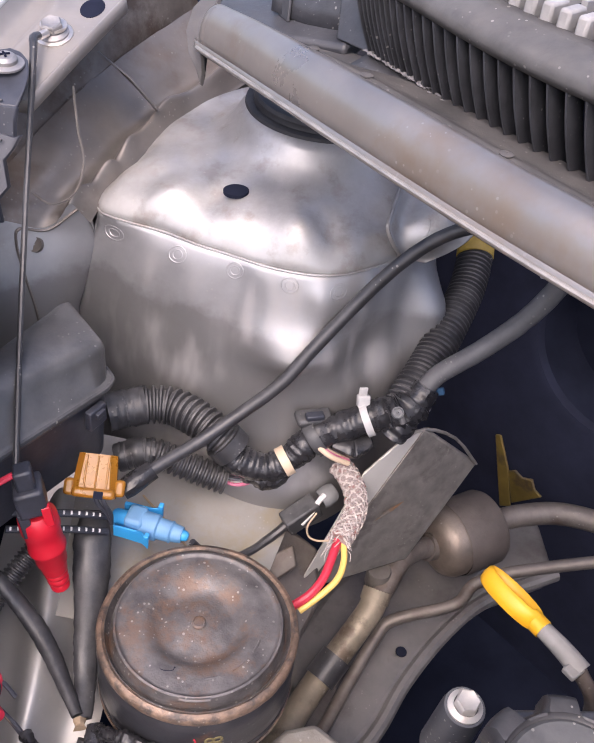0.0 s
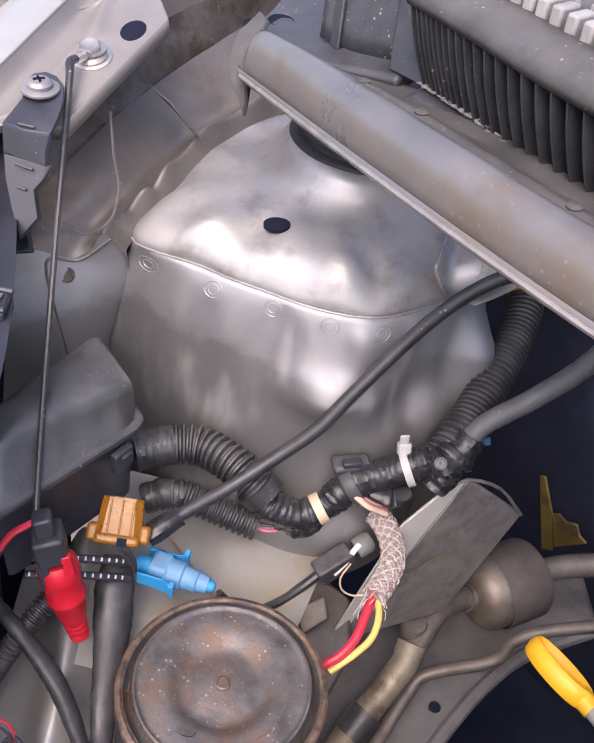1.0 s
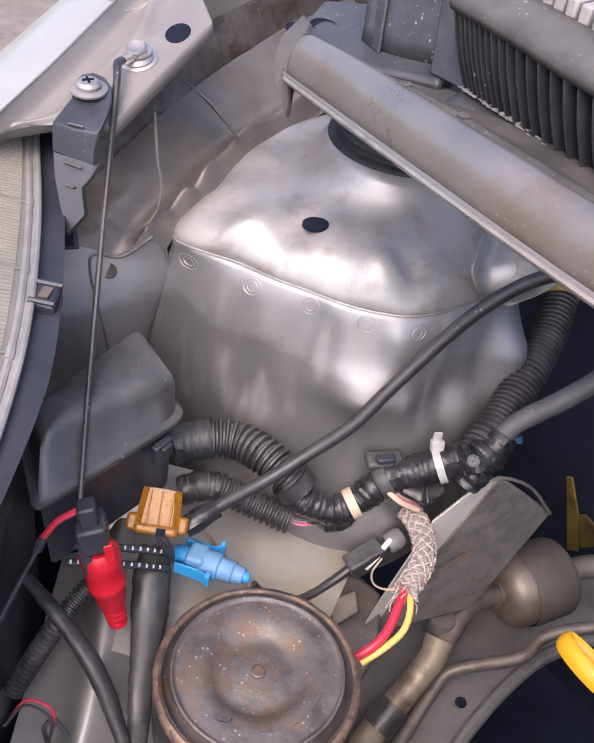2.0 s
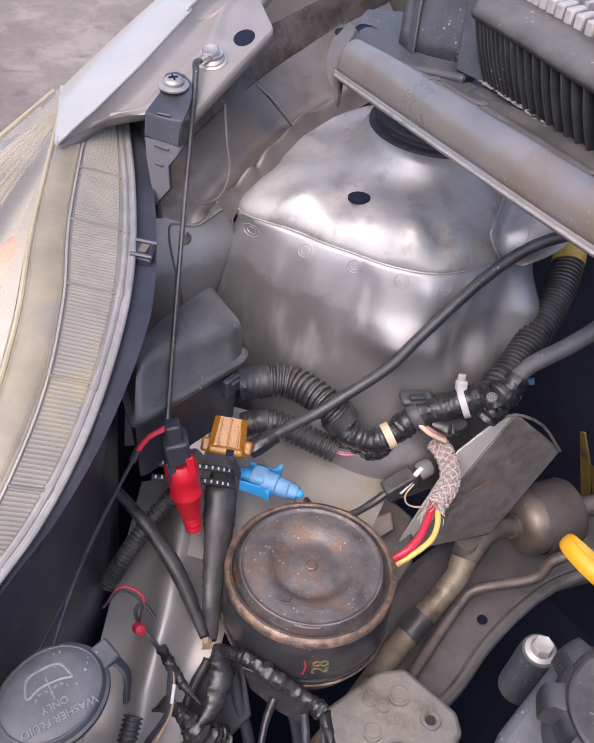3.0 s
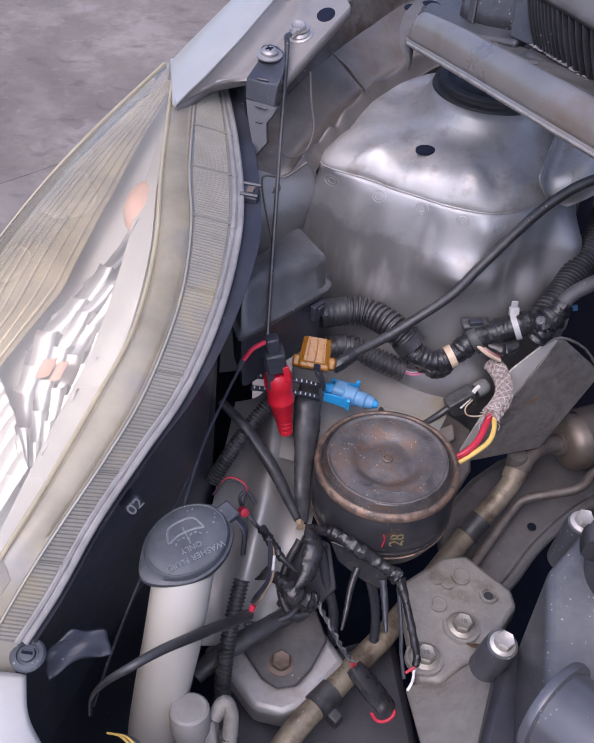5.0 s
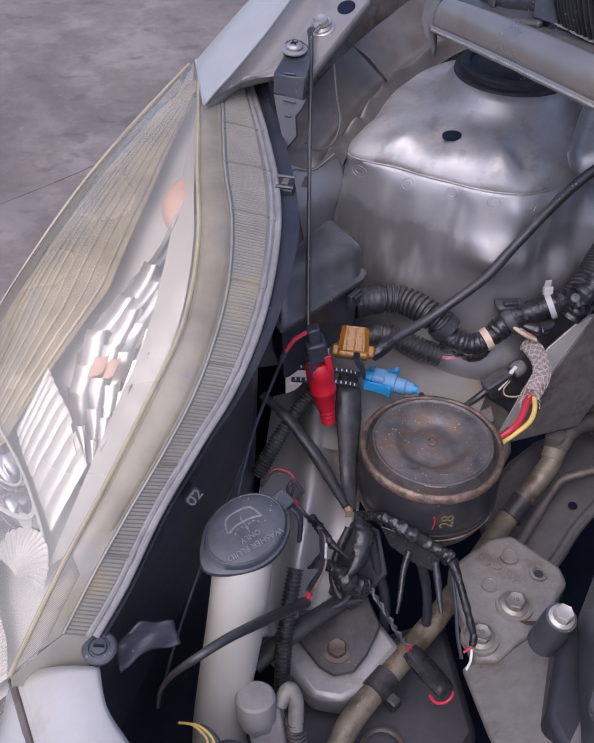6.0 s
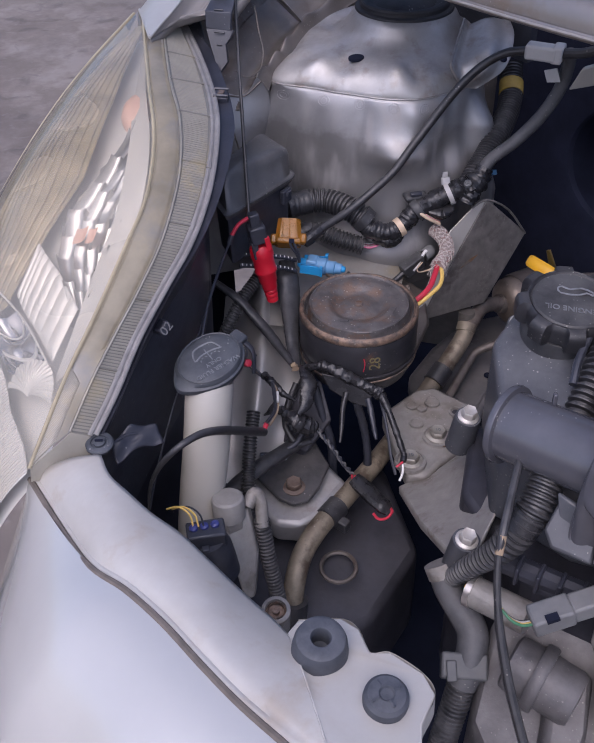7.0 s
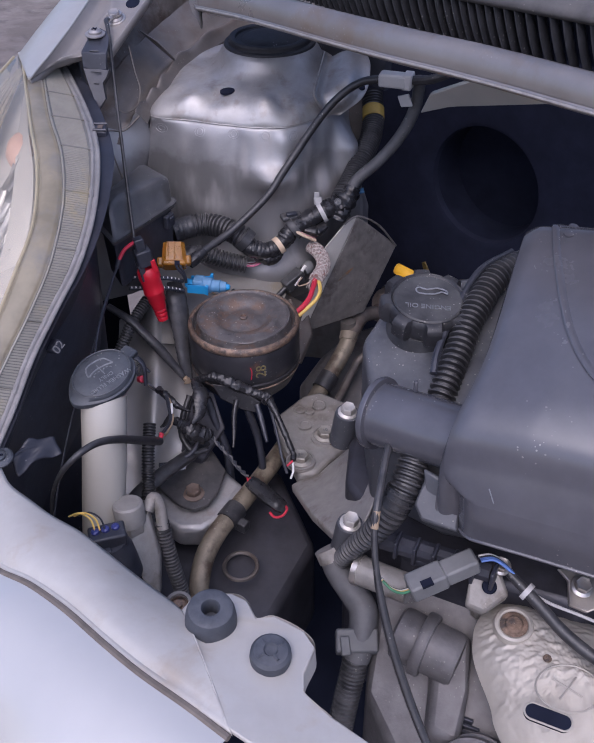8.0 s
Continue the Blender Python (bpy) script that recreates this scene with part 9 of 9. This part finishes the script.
    for pts, r, m in (
        ([(-0.022, 0.224, 0.702), (-0.0255, 0.212, 0.693), (-0.027, 0.196, 0.682), (-0.0285, 0.186, 0.674)], [0.0030, 0.0026, 0.0020, 0.0012], TAPE),
        ([(-0.002, 0.218, 0.700), (0.001, 0.208, 0.690), (0.0035, 0.196, 0.680), (0.005, 0.188, 0.676)], [0.0030, 0.0028, 0.0024, 0.0014], BLACK),
        ([(-0.070, 0.252, 0.690), (-0.078, 0.236, 0.676), (-0.080, 0.220, 0.664), (-0.070, 0.208, 0.652), (-0.056, 0.212, 0.650)], 0.0032, RUBBER),
        ([(-0.060, 0.214, 0.672), (-0.070, 0.204, 0.656), (-0.090, 0.198, 0.648), (-0.104, 0.194, 0.650)], 0.0024, BLACK),
        ([(-0.052, 0.246, 0.690), (-0.044, 0.236, 0.660), (-0.036, 0.230, 0.630), (-0.034, 0.225, 0.59)], 0.0044, BLACK),
        ([(-0.012, 0.236, 0.680), (-0.004, 0.232, 0.650), (0.000, 0.226, 0.620), (0.000, 0.220, 0.59)], 0.0040, BLACK),
    ):
        part("loom_strand", Geo().tube(pts, r, 12, 8, jitter=0.10), m, y)
    z = thing("chequered_cord", (-0.09, 0.34, 0.75), "black and white chequered sleeved cord", "cord")
    for k in range(2):
        o = Vector((0, -0.004, -0.010)) * k
        pts = [Vector((-0.125, 0.338, 0.783)) + o, Vector((-0.100, 0.346, 0.776)) + o, Vector((-0.084, 0.350, 0.772)) + o, Vector((-0.070, 0.356, 0.764)) + o]
        part("core", Geo().tube(pts, 0.0023, 8), BLACK, z)
        path = resample(spline(pts, 12), 0.0022)
        g = Geo()
        for i, p in enumerate(path[:-1]):
            if i % 2:
                d = (path[i + 1] - p)
                g.tube([p + Vector((0, -0.0005, 0.0012)), p + d * 0.5 + Vector((0, -0.0005, 0.0012))], 0.0016, 5, 1)
        part("white_flecks", g, NYLON, z)
    part_of = thing("side_conduit", Vector((-0.14, 0.32, 0.72)), "black ribbed conduit in the shade beside the lamp", "conduit", "wiring conduits")
    part("sleeve", Geo().tube([(-0.150, 0.292, 0.700), (-0.128, 0.318, 0.735), (-0.108, 0.345, 0.752)], 0.0060, 12, wave=0.0007, pitch=0.003), CONDUIT, part_of)


def engine_wiring():
    t = thing("ignition_conduit", (0.19, 0.14, 0.8), "dusty black corrugated conduit along the valve cover", "conduit", "wiring conduits")
    part("sleeve", Geo().tube([(0.245, 0.200, 0.858), (0.228, 0.188, 0.860), (0.207, 0.172, 0.857), (0.180, 0.138, 0.843), (0.162, 0.108, 0.827), (0.148, 0.086, 0.812), (0.138, 0.070, 0.800)], 0.0105, 18, wave=0.0016, pitch=0.0054), CONDUIT_BLACK, t)
    part("side_lead", Geo().tube([(0.235, 0.212, 0.862), (0.200, 0.190, 0.858), (0.170, 0.150, 0.846), (0.148, 0.115, 0.832), (0.140, 0.095, 0.822)], 0.0032, 8), BLACK, t)
    u = thing("sensor_conduit", (0.09, 0.01, 0.7), "black corrugated conduit beside the intake pipe", "conduit", "wiring conduits")
    part("sleeve", Geo().tube([(0.116, 0.034, 0.794), (0.110, 0.024, 0.785), (0.100, 0.011, 0.770), (0.085, 0.008, 0.742), (0.066, 0.020, 0.704), (0.058, 0.032, 0.676)], [0.0115, 0.0118, 0.0112, 0.0086, 0.0076, 0.0072], 20, wave=0.0012, pitch=0.0050), CONDUIT_BLACK, u)
    part("label_wrap", Geo().tube([(0.102, 0.0135, 0.774), (0.095, 0.0085, 0.761)], 0.0128, 18, 3), TAPE, u)
    v = thing("coolant_elbow", (0.06, 0.0, 0.6), "grey rubber elbow hose with a plastic clip", "hose")
    part("hose", Geo().tube([(0.052, 0.044, 0.672), (0.056, 0.034, 0.660), (0.066, 0.020, 0.648), (0.073, 0.008, 0.640), (0.073, -0.002, 0.632), (0.069, -0.013, 0.620), (0.064, -0.020, 0.608)], 0.0125, 18), GREY_HOSE, v)
    part("hose_end", Geo().tube([(0.0495, 0.047, 0.676), (0.0535, 0.040, 0.668)], 0.0142, 18, 3), ALU, v)
    part("clip_box", Geo().box((0.0655, -0.0135, 0.6215), (0.036, 0.020, 0.022), Matrix.Rotation(-0.1, 3, "Z") @ Matrix.Rotation(0.5, 3, "X")), CONNECTOR_DARK, v, "dark grey plastic hose clip", bevel=0.002)
    part("clip_latch", Geo().box((0.0545, -0.0215, 0.6285), (0.008, 0.016, 0.006), Matrix.Rotation(0.5, 3, "X")), CONNECTOR_DARK, v, bevel=0.001)
    part("ribbed_tail", Geo().tube([(0.064, -0.020, 0.608), (0.060, -0.028, 0.594), (0.053, -0.040, 0.575), (0.045, -0.055, 0.545)], 0.0105, 16, wave=0.0010, pitch=0.0036), CONDUIT, v)
    part("tail_lead", Geo().tube([(0.052, -0.036, 0.580), (0.049, -0.05, 0.560), (0.050, -0.065, 0.53)], 0.004, 8), RUBBER, v)
    w = thing("cam_sensor", (0.09, 0.0, 0.68), "grey cylindrical sensor body with a foil-capped end", "sensor")
    a, b = Vector((0.072, 0.014, 0.681)), Vector((0.108, -0.012, 0.684))
    part("barrel", Geo().tube([a, b], 0.0125, 22, 2), ALU, w)
    part("end_cap", Geo().tube([a + (a - b).normalized() * 0.005, a], 0.0135, 22, 2), ZINC, w)
    for k in range(3):
        part("lead", Geo().tube([a + Vector((-0.004, 0.002, 0.012)), a + Vector((-0.008, 0.001 * k, 0.006 - 0.003 * k)), a + Vector((-0.006, -0.004, -0.008 - 0.002 * k))], 0.0009, 6), (YELLOWWIRE, BLUE_PALE, GREENWIRE)[k], w)
    x = thing("grey_connector", (0.12, -0.036, 0.71), "grey sealed plug with green, yellow and blue wires", "connector")
    a, b = Vector((0.1010, -0.0375, 0.7180)), Vector((0.1570, -0.0270, 0.7340))
    d = (b - a).normalized()
    f = frame_to(d)
    part("rear_half", Geo().box(a + d * 0.014, (0.0185, 0.0165, 0.030), f), CONNECTOR, x, bevel=0.002)
    part("front_half", Geo().box(a + d * 0.042, (0.0165, 0.0150, 0.028), f), CONNECTOR, x, bevel=0.002)
    part("latch", Geo().box(a + d * 0.014 + f @ Vector((-0.002, -0.0088, 0)) , (0.010, 0.003, 0.020), f), CONNECTOR, x, bevel=0.0008)
    part("latch_slot", Geo().box(a + d * 0.013 + Vector((-0.001, -0.008, 0.0082)), (0.006, 0.003, 0.009), f), DARK, x)
    for k, m in enumerate((GREENWIRE, YELLOWWIRE, NYLON, RUBBER)):
        o = Vector((0, -0.004 + 0.0025 * k, 0.002 - 0.002 * k))
        part("lead", Geo().tube([a + o, a + o + Vector((-0.007, 0.001, -0.003)), a + o + Vector((-0.014, 0.006, -0.004)), a + o + Vector((-0.020, 0.012, 0.0))], 0.0011, 7), m, x)
    for k, m in enumerate((BLUEWIRE, BLUEWIRE, BLACK, NYLON)):
        o = Vector((0, -0.004 + 0.0025 * k, 0.001 - 0.001 * k))
        part("lead", Geo().tube([b + o, b + o + Vector((0.010, -0.001, 0.001)), b + o + Vector((0.020, -0.007, -0.004)), Vector((0.186, -0.044, 0.7225))], 0.0012, 7), m, x)
    part("sheath", Geo().tube([(0.178, -0.038, 0.7265), (0.194, -0.058, 0.716), (0.215, -0.082, 0.700), (0.245, -0.11, 0.69), (0.30, -0.15, 0.68)], [0.0036, 0.0046, 0.0050, 0.0050, 0.0050], 12), RUBBER, x)
    part("white_lead", Geo().tube([(0.186, -0.048, 0.722), (0.205, -0.058, 0.712), (0.235, -0.070, 0.703), (0.29, -0.10, 0.69)], 0.0013, 7), NYLON_DULL, x)
    part("wire_clip", Geo().lathe([(0.0060, -0.002), (0.0072, -0.002), (0.0072, 0.002), (0.0060, 0.002)], (0.189, -0.0515, 0.7195), (0.6, -0.7, -0.3), 18), NYLON_DULL, x)
    y = thing("oxygen_sensor_lead", (0.08, -0.05, 0.70), "black wire hanging in front of the engine", "wire")
    part("wire", Geo().tube([(0.095, 0.040, 0.800), (0.087, 0.018, 0.795), (0.077, -0.012, 0.784), (0.0735, -0.024, 0.768), (0.0735, -0.040, 0.744), (0.077, -0.058, 0.718), (0.083, -0.078, 0.692), (0.093, -0.104, 0.662), (0.105, -0.13, 0.635)], [0.0030, 0.0032, 0.0032, 0.0026, 0.0026, 0.0034, 0.0036, 0.0036, 0.0036], 10), RUBBER, y)
    part("bare_patch", Geo().tube([(0.0765, -0.0145, 0.7830), (0.0738, -0.022, 0.772)], 0.0029, 8, 3), CREAM_DIRTY, y)


CONDUIT_BLACK = material("black_hose_rings", (0.030, 0.030, 0.033), 0.33, 0, 0.3, 60, 0.2, dust=0.5, dust_color=(0.2, 0.19, 0.18), dust_scale=60)
CONNECTOR_DARK = material("dark_grey_clip_plastic", (0.095, 0.10, 0.105), 0.5, 0, 0.15, 60, 0.15, dust=0.35)
GREENWIRE = material("green_insulation", (0.05, 0.20, 0.10), 0.45, 0, 0.1, 60, 0.1)
BLUEWIRE = material("blue_insulation", (0.12, 0.22, 0.55), 0.45, 0, 0.1, 60, 0.1)


# ---- build ----
ground()
bay_shell()
firewall()
strut_tower()
strut_cap()
inner_apron()
cowl()
cowl_grille()
front_fender()
lamp_bracket()
headlight()
lamp_surround()
front_bumper()
bumper_clip()
rubber_stops()
frame_rail()
engine_mount()
mount_bracket()
shield_plate()
engine_block()
oil_cap()
air_box()
heat_shield()
washer_bottle()
sensor_and_valve()
refrigerant_pipes()
dipstick()
fuse_box()
orange_connector()
blue_connectors()
red_connector()
looms()
battery_cables()
engine_wiring()
